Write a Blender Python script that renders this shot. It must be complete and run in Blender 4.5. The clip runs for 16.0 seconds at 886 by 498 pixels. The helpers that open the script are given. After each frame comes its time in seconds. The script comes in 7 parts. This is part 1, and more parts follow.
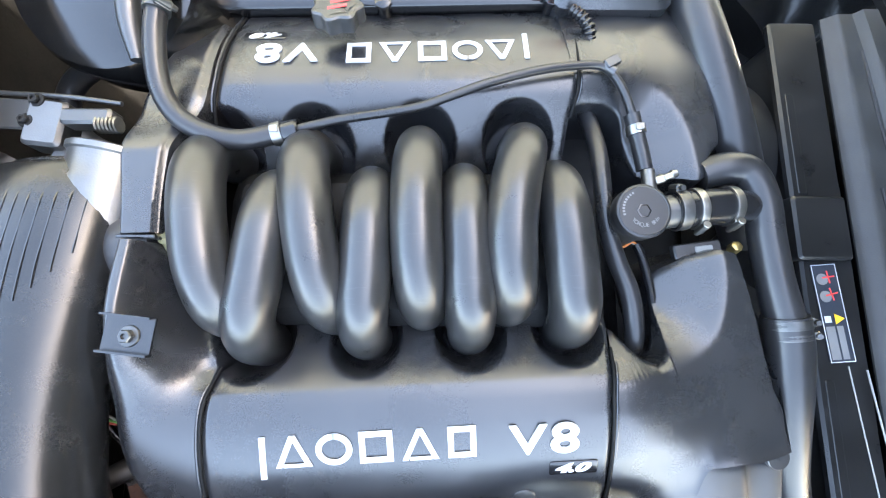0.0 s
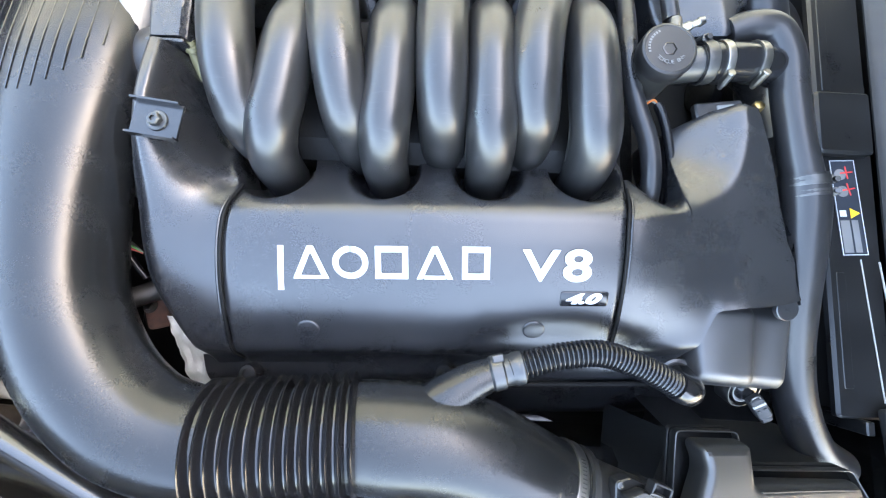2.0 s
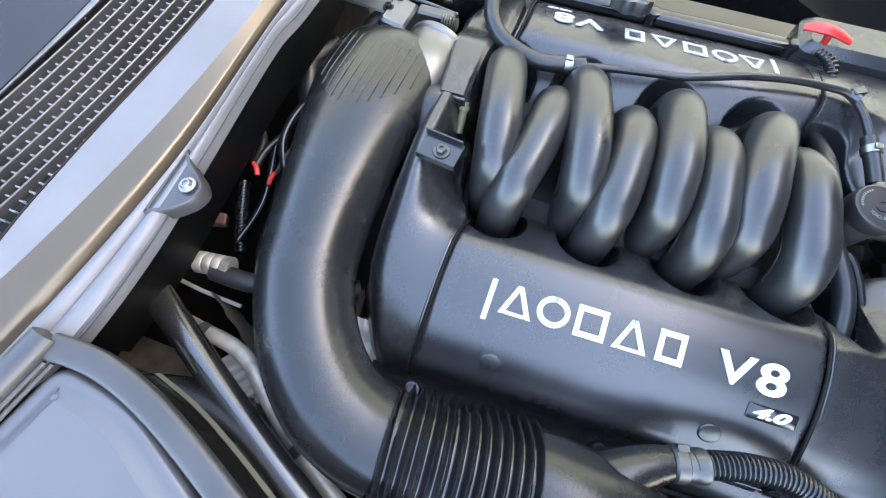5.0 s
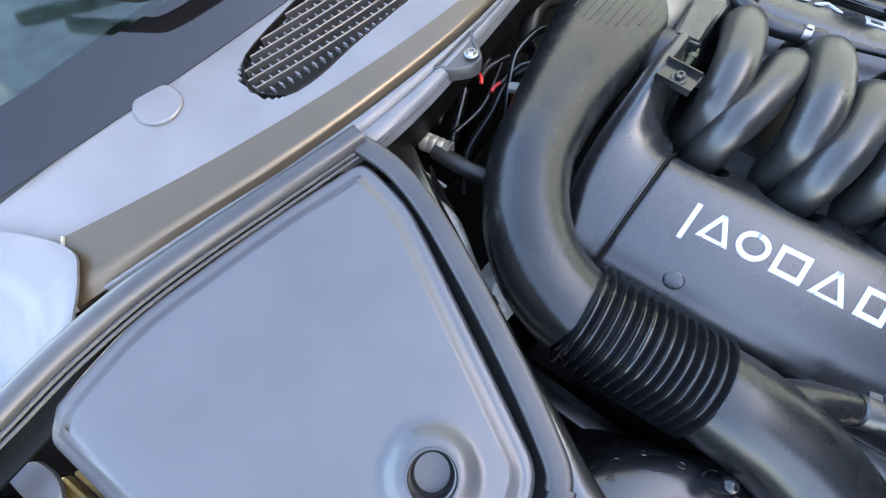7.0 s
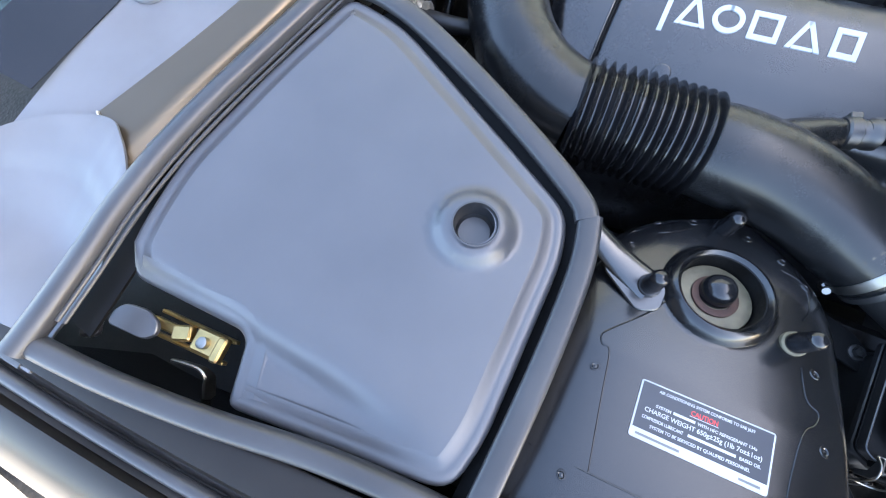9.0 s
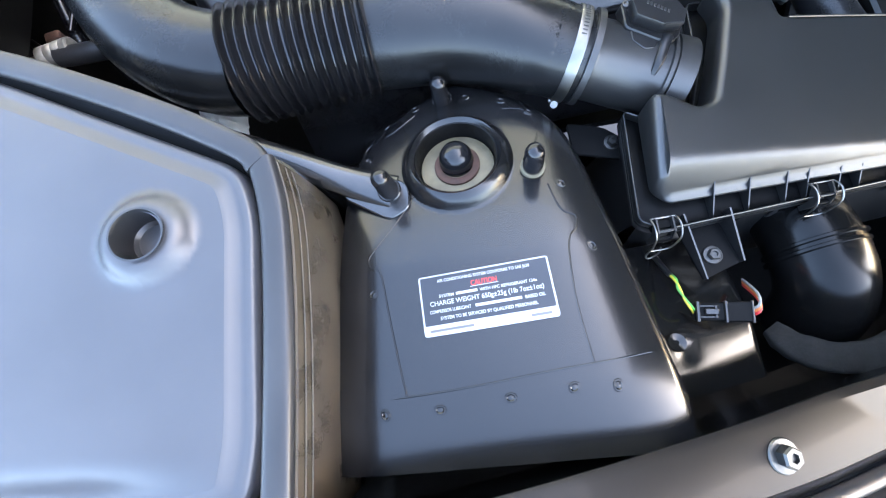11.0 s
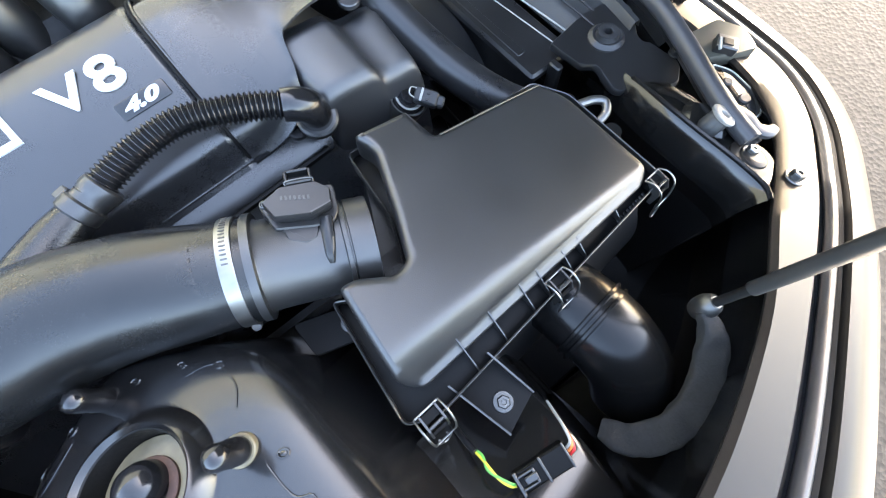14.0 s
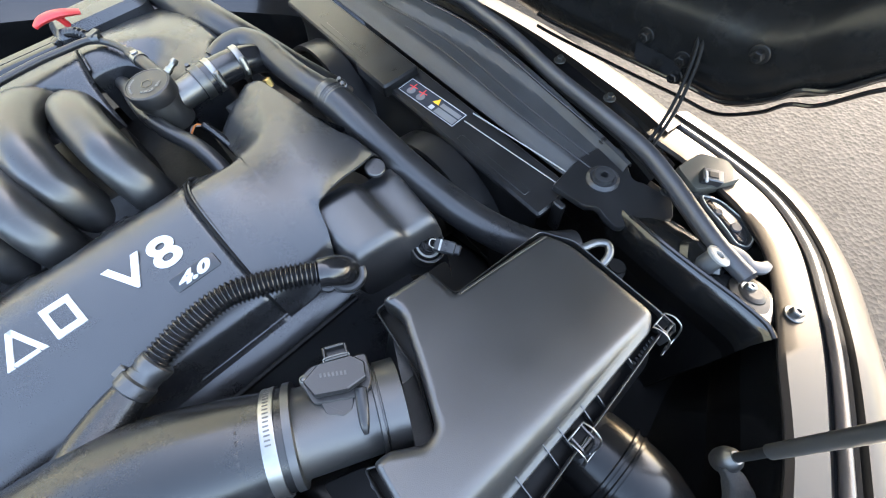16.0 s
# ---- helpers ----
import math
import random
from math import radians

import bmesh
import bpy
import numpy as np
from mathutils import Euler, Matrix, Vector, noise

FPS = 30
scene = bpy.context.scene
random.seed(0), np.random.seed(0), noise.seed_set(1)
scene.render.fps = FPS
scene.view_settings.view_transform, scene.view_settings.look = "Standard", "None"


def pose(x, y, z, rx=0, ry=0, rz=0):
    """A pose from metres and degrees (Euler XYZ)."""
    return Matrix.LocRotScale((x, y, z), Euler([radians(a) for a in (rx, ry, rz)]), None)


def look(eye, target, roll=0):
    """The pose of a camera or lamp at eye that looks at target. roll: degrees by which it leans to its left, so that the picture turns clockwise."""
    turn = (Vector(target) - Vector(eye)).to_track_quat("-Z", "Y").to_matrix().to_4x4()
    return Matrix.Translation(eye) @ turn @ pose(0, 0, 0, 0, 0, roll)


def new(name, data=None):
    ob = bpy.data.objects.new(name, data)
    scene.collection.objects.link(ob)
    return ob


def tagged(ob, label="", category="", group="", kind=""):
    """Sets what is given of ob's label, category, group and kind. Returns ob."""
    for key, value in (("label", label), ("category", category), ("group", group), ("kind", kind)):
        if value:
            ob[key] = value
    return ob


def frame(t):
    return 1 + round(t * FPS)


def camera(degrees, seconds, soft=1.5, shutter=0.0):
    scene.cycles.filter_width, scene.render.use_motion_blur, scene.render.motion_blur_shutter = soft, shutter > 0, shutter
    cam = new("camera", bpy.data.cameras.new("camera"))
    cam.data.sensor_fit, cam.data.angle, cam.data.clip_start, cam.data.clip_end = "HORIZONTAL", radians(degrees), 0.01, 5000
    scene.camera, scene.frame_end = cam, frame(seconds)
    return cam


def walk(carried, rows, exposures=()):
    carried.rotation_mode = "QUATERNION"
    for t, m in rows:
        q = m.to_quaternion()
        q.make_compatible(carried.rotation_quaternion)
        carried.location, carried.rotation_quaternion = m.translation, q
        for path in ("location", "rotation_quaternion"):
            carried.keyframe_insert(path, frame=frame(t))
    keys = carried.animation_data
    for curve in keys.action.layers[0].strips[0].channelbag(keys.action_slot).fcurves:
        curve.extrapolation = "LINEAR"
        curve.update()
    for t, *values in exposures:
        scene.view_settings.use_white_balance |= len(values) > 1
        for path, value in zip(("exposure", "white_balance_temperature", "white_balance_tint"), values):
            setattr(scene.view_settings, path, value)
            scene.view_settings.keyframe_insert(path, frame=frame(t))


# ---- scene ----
cam = camera(94.0, 16.0, soft=1.1)
PATH = [
    (0, (-0.002, 0.011, 1.293), (-0.001, 0.344, -0.68), 0.6),
    (0.5, (-0.001, -0.031, 1.287), (-0.003, 0.288, -0.688), 0.1),
    (1, (-0.003, -0.081, 1.282), (-0.01, 0.221, -0.695), -0.6),
    (1.5, (-0.002, -0.121, 1.278), (-0.013, 0.166, -0.701), -0.7),
    (2, (-0.012, -0.166, 1.27), (-0.032, 0.117, -0.71), -0.7),
    (2.5, (-0.044, -0.209, 1.273), (-0.088, 0.097, -0.703), -2.2),
    (3, (-0.096, -0.228, 1.271), (-0.174, 0.138, -0.693), -2.8),
    (3.5, (-0.139, -0.243, 1.275), (-0.272, 0.224, -0.665), -3.7),
    (3.7, (-0.146, -0.245, 1.279), (-0.306, 0.266, -0.648), -4.1),
    (5.8, (-0.209, -0.321, 1.305), (-0.641, 0.358, -0.526), -6.0),
    (6, (-0.213, -0.349, 1.295), (-0.704, 0.314, -0.527), -8.0),
    (6.5, (-0.244, -0.421, 1.298), (-0.789, 0.19, -0.526), -8.3),
    (7, (-0.263, -0.488, 1.306), (-0.839, 0.077, -0.524), -9.0),
    (7.5, (-0.263, -0.542, 1.309), (-0.852, -0.009, -0.527), -10.4),
    (8, (-0.248, -0.594, 1.301), (-0.832, -0.098, -0.547), -13.9),
    (8.5, (-0.227, -0.631, 1.291), (-0.777, -0.154, -0.572), -17.5),
    (9, (-0.188, -0.656, 1.28), (-0.7, -0.193, -0.597), -22.6),
    (9.2, (-0.169, -0.662, 1.275), (-0.668, -0.204, -0.607), -25.1),
    (11.3, (0.032, -0.645, 1.188), (-0.155, -0.18, -0.748), -34.4),
    (11.5, (0.047, -0.636, 1.178), (-0.104, -0.176, -0.762), -33.7),
    (12, (0.082, -0.617, 1.17), (0.031, -0.176, -0.781), -29.1),
    (12.5, (0.117, -0.611, 1.157), (0.171, -0.161, -0.791), -21.7),
    (13, (0.168, -0.591, 1.15), (0.32, -0.139, -0.792), -14.7),
    (13.5, (0.197, -0.574, 1.133), (0.447, -0.089, -0.791), -9.5),
    (14, (0.214, -0.553, 1.14), (0.551, -0.009, -0.755), -7.5),
    (14.5, (0.225, -0.539, 1.151), (0.633, 0.07, -0.71), -6.9),
    (15, (0.233, -0.524, 1.16), (0.699, 0.154, -0.663), -7.1),
    (15.5, (0.247, -0.505, 1.186), (0.751, 0.239, -0.6), -7.6),
    (16, (0.249, -0.489, 1.21), (0.764, 0.305, -0.552), -8.0),
]
# stops, kelvin and tint of the clip's own automatic exposure and white balance
LOOKS = [(0, 4.71, 7792, 12), (2.5, 4.75, 7550, 12), (6, 3.97, 7064, 12), (7, 3.85, 6882, 12), (9, 3.67, 6640, 12), (11.5, 4.24, 7088, 12), (12.5, 4.34, 7440, 12), (13.8, 4.39, 7535, 12), (16, 4.23, 7676, 12)]
walk(cam, [(t, look(eye, target, roll)) for t, eye, target, roll in PATH], LOOKS)
# ---- world, sun, exposure ----
world = bpy.data.worlds.new("sky")
scene.world = world
world.use_nodes = True
wn, wl = world.node_tree.nodes, world.node_tree.links
SUN_UP, SUN_AZ = 30.0, 71.0
sky = wn.new("ShaderNodeTexSky")
sky.sky_type, sky.sun_disc = "NISHITA", False
sky.sun_elevation, sky.sun_rotation = radians(SUN_UP), radians(SUN_AZ)
sky.dust_density, sky.air_density, sky.ozone_density = 2.5, 1.0, 1.0
wl.new(sky.outputs["Color"], wn["Background"].inputs["Color"])
wn["Background"].inputs["Strength"].default_value = 0.15
sun = new("sun", bpy.data.lights.new("sun", "SUN"))
sun.data.energy, sun.data.angle, sun.data.color = 2.0, radians(0.6), (1.0, 0.96, 0.91)
sun_dir = Vector((math.sin(radians(SUN_AZ)) * math.cos(radians(SUN_UP)), math.cos(radians(SUN_AZ)) * math.cos(radians(SUN_UP)), math.sin(radians(SUN_UP))))
sun.matrix_world = look(sun_dir * 20, (0, 0, 0))


# ---- materials ----
def mat(name, base, rough=0.5, metal=0.0, grain=0.0, grain_scale=900.0, stain=0.25, stain_scale=14.0, coat=0.0, tint=None, scratch=0.0, spec=0.5):
    """Principled surface with fine grain bump, and colour and roughness that vary at two scales."""
    m = bpy.data.materials.new(name)
    m.use_nodes = True
    n, l = m.node_tree.nodes, m.node_tree.links
    b = n["Principled BSDF"]
    b.inputs["Metallic"].default_value = metal
    b.inputs["Specular IOR Level"].default_value = spec
    b.inputs["Coat Weight"].default_value = coat
    b.inputs["Coat Roughness"].default_value = 0.06
    co = n.new("ShaderNodeTexCoord")
    big, fine = n.new("ShaderNodeTexNoise"), n.new("ShaderNodeTexNoise")
    big.inputs["Scale"].default_value, big.inputs["Detail"].default_value = stain_scale, 6
    fine.inputs["Scale"].default_value, fine.inputs["Detail"].default_value = grain_scale, 2
    for t in (big, fine):
        l.new(co.outputs["Object"], t.inputs["Vector"])
    ramp = n.new("ShaderNodeValToRGB")
    tint = tint or base
    ramp.color_ramp.elements[0].position, ramp.color_ramp.elements[1].position = 0.3, 0.72
    ramp.color_ramp.elements[0].color = (*[c * (1 - stain) for c in base], 1)
    ramp.color_ramp.elements[1].color = (*[c * (1 + stain) for c in tint], 1)
    l.new(big.outputs["Fac"], ramp.inputs["Fac"])
    l.new(ramp.outputs["Color"], b.inputs["Base Color"])
    rr = n.new("ShaderNodeMapRange")
    rr.inputs["To Min"].default_value, rr.inputs["To Max"].default_value = rough * (1 - 0.6 * stain), min(1, rough * (1 + 0.6 * stain))
    mix = n.new("ShaderNodeMath")
    mix.operation = "MULTIPLY_ADD"
    mix.inputs[1].default_value = 0.35
    l.new(fine.outputs["Fac"], mix.inputs[0])
    l.new(big.outputs["Fac"], mix.inputs[2])
    sub = n.new("ShaderNodeMath")
    sub.operation = "SUBTRACT"
    sub.inputs[1].default_value = 0.17
    l.new(mix.outputs[0], sub.inputs[0])
    rr.inputs["From Min"].default_value, rr.inputs["From Max"].default_value = 0.3, 0.7
    l.new(sub.outputs[0], rr.inputs["Value"])
    l.new(rr.outputs[0], b.inputs["Roughness"])
    if grain:
        bump = n.new("ShaderNodeBump")
        bump.inputs["Strength"].default_value, bump.inputs["Distance"].default_value = grain, 0.0006
        l.new(fine.outputs["Fac"], bump.inputs["Height"])
        l.new(bump.outputs["Normal"], b.inputs["Normal"])
    if scratch:
        s = n.new("ShaderNodeTexNoise")
        s.inputs["Scale"].default_value, s.inputs["Detail"].default_value = 60, 8
        mp = n.new("ShaderNodeMapping")
        mp.inputs["Scale"].default_value = (1.0, 6.0, 1.0)
        mp.inputs["Rotation"].default_value = (0.3, 0.5, 0.9)
        l.new(co.outputs["Object"], mp.inputs["Vector"])
        l.new(mp.outputs[0], s.inputs["Vector"])
        r2 = n.new("ShaderNodeMapRange")
        r2.inputs["From Min"].default_value, r2.inputs["From Max"].default_value = 0.60, 0.70
        r2.inputs["To Max"].default_value = scratch
        l.new(s.outputs["Fac"], r2.inputs["Value"])
        mc = n.new("ShaderNodeMixRGB")
        mc.inputs[2].default_value = (*[min(1, c * 3 + 0.05) for c in base], 1)
        l.new(r2.outputs[0], mc.inputs[0])
        l.new(ramp.outputs["Color"], mc.inputs[1])
        l.new(mc.outputs[0], b.inputs["Base Color"])
    return m


WIPER = mat("matt_black_wiper", (0.004, 0.004, 0.004), 0.7, spec=0.2)
DUSTY = mat("dusty_brown_rubber", (0.062, 0.050, 0.036), 0.30, grain=0.3, stain=0.3, stain_scale=25)
PIPE = mat("glossy_black_pipe", (0.005, 0.005, 0.005), 0.22, stain=0.2, spec=0.28)
BUMP = mat("grey_beige_rubber", (0.17, 0.165, 0.15), 0.5, stain=0.2)
# black plastic, base lowered further to paint in the shade of recesses
RECESS = mat("matt_black_recess_shade_plastic", (0.003, 0.003, 0.003), 0.5, grain=0.2, stain=0.2, spec=0.15)
BONNETIN = mat("black_bonnet_inside_paint", (0.006, 0.006, 0.006), 0.26, grain=0.05, stain=0.2, spec=0.28)
BORDER = mat("black_printed_glass", (0.004, 0.004, 0.005), 0.05)
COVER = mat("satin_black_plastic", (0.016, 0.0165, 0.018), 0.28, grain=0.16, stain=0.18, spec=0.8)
RUNNER = mat("worn_black_nylon", (0.014, 0.014, 0.014), 0.31, grain=0.14, stain=0.2, stain_scale=26, scratch=0.10, spec=0.75)
DUCT = mat("moulded_black_rubber_duct", (0.008, 0.0085, 0.009), 0.26, grain=0.18, grain_scale=800, stain=0.25, stain_scale=18, scratch=0.07, spec=0.5)
RUBBER = mat("black_rubber", (0.018, 0.018, 0.019), 0.42, grain=0.12, stain=0.25)
BELLOWS = mat("glossy_black_rubber", (0.009, 0.009, 0.010), 0.20, stain=0.2, spec=0.6)
BOX = mat("black_moulded_plastic", (0.015, 0.015, 0.015), 0.37, grain=0.22, grain_scale=1300, stain=0.15, spec=0.95)
PAINTBLACK = mat("black_gloss_body_paint", (0.006, 0.006, 0.006), 0.15, grain=0.05, stain=0.3, coat=0.2)
TOWER = mat("satin_black_tower_paint", (0.008, 0.008, 0.0085), 0.21, spec=0.6, grain=0.08, stain=0.2, coat=0.15)
BAR = mat("gloss_black_bar_paint", (0.009, 0.009, 0.009), 0.24, stain=0.12, stain_scale=30, spec=1.0, coat=0.3)
CAPM = mat("satin_black_cap_plastic", (0.020, 0.020, 0.021), 0.40, grain=0.1, stain=0.15, spec=1.0)
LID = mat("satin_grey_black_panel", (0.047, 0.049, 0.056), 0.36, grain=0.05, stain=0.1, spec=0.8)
COWL = mat("grey_black_cowl_plastic", (0.095, 0.098, 0.108), 0.44, grain=0.08, stain=0.12)
STRIP = mat("smooth_cowl_edge_plastic", (0.085, 0.070, 0.050), 0.30, metal=0.6, stain=0.03)
SEAL = mat("soft_black_weather_seal", (0.030, 0.030, 0.032), 0.36, stain=0.2)
PAINT = mat("pewter_metallic_body_paint", (0.018, 0.0160, 0.0143), 0.40, metal=0.35, stain=0.08, coat=0.05, spec=0.25)
WHITE = mat("raised_white_letters", (0.46, 0.47, 0.48), 0.45, stain=0.04)
ALU = mat("cast_aluminium", (0.15, 0.15, 0.147), 0.38, metal=0.9, grain=0.3, grain_scale=500, stain=0.2)
STEEL = mat("bright_steel", (0.27, 0.265, 0.25), 0.36, metal=1.0, stain=0.15, stain_scale=60)
ZINC = mat("dull_zinc_bolt", (0.10, 0.10, 0.097), 0.40, metal=0.9, stain=0.25, stain_scale=90)
GOLD = mat("yellow_zinc_plate", (0.42, 0.31, 0.13), 0.34, metal=0.9, stain=0.25, stain_scale=60)
RUST = mat("rusty_steel_washer", (0.085, 0.045, 0.034), 0.7, metal=0.3, stain=0.4, stain_scale=120)
# grimy metal; base kept near black so deep bay parts sit in shade
SOOTSHADE = mat("grimy_shaded_black_metal", (0.005, 0.005, 0.005), 0.55, spec=0.25, grain=0.3, grain_scale=250, stain=0.5, stain_scale=30)
HOSE = mat("smooth_black_hose", (0.016, 0.016, 0.017), 0.30, grain=0.08, stain=0.2)
SHROUD = mat("matt_black_shroud_plastic", (0.010, 0.010, 0.0105), 0.32, grain=0.12, stain=0.25, spec=0.5)
RADPANEL = mat("grey_black_fibre_panel", (0.026, 0.027, 0.028), 0.45, grain=0.35, grain_scale=420, stain=0.3, stain_scale=12, spec=0.4)
RED = mat("red_plastic", (0.55, 0.03, 0.03), 0.35, stain=0.1)
REDINK = mat("red_print", (0.65, 0.05, 0.05), 0.5, stain=0.05)
YELLOW = mat("yellow_insulation", (0.65, 0.55, 0.05), 0.45, stain=0.1)
GREEN = mat("green_insulation", (0.10, 0.40, 0.08), 0.45, stain=0.1)
ORANGE = mat("orange_insulation", (0.70, 0.20, 0.05), 0.45, stain=0.1)
BLUE = mat("pale_blue_insulation", (0.25, 0.55, 0.62), 0.45, stain=0.1)
LABELBLACK = mat("black_label_film", (0.025, 0.03, 0.04), 0.35, stain=0.1)
AMBER = mat("amber_print", (0.85, 0.45, 0.03), 0.5, stain=0.05)
GREYINK = mat("grey_print", (0.15, 0.15, 0.15), 0.5, stain=0.1)
FOIL = mat("crumpled_foil_shield", (0.72, 0.71, 0.66), 0.42, metal=0.35, grain=1.0, grain_scale=160, stain=0.2)
FOAM = mat("grey_foam_gasket", (0.011, 0.0107, 0.010), 0.95, grain=0.8, grain_scale=400, stain=0.3, stain_scale=50)
HUB = mat("ochre_primer_metal", (0.15, 0.128, 0.080), 0.42, grain=0.1, stain=0.35, stain_scale=40)
GRIME = mat("grimy_brown_paint", (0.11, 0.095, 0.080), 0.5, grain=0.4, grain_scale=200, stain=0.5, stain_scale=40)
WORN = mat("worn_pale_metal", (0.27, 0.255, 0.22), 0.42, metal=0.3, grain=0.2, stain=0.35, stain_scale=60)
CLEAR = mat("pale_grey_plastic", (0.30, 0.30, 0.28), 0.4, stain=0.1)
CONCRETE = mat("pale_concrete", (0.62, 0.56, 0.46), 0.85, grain=0.5, grain_scale=120, stain=0.2, stain_scale=3)
RENDER = mat("cream_wall_render", (0.88, 0.79, 0.58), 0.9, grain=0.4, grain_scale=90, stain=0.12, stain_scale=2)
LAMP = mat("dark_lamp_housing", (0.012, 0.012, 0.011), 0.18, stain=0.3)

# asphalt with pale stone chips
ASPHALT = bpy.data.materials.new("worn_asphalt")
ASPHALT.use_nodes = True
an, al = ASPHALT.node_tree.nodes, ASPHALT.node_tree.links
ab = an["Principled BSDF"]
ab.inputs["Roughness"].default_value = 0.8
ab.inputs["Specular IOR Level"].default_value = 0.15
aco = an.new("ShaderNodeTexCoord")
avo, ano = an.new("ShaderNodeTexVoronoi"), an.new("ShaderNodeTexNoise")
avo.inputs["Scale"].default_value, ano.inputs["Scale"].default_value, ano.inputs["Detail"].default_value = 75, 3, 8
arp, amx = an.new("ShaderNodeValToRGB"), an.new("ShaderNodeMixRGB")
arp.color_ramp.elements[0].color, arp.color_ramp.elements[1].color = (0.013, 0.013, 0.013, 1), (0.026, 0.0256, 0.0252, 1)
arp.color_ramp.elements[0].position, arp.color_ramp.elements[1].position = 0.1, 0.95
amx.blend_type, amx.inputs[0].default_value = "MULTIPLY", 0.45
abp = an.new("ShaderNodeBump")
abp.inputs["Strength"].default_value, abp.inputs["Distance"].default_value = 0.45, 0.005
for t in (avo, ano):
    al.new(aco.outputs["Object"], t.inputs["Vector"])
al.new(avo.outputs["Color"], arp.inputs["Fac"])
al.new(arp.outputs["Color"], amx.inputs[1])
al.new(ano.outputs["Fac"], amx.inputs[2])
al.new(amx.outputs["Color"], ab.inputs["Base Color"])
al.new(avo.outputs["Distance"], abp.inputs["Height"])
al.new(abp.outputs["Normal"], ab.inputs["Normal"])

GLASS = bpy.data.materials.new("tinted_windscreen_glass")
GLASS.use_nodes = True
gb = GLASS.node_tree.nodes["Principled BSDF"]
gb.inputs["Base Color"].default_value, gb.inputs["Roughness"].default_value = (0.30, 0.40, 0.36, 1), 0.02
gb.inputs["Transmission Weight"].default_value, gb.inputs["IOR"].default_value = 1.0, 1.45


# ---- building tools ----
V = Vector


def thing(name, label, category, base=(0, 0, 0), group="", kind=""):
    ob = new(name)
    ob.empty_display_size = 0.02
    ob.location = base
    return tagged(ob, label, category, group, kind)


def part(name, bm, material, parent=None, label="", angle=38):
    """Links a bmesh, in world metres, as one mesh object under a thing or a part."""
    bmesh.ops.recalc_face_normals(bm, faces=bm.faces)
    me = bpy.data.meshes.new(name)
    bm.to_mesh(me)
    bm.free()
    me.polygons.foreach_set("use_smooth", [True] * len(me.polygons))
    me.set_sharp_from_angle(angle=radians(angle))
    me.materials.append(material)
    ob = new(name, me)
    if parent:
        ob.parent = parent
        if parent.type == "EMPTY":
            ob.matrix_parent_inverse = Matrix.Translation(parent.location).inverted()
    return tagged(ob, label)


def spline(pts, per=8, closed=False):
    """Points along a Catmull-Rom curve; the entries may be of any length."""
    a = np.array(pts, float)
    n = len(a)
    out = []
    for i in range(n if closed else n - 1):
        p = [a[(i + k) % n] if closed else a[min(max(i + k, 0), n - 1)] for k in (-1, 0, 1, 2)]
        for j in range(per):
            t = j / per
            out.append(0.5 * (2 * p[1] + (p[2] - p[0]) * t + (2 * p[0] - 5 * p[1] + 4 * p[2] - p[3]) * t * t + (3 * p[1] - p[0] - 3 * p[2] + p[3]) * t ** 3))
    if not closed:
        out.append(a[-1])
    return np.array(out)


def ev(table, x):
    """Smooth interpolation in a table of (x, y), rising in x."""
    xs = [p[0] for p in table]
    if x <= xs[0]:
        return table[0][1]
    if x >= xs[-1]:
        return table[-1][1]
    i = max(k for k in range(len(xs) - 1) if xs[k] <= x)
    y = lambda k: table[min(max(k, 0), len(xs) - 1)][1]
    xx = lambda k: xs[min(max(k, 0), len(xs) - 1)]
    h = xs[i + 1] - xs[i]
    m0 = (y(i + 1) - y(i - 1)) / max(1e-9, xx(i + 1) - xx(i - 1))
    m1 = (y(i + 2) - y(i)) / max(1e-9, xx(i + 2) - xx(i))
    t = (x - xs[i]) / h
    return (2 * t ** 3 - 3 * t * t + 1) * y(i) + (t ** 3 - 2 * t * t + t) * h * m0 + (3 * t * t - 2 * t ** 3) * y(i + 1) + (t ** 3 - t * t) * h * m1


def step(a, b, x):
    t = min(1, max(0, (x - a) / (b - a)))
    return t * t * (3 - 2 * t)


def bridge(bm, rings, caps=True, loop=True):
    vs = [[bm.verts.new(p) for p in r] for r in rings]
    n = len(vs[0])
    for a, b in zip(vs, vs[1:]):
        for i in range(n if loop else n - 1):
            j = (i + 1) % n
            bm.faces.new((a[i], a[j], b[j], b[i]))
    if caps and loop:
        bm.faces.new(vs[0][::-1])
        bm.faces.new(vs[-1])
    return vs


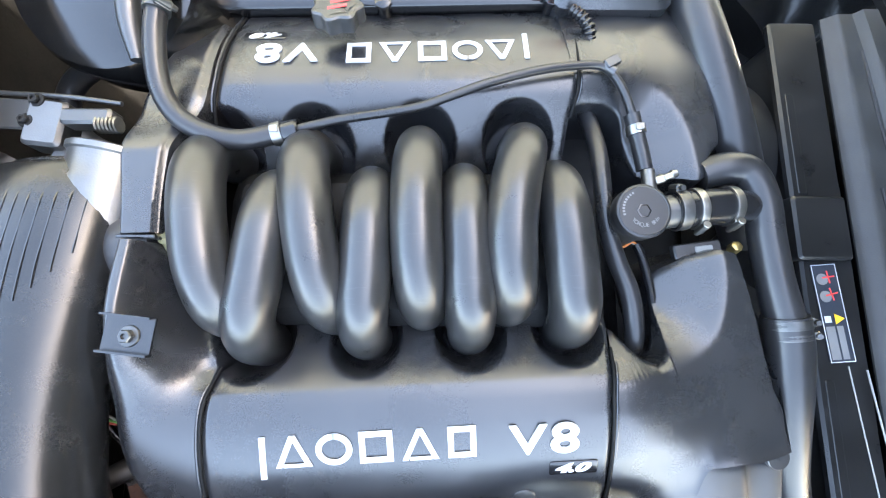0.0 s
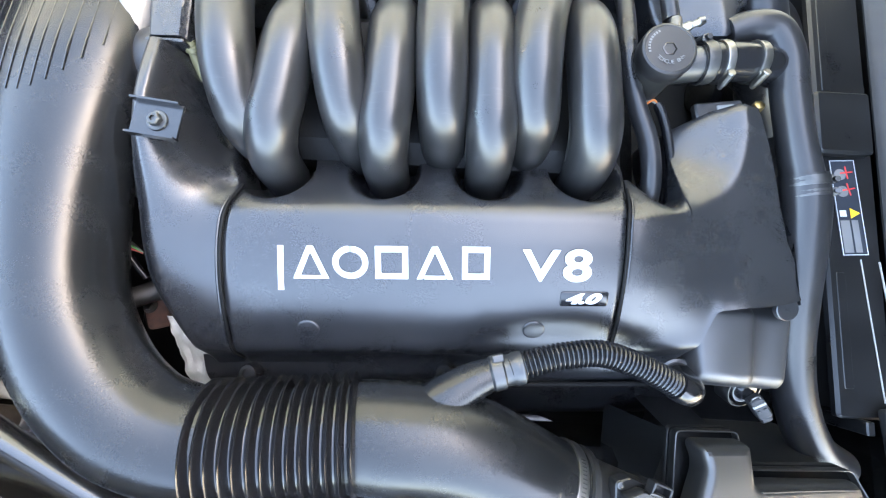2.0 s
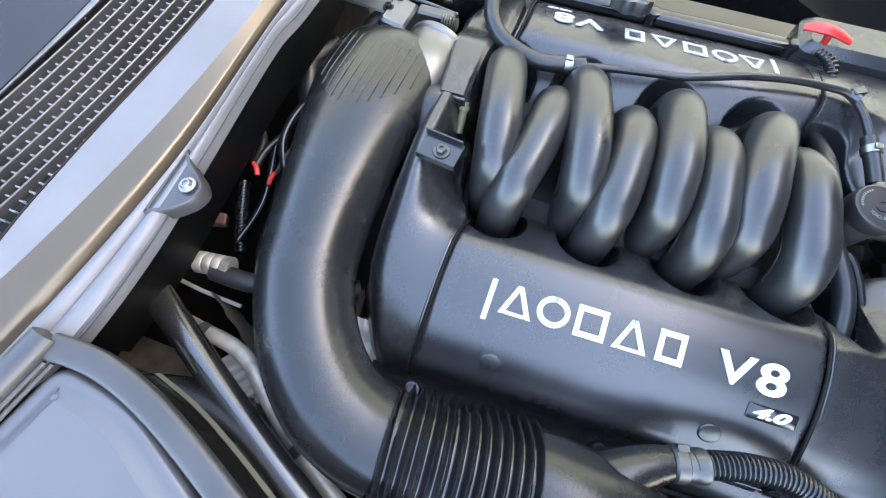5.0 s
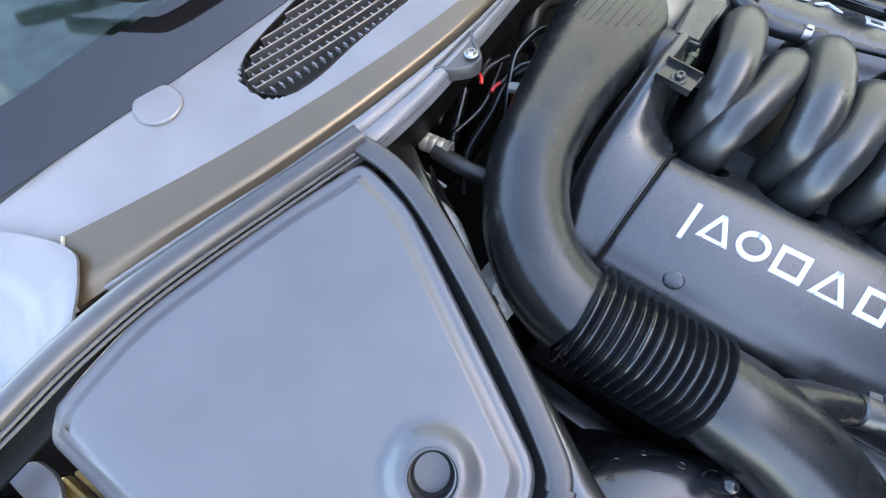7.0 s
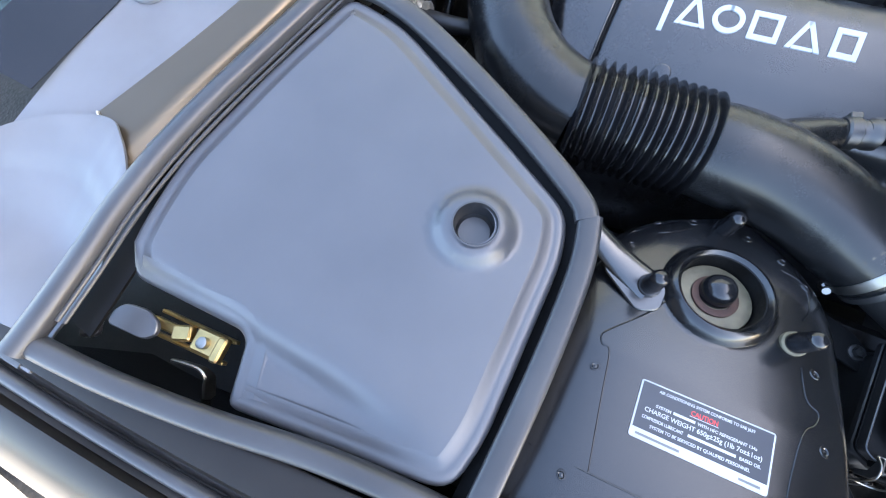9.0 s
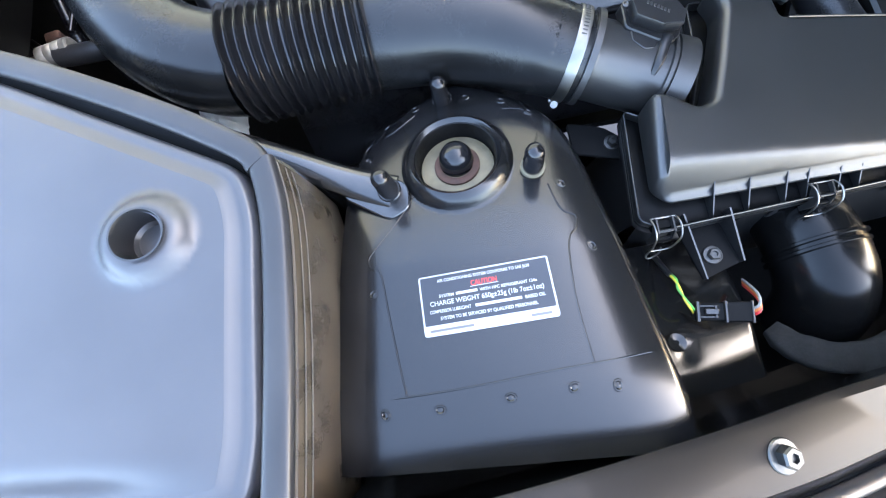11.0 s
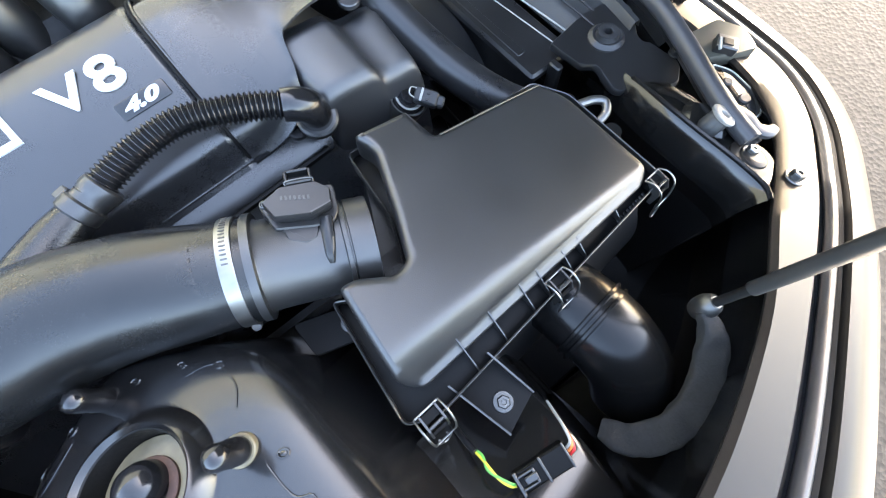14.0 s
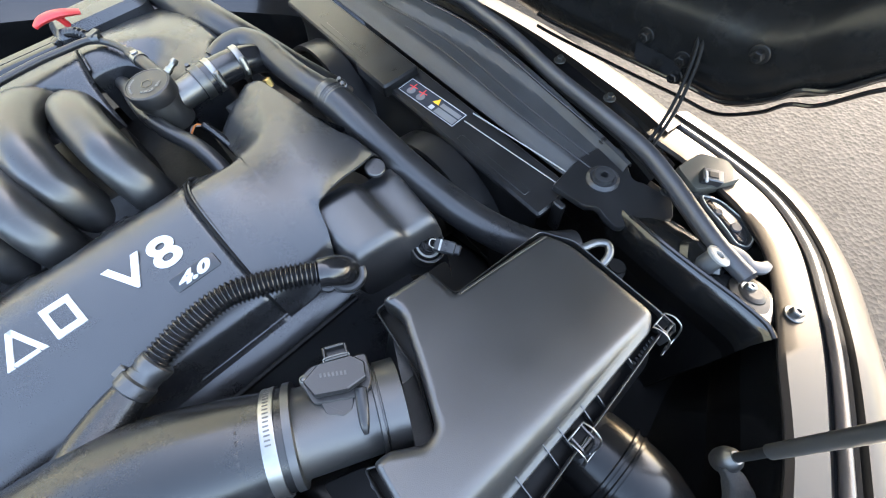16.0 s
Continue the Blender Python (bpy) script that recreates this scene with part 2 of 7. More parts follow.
def sweep(pts, rad, seg=18, per=8, up=None, power=2.0, caps=True, closed=False, ripple=None, bm=None):
    """A tube along a smooth curve. rad: one radius, or one a point, or (side, up) pairs; ripple: (depth, pitch, sharpness) of the corrugation."""
    bm = bm or bmesh.new()
    rads = rad if isinstance(rad, (list, tuple)) and len(rad) == len(pts) else [rad] * len(pts)
    full = [(*p, *(r if isinstance(r, (list, tuple)) else (r, r))) for p, r in zip(pts, rads)]
    s = spline(full, per, closed)
    if ripple:
        d = np.concatenate([[0], np.cumsum(np.linalg.norm(np.diff(s[:, :3], axis=0), axis=1))])
        k = max(2, round(d[-1] / ripple[1]))
        new_d = np.linspace(0, d[-1], k * 12 + 1)
        s = np.stack([np.interp(new_d, d, s[:, c]) for c in range(5)], 1)
        w = np.array([1 - (0.5 - 0.5 * math.cos(2 * math.pi * i / 12)) ** ripple[2] for i in range(k * 12 + 1)]) * ripple[0]
        s[:, 3] -= w
        s[:, 4] -= w
    n = len(s)
    rings, side = [], None
    for i in range(n):
        a, b = (s[(i - 1) % n], s[(i + 1) % n]) if closed else (s[max(i - 1, 0)], s[min(i + 1, n - 1)])
        t = V(b[:3] - a[:3]).normalized()
        if up is not None:
            sd = t.cross(V(up)).normalized()
        elif side is None:
            sd = t.cross(V((0, 0, 1)) if abs(t.z) < 0.9 else V((0, 1, 0))).normalized()
        else:
            sd = (side - t * side.dot(t)).normalized()
        side = sd
        u = sd.cross(t)
        ring = []
        for k in range(seg):
            c, q = math.cos(2 * math.pi * k / seg), math.sin(2 * math.pi * k / seg)
            e = 2 / power
            c, q = math.copysign(abs(c) ** e, c), math.copysign(abs(q) ** e, q)
            ring.append(V(s[i][:3]) + sd * (c * s[i][3]) + u * (q * s[i][4]))
        rings.append(ring)
    if closed:
        rings.append(rings[0])
    bridge(bm, rings, caps and not closed)
    if closed:
        bmesh.ops.remove_doubles(bm, verts=bm.verts, dist=1e-6)
    return bm


def along(axis):
    return V(axis).normalized().to_track_quat("Z", "Y").to_matrix().to_4x4()


def lathe(profile, at=(0, 0, 0), axis=(0, 0, 1), seg=28, bm=None, scale=(1, 1), caps=True):
    """A turned body: (radius, height) pairs round an axis."""
    bm = bm or bmesh.new()
    m = Matrix.Translation(at) @ along(axis)
    rings = [[m @ V((max(r, 1e-5) * math.cos(2 * math.pi * k / seg) * scale[0], max(r, 1e-5) * math.sin(2 * math.pi * k / seg) * scale[1], h)) for k in range(seg)] for r, h in profile]
    bridge(bm, rings, caps)
    return bm


def rounded(pts, r, k=5):
    """A polygon with its corners rounded; r: one radius or one a corner."""
    out, n = [], len(pts)
    rs = r if isinstance(r, (list, tuple)) else [r] * n
    for i in range(n):
        p, a, b = V(pts[i]), V(pts[i - 1]), V(pts[(i + 1) % n])
        da, db = (a - p), (b - p)
        q = min(rs[i], da.length * 0.45, db.length * 0.45)
        s, e = p + da.normalized() * q, p + db.normalized() * q
        for j in range(k + 1):
            t = j / k
            out.append((1 - t) ** 2 * s + 2 * t * (1 - t) * p + t * t * e)
    return [(v.x, v.y) for v in out]


def inset(pts, d):
    a = np.array(pts, float)
    area = 0.5 * np.sum(a[:, 0] * np.roll(a[:, 1], -1) - np.roll(a[:, 0], -1) * a[:, 1])
    e = np.roll(a, -1, 0) - a
    nrm = np.stack([-e[:, 1], e[:, 0]], 1) / np.maximum(1e-9, np.linalg.norm(e, axis=1))[:, None]
    if area < 0:
        nrm = -nrm
    m = nrm + np.roll(nrm, 1, 0)
    m /= np.maximum(0.35, np.linalg.norm(m, axis=1) ** 2 / 2)[:, None]
    return a + m * d


def prism(outline, levels, zf=None, bm=None, m=None):
    """A plate: its outline in x, y; levels: (inset, z) from the bottom to the top; zf(x, y) is added to z; m: a matrix at the end."""
    new_bm = bmesh.new()
    rings = [[V((x, y, z + (zf(x, y) if zf else 0))) for x, y in inset(outline, d)] for d, z in levels]
    bridge(new_bm, rings)
    if m is not None:
        new_bm.transform(m)
    if bm is None:
        return new_bm
    me = bpy.data.meshes.new("tmp")
    new_bm.to_mesh(me)
    new_bm.free()
    bm.from_mesh(me)
    bpy.data.meshes.remove(me)
    return bm


def block(at, size, bev=0.002, m=None, bm=None, corner=None):
    """A box of that size with eased edges, centred on at, turned by the matrix m."""
    x, y, z = [s / 2 for s in size]
    o = rounded([(-x, -y), (x, -y), (x, y), (-x, y)], corner or bev * 1.8, 3)
    mm = Matrix.Translation(at) @ (m or Matrix())
    return prism(o, [(bev, -z), (0, -z + bev), (0, z - bev), (bev, z)], bm=bm, m=mm)


def field(us, vs, f, thick=0.003, bm=None, drop=(0, 0, -1)):
    """A sheet f(u, v) over a grid, with a thickness; cells where f gives None stay open."""
    bm = bm or bmesh.new()
    g = {}
    for i, u in enumerate(us):
        for j, v in enumerate(vs):
            p = f(u, v)
            if p is not None:
                g[i, j] = bm.verts.new(p)
    faces = []
    for i in range(len(us) - 1):
        for j in range(len(vs) - 1):
            q = [g.get(k) for k in ((i, j), (i + 1, j), (i + 1, j + 1), (i, j + 1))]
            if all(q):
                faces.append(bm.faces.new(q))
    for p in [v for v in bm.verts if not v.link_faces]:
        bm.verts.remove(p)
    if thick:
        r = bmesh.ops.extrude_face_region(bm, geom=faces, use_keep_orig=True)
        bmesh.ops.translate(bm, verts=[e for e in r["geom"] if isinstance(e, bmesh.types.BMVert)], vec=V(drop) * thick)
    return bm


def filled(outline, zf, size=.008, hole=None, bm=None):
    """A sheet z = zf(x, y) inside an outline, with even small triangles."""
    new_bm = bmesh.new()
    es = []
    for loop in (outline, hole or []):
        vs = [new_bm.verts.new((x, y, 0)) for x, y in loop]
        es += [new_bm.edges.new((vs[i - 1], vs[i])) for i in range(len(vs))]
    bmesh.ops.triangle_fill(new_bm, use_beauty=True, edges=es)
    for _ in range(6):
        long_edges = [e for e in new_bm.edges if e.calc_length() > size and not e.is_boundary]
        if not long_edges:
            break
        bmesh.ops.subdivide_edges(new_bm, edges=long_edges, cuts=1)
        bmesh.ops.triangulate(new_bm, faces=new_bm.faces)
        bmesh.ops.beautify_fill(new_bm, faces=new_bm.faces, edges=[e for e in new_bm.edges if not e.is_boundary])
    for v in new_bm.verts:
        v.co.z = zf(v.co.x, v.co.y)
    if bm is None:
        return new_bm
    me = bpy.data.meshes.new("tmp")
    new_bm.to_mesh(me)
    new_bm.free()
    bm.from_mesh(me)
    bpy.data.meshes.remove(me)
    return bm


def ribbon(lines, bm=None, thick=0.0, per=6):
    """A sheet over several curves that run side by side."""
    ss = [spline(l, per) for l in lines]
    return field(range(len(ss[0])), range(len(ss)), lambda i, j: V(ss[j][i]), thick, bm)


def lin(a, b, n):
    return [a + (b - a) * i / (n - 1) for i in range(n)]


def bolt(parent, at, r=0.006, axis=(0, 0, 1), material=None, name="bolt"):
    bm = lathe([(r * 1.5, -0.001), (r * 1.55, 0.0005), (r * 1.45, 0.0016), (r * 1.0, 0.002)], at, axis, 20)
    lathe([(r, 0.001), (r, r * 0.95), (r * 0.85, r * 1.15), (r * 0.45, r * 1.15), (r * 0.4, r * 0.85)], at, axis, 6, bm)
    return part(name, bm, material or ZINC, parent, angle=25)


def band(parent, at, axis, r, width=0.010, screw_dir=None, material=None, name="hose_clamp"):
    """A worm-drive hose clamp round an axis, with its screw."""
    ax = V(axis).normalized()
    bm = lathe([(r, -width / 2), (r + 0.0018, -width / 2), (r + 0.0022, -width * 0.35), (r + 0.0016, 0), (r + 0.0022, width * 0.35), (r + 0.0018, width / 2), (r, width / 2)], at, ax, 36)
    sd = V(screw_dir or (0, 0, 1))
    sd = (sd - ax * sd.dot(ax)).normalized()
    tang = ax.cross(sd)
    p = V(at) + sd * (r + 0.004)
    lathe([(0.0042, -0.012), (0.0048, -0.011), (0.0048, 0.006), (0.0034, 0.007), (0.0034, 0.012), (0.003, 0.013)], p, tang, 12, bm)
    block(p - sd * 0.0022, (width * 0.95, 0.018, 0.005), 0.001, along(sd) , bm)
    return part(name, bm, material or ZINC, parent, angle=30)


def text_mesh(name, body, size, m, material, parent, depth=0.0006, align="LEFT", shear=0.0, bold=0.0, width=None, label=""):
    cu = bpy.data.curves.new(name, "FONT")
    cu.body, cu.size, cu.extrude, cu.align_x, cu.shear, cu.offset = body, size, depth, align, shear, bold
    tmp = new("tmp_text", cu)
    dg = bpy.context.evaluated_depsgraph_get()
    me = bpy.data.meshes.new_from_object(tmp.evaluated_get(dg))
    bpy.data.objects.remove(tmp)
    bm = bmesh.new()
    bm.from_mesh(me)
    bpy.data.meshes.remove(me)
    if width:
        xs = [v.co.x for v in bm.verts]
        k = width / (max(xs) - min(xs))
        x0 = min(xs) if align == "LEFT" else 0
        for v in bm.verts:
            v.co.x = (v.co.x - x0) * k
    bm.transform(m)
    return part(name, bm, material, parent, label)


# the engine's own axes: u to the car's front, v to its far side
EC, ES = math.cos(radians(3.1)), math.sin(radians(3.1))


def E(u, v, z):
    return V((u * EC - v * ES, u * ES + v * EC, z - 0.03 * u))


def EF(u, v, z):
    """The far bank: the near one turned half round."""
    return E(-0.075 - u, 0.22 - v, z)


# ---- ground and car body ----
bm = bmesh.new()
bridge(bm, [[V((x, y, z)) for x, y in ((-40, -40), (40, -40), (40, 40), (-40, 40))] for z in (-0.2, 0.0)])
tagged(part("ground", bm, ASPHALT), "worn grey asphalt with pale stone chips", "asphalt", kind="structure")
bm = block((0, -6.45, .004), (30, 9.7, .03), .005)
tagged(part("pavement", bm, CONCRETE), "pale sunlit concrete paving", "paving", kind="structure")
# unseen wall added on the car's far side for cream reflections and bounce
bm = block((0, 3.3, 2.4), (26, .3, 4.8), .01)
tagged(part("unseen_wall", bm, RENDER), "added plain cream wall, unseen, for warm reflections", "wall", kind="structure")

body = thing("car_body", "pewter car body with black painted engine bay", "car body", (0.1, 0.1, 0))

# the right wing's edge: inner flange, outer flange, seal, skin
INNER = [(-1.1, -.80, .95), (-.75, -.815, .935), (-.45, -.80, .925), (-.2, -.775, .912), (0, -.752, .885), (.15, -.735, .845), (.254, -.72, .814), (.36, -.706, .782), (.483, -.675, .744), (.587, -.630, .712), (.670, -.598, .682), (.765, -.548, .645), (.835, -.475, .610), (.880, -.38, .580), (.90, -.27, .565)]
OUTER = [(-1.1, -.835, .95), (-.75, -.845, .935), (-.45, -.835, .925), (-.19, -.815, .912), (.03, -.797, .885), (.185, -.786, .837), (.295, -.771, .800), (.40, -.748, .769), (.53, -.708, .730), (.640, -.668, .698), (.720, -.632, .672), (.820, -.580, .635), (.900, -.505, .600), (.950, -.40, .570), (.975, -.27, .555)]


def shifted(line, out, dz):
    """The same line moved outwards, square to its run in plan."""
    a = np.array(line, float)
    t = np.gradient(a[:, :2], axis=0)
    t /= np.linalg.norm(t, axis=1)[:, None]
    b = a.copy()
    b[:, 0] += t[:, 1] * out
    b[:, 1] -= t[:, 0] * out
    b[:, 2] += dz
    return b.tolist()


bm = ribbon([shifted(INNER, 0.001, -0.004), INNER, shifted(INNER, 0.006, 0.004), shifted(OUTER, -0.006, 0.003), shifted(OUTER, 0.0, -0.006)], thick=0.0015)
part("wing_flange", bm, PAINT, body, "pewter painted bolted flange")
bm = ribbon([shifted(OUTER, 0.0, -0.006), shifted(OUTER, 0.008, -0.013), shifted(OUTER, 0.020, -0.012), shifted(OUTER, 0.026, -0.004)], thick=0.002)
part("seal_channel", bm, RUBBER, body, "black rubber channel")
bm = sweep(shifted(OUTER, 0.014, -0.006), 0.0065, 10, 6)
part("bonnet_seal", bm, SEAL, body, "black rubber seal lip")
SK = [(0.028, -0.006), (0.031, 0.001), (0.040, 0.001), (0.065, -0.010), (0.10, -0.045), (0.125, -0.11), (0.135, -0.20), (0.13, -0.36), (0.10, -0.52)]
bm = ribbon([shifted(OUTER, o, d) for o, d in SK], thick=0.002)
part("wing_skin", bm, PAINT, body, "pewter metallic outer wing")
# inner wing, from the flange down into the bay
INW = [(0.004, -0.006), (0.010, -0.022), (0.016, -0.06), (0.018, -0.11), (0.018, -0.20), (0.005, -0.28), (-0.04, -0.36), (-0.12, -0.45)]
bm = ribbon([shifted(INNER[3:], o, d) for o, d in INW], thick=0.002)
part("inner_wing", bm, PAINTBLACK, body, "glossy black inner wing panel")
for x, y, z, r in ((.196, -.757, .836, .0085), (.665, -.618, .692, .008), (-.14, -.79, .905, .008)):
    bolt(body, (x, y, z), r, (0.28 if x > 0 else 0.12, 0, 0.96), ZINC, "flange_bolt")
bm = lathe([(0.030, -0.004), (0.029, 0.001), (0.018, 0.002), (0.017, 0.004), (0.012, 0.006), (0.010, 0.006)], (.660, -.572, .681), (.25, 0, .95), 20)
part("flange_washer", bm, PAINT, body)
bolt(body, (.662, -.565, .684), 0.007, (0.25, 0, 0.95), STEEL, "flange_bolt")

SHELF = [(.612, -.616, .703), (.622, -.60, .702), (.628, -.56, .698), (.630, -.51, .694), (.635, -.45, .688), (.65, -.39, .672), (.68, -.33, .64)]
bm = ribbon([shifted(SHELF, o, d)[:6] for o, d in ((.001, -.004), (0, 0), (.003, .001), (.006, -.001), (.010, -.013), (.034, -.018), (.052, -.022), (.075, -.040))], thick=.0015)
part("wing_shelf", bm, PAINTBLACK, body, "glossy black inner shelf")
bm = ribbon([shifted(SHELF, o, d) for o, d in ((.002, -.004), (-.003, -.008), (-.012, -.026), (-.017, -.052), (-.017, -.085), (-.026, -.14), (-.034, -.22), (-.06, -.33))], thick=.0015)
part("shelf_skirt", bm, PAINTBLACK, body)
# the far wing, the bulkhead and the tray under the engine
bm = ribbon([[(x, 0.2 - y, z) for x, y, z in shifted(INNER, o, d)] for o, d in ((-0.16, -0.35), (-0.12, -0.17), (-0.03, -0.10), (0.0, 0.0), (0.04, 0.004))], thick=0.002)
part("far_inner_wing", bm, PAINTBLACK, body, "glossy black inner wing panel")
bm = ribbon([[(x, 0.2 - y, z) for x, y, z in shifted(OUTER, o, d)] for o, d in SK], thick=0.002)
part("far_wing_skin", bm, PAINT, body, "pewter metallic outer wing")
bm = block((-0.66, 0.1, 0.62), (0.04, 1.5, 0.62), 0.01)
part("bulkhead", bm, SOOTSHADE, body, "black bulkhead behind the engine")
bm = block((0.15, 0.1, 0.38), (1.65, 1.5, 0.03), 0.01)
part("undertray", bm, SOOTSHADE, body, "grimy added black floor that keeps the gaps dark")
bm = block((0.02, -0.38, 0.56), (0.75, 0.05, 0.16), 0.015)
part("chassis_rail", bm, PAINTBLACK, body, "black chassis rail")
# nose of the car below the bonnet's hinges
NOSE = [(y, x, z) for y, x, z in ((-.30, .975, .545), (-.15, 1.01, .535), (0.1, 1.03, .53), (.35, 1.01, .535), (.52, .965, .55))]
bm = ribbon([[(x + a, y, z + b) for y, x, z in NOSE] for a, b in ((-.13, .03), (-.10, .035), (-.095, .015), (-.05, .012), (-.045, .03), (0, .02), (.03, 0), (.06, -.05), (.07, -.2), (.05, -.34))], thick=0.002)
part("nose_panel", bm, PAINT, body, "pewter painted nose panel")
for y in (-.17, -.05, .12, .3):
    bolt(body, (.925, y, .556), 0.007, (0, 0, 1), GOLD, "nose_bolt")

# ---- suspension tower ----
def tower_z(x, y):
    z = ev([(-.80, .822), (-.74, .830), (-.69, .833), (-.637, .8297), (-.582, .8243), (-.566, .8225), (-.36, .777), (-.33, .765)], y)
    return z


TL = [(-.76, -.165), (-.69, -.155), (-.60, -.150), (-.52, -.145), (-.46, -.138), (-.42, -.122), (-.385, -.090), (-.36, -.045), (-.352, -.02)]
TR = [(-.76, .150), (-.69, .140), (-.62, .128), (-.52, .112), (-.46, .102), (-.42, .088), (-.385, .060), (-.36, .018), (-.352, -.01)]


def tower_skin(x, y):
    """Height of the tower's top at a place in plan, with its rounded shoulders."""
    l, r = ev(TL, y), ev(TR, y)
    q = min(1, max(0, (x - l) / (r - l)))
    return tower_z(x, y) - 0.012 * (abs(2 * q - 1) ** 6)


def tower_up(x, y, e=.002):
    """The way out of the tower's top at a place in plan."""
    return V((tower_skin(x - e, y) - tower_skin(x + e, y), tower_skin(x, y - e) - tower_skin(x, y + e), 2 * e)).normalized()


def tower(s, y):
    """s from 0 to 1 across the top; outside that, down the flanks."""
    l, r = ev(TL, y), ev(TR, y)
    q = min(1, max(0, s))
    x = l + (r - l) * q
    z = tower_z(x, y) - 0.012 * (abs(2 * q - 1) ** 6)
    out = -s if s < 0 else max(0, s - 1)
    x += (-1 if s < 0 else 1) * out * 0.18 * (1 if out else 0)
    z -= min(0.30, (out * 3.0) ** 1.4 * 0.24)
    d = math.hypot(x + .018, y + .461)
    if d < 0.058 and out == 0:
        z += 0.005 * step(0.058, 0.052, d)
        if d < 0.0490:
            return None
    return V((x, y, z))


bm = field([-1.0, -.7, -.5, -.38, -.28, -.2, -.13, -.07, -.03] + lin(0, 1, 75) + [1.03, 1.07, 1.13, 1.2, 1.28, 1.38, 1.5, 1.7, 2.0], lin(-.75, -.353, 105), tower, 0.002)
part("tower_top", bm, TOWER, body, "satin black suspension tower")
bm = ribbon([[(ev(TL, -.354) + 0.006 + t * (ev(TR, -.354) - ev(TL, -.354) - 0.012), -.353 + d, .772 - z) for t in (0, .25, .5, .75, 1)] for d, z in ((0, 0), (.012, .02), (.02, .10), (.02, .30))], thick=0.002)
part("tower_front", bm, TOWER, body)
# pressed rim, dished hub, washer and dome nut
HC = V((-.018, -.461, .7985))
# rim's inner wall, split off and blackened to shade the gap
bm = lathe([(.0405, -.035), (.0415, -.004), (.0425, .0085), (.0436, .0095)], HC + V((0, 0, .0035)), (0, .2, 1), 64, caps=False)
part("hub_wall", bm, SOOTSHADE, body, "inner wall of the hub, darkened as shade")
bm = lathe([(.0430, .0085), (.0440, .010), (.0475, .0135), (.0520, .011), (.0545, .007), (.0575, .0025), (.060, -.003)], HC + V((0, 0, .0035)), (0, .2, 1), 64, caps=False)
part("hub_rim", bm, TOWER, body)
bm = lathe([(.0400, -.040), (.0405, -.010), (.0395, -.0075), (.026, -.0065), (.0, -.0065)], HC, (0, .2, 1), 40)
part("hub_dish", bm, HUB, body, "ochre dished hub")
bm = lathe([(.0245, -.008), (.0245, -.004), (.0225, -.003), (.017, -.0035), (.0165, -.008)], HC, (0, .2, 1), 32)
part("hub_washer", bm, RUST, body, "rusty red washer")
bm = lathe([(.0185, -.013), (.0185, .000), (.0175, .008), (.0135, .015), (.007, .0185), (0.0, .0195)], HC + V((0, .004, -.002)), (0, .2, 1), 32)
part("dome_nut", bm, BELLOWS, body, "glossy black dome cap")
for x, y, z, m in ((-.026, -.372, .776, TOWER), (-.089, -.487, .814, TOWER), (.058, -.484, .806, HUB)):
    p = V((x, y, z))
    bm = lathe([(.0125, -.002), (.0125, .004), (.0115, .005)], p, (0, -.1, 1), 20)
    part("stud_washer", bm, m, body)
    bm = lathe([(.0102, .004), (.0102, .018), (.0095, .019), (.0095, .034), (.0085, .039), (.005, .042), (0, .043)], p, (0, -.02, 1), 20)
    part("stud_cap", bm, BELLOWS, body, "black rubber stud cap")
# pressed ridges and small dimples of the tower plate
RIDGES = [[(-.065, -.492), (-.080, -.515), (-.108, -.547), (-.116, -.558), (-.113, -.568), (-.104, -.572), (-.098, -.611), (-.092, -.651), (-.086, -.688)],
          [(.069, -.505), (.073, -.525), (.078, -.537), (.088, -.543), (.086, -.555), (.078, -.564), (.074, -.584), (.072, -.627), (.076, -.677)],
          [(-.145, -.690), (-.086, -.688), (-.027, -.685), (.041, -.679), (.089, -.676), (.124, -.673)],
          [(-.124, -.436), (-.118, -.415), (-.088, -.407), (-.060, -.388)], [(.039, -.401), (.063, -.407), (.072, -.434), (.066, -.453)]]
for r in RIDGES:
    bm = sweep([(x, y, tower_skin(x, y)) for x, y in r], 0.0009, 8, 4)
    part("pressed_ridge", bm, TOWER, body)
for x, y in ((-.107, -.701), (-.058, -.701), (.003, -.697), (.056, -.694), (.091, -.696), (-.116, -.437), (-.095, -.391), (-.059, -.378), (.039, -.389), (.082, -.506), (.096, -.575), (-.112, -.593), (0, -.375), (.066, -.41)):
    bm = lathe([(.0060, -.0006), (.0050, .0009), (.0038, .0010), (.0026, .0002), (.0010, .0004), (0, .0008)], (x, y, tower_skin(x, y)), tower_up(x, y), 9, scale=(1, .8))
    part("weld_dimple", bm, TOWER, body)
# folded seam plate between tower and wing
bm = lathe([(.026, -.012), (.024, -.002), (.018, .006), (.010, .010), (0, .011)], (.112, -.660, .812), (.25, .1, 1), 28)
sweep([(.118, -.672, .816), (.128, -.690, .812), (.140, -.718, .804), (.146, -.735, .795)], [.010, .013, .013, .008], 14, 6, bm=bm)
part("pressed_bulge", bm, TOWER, body)
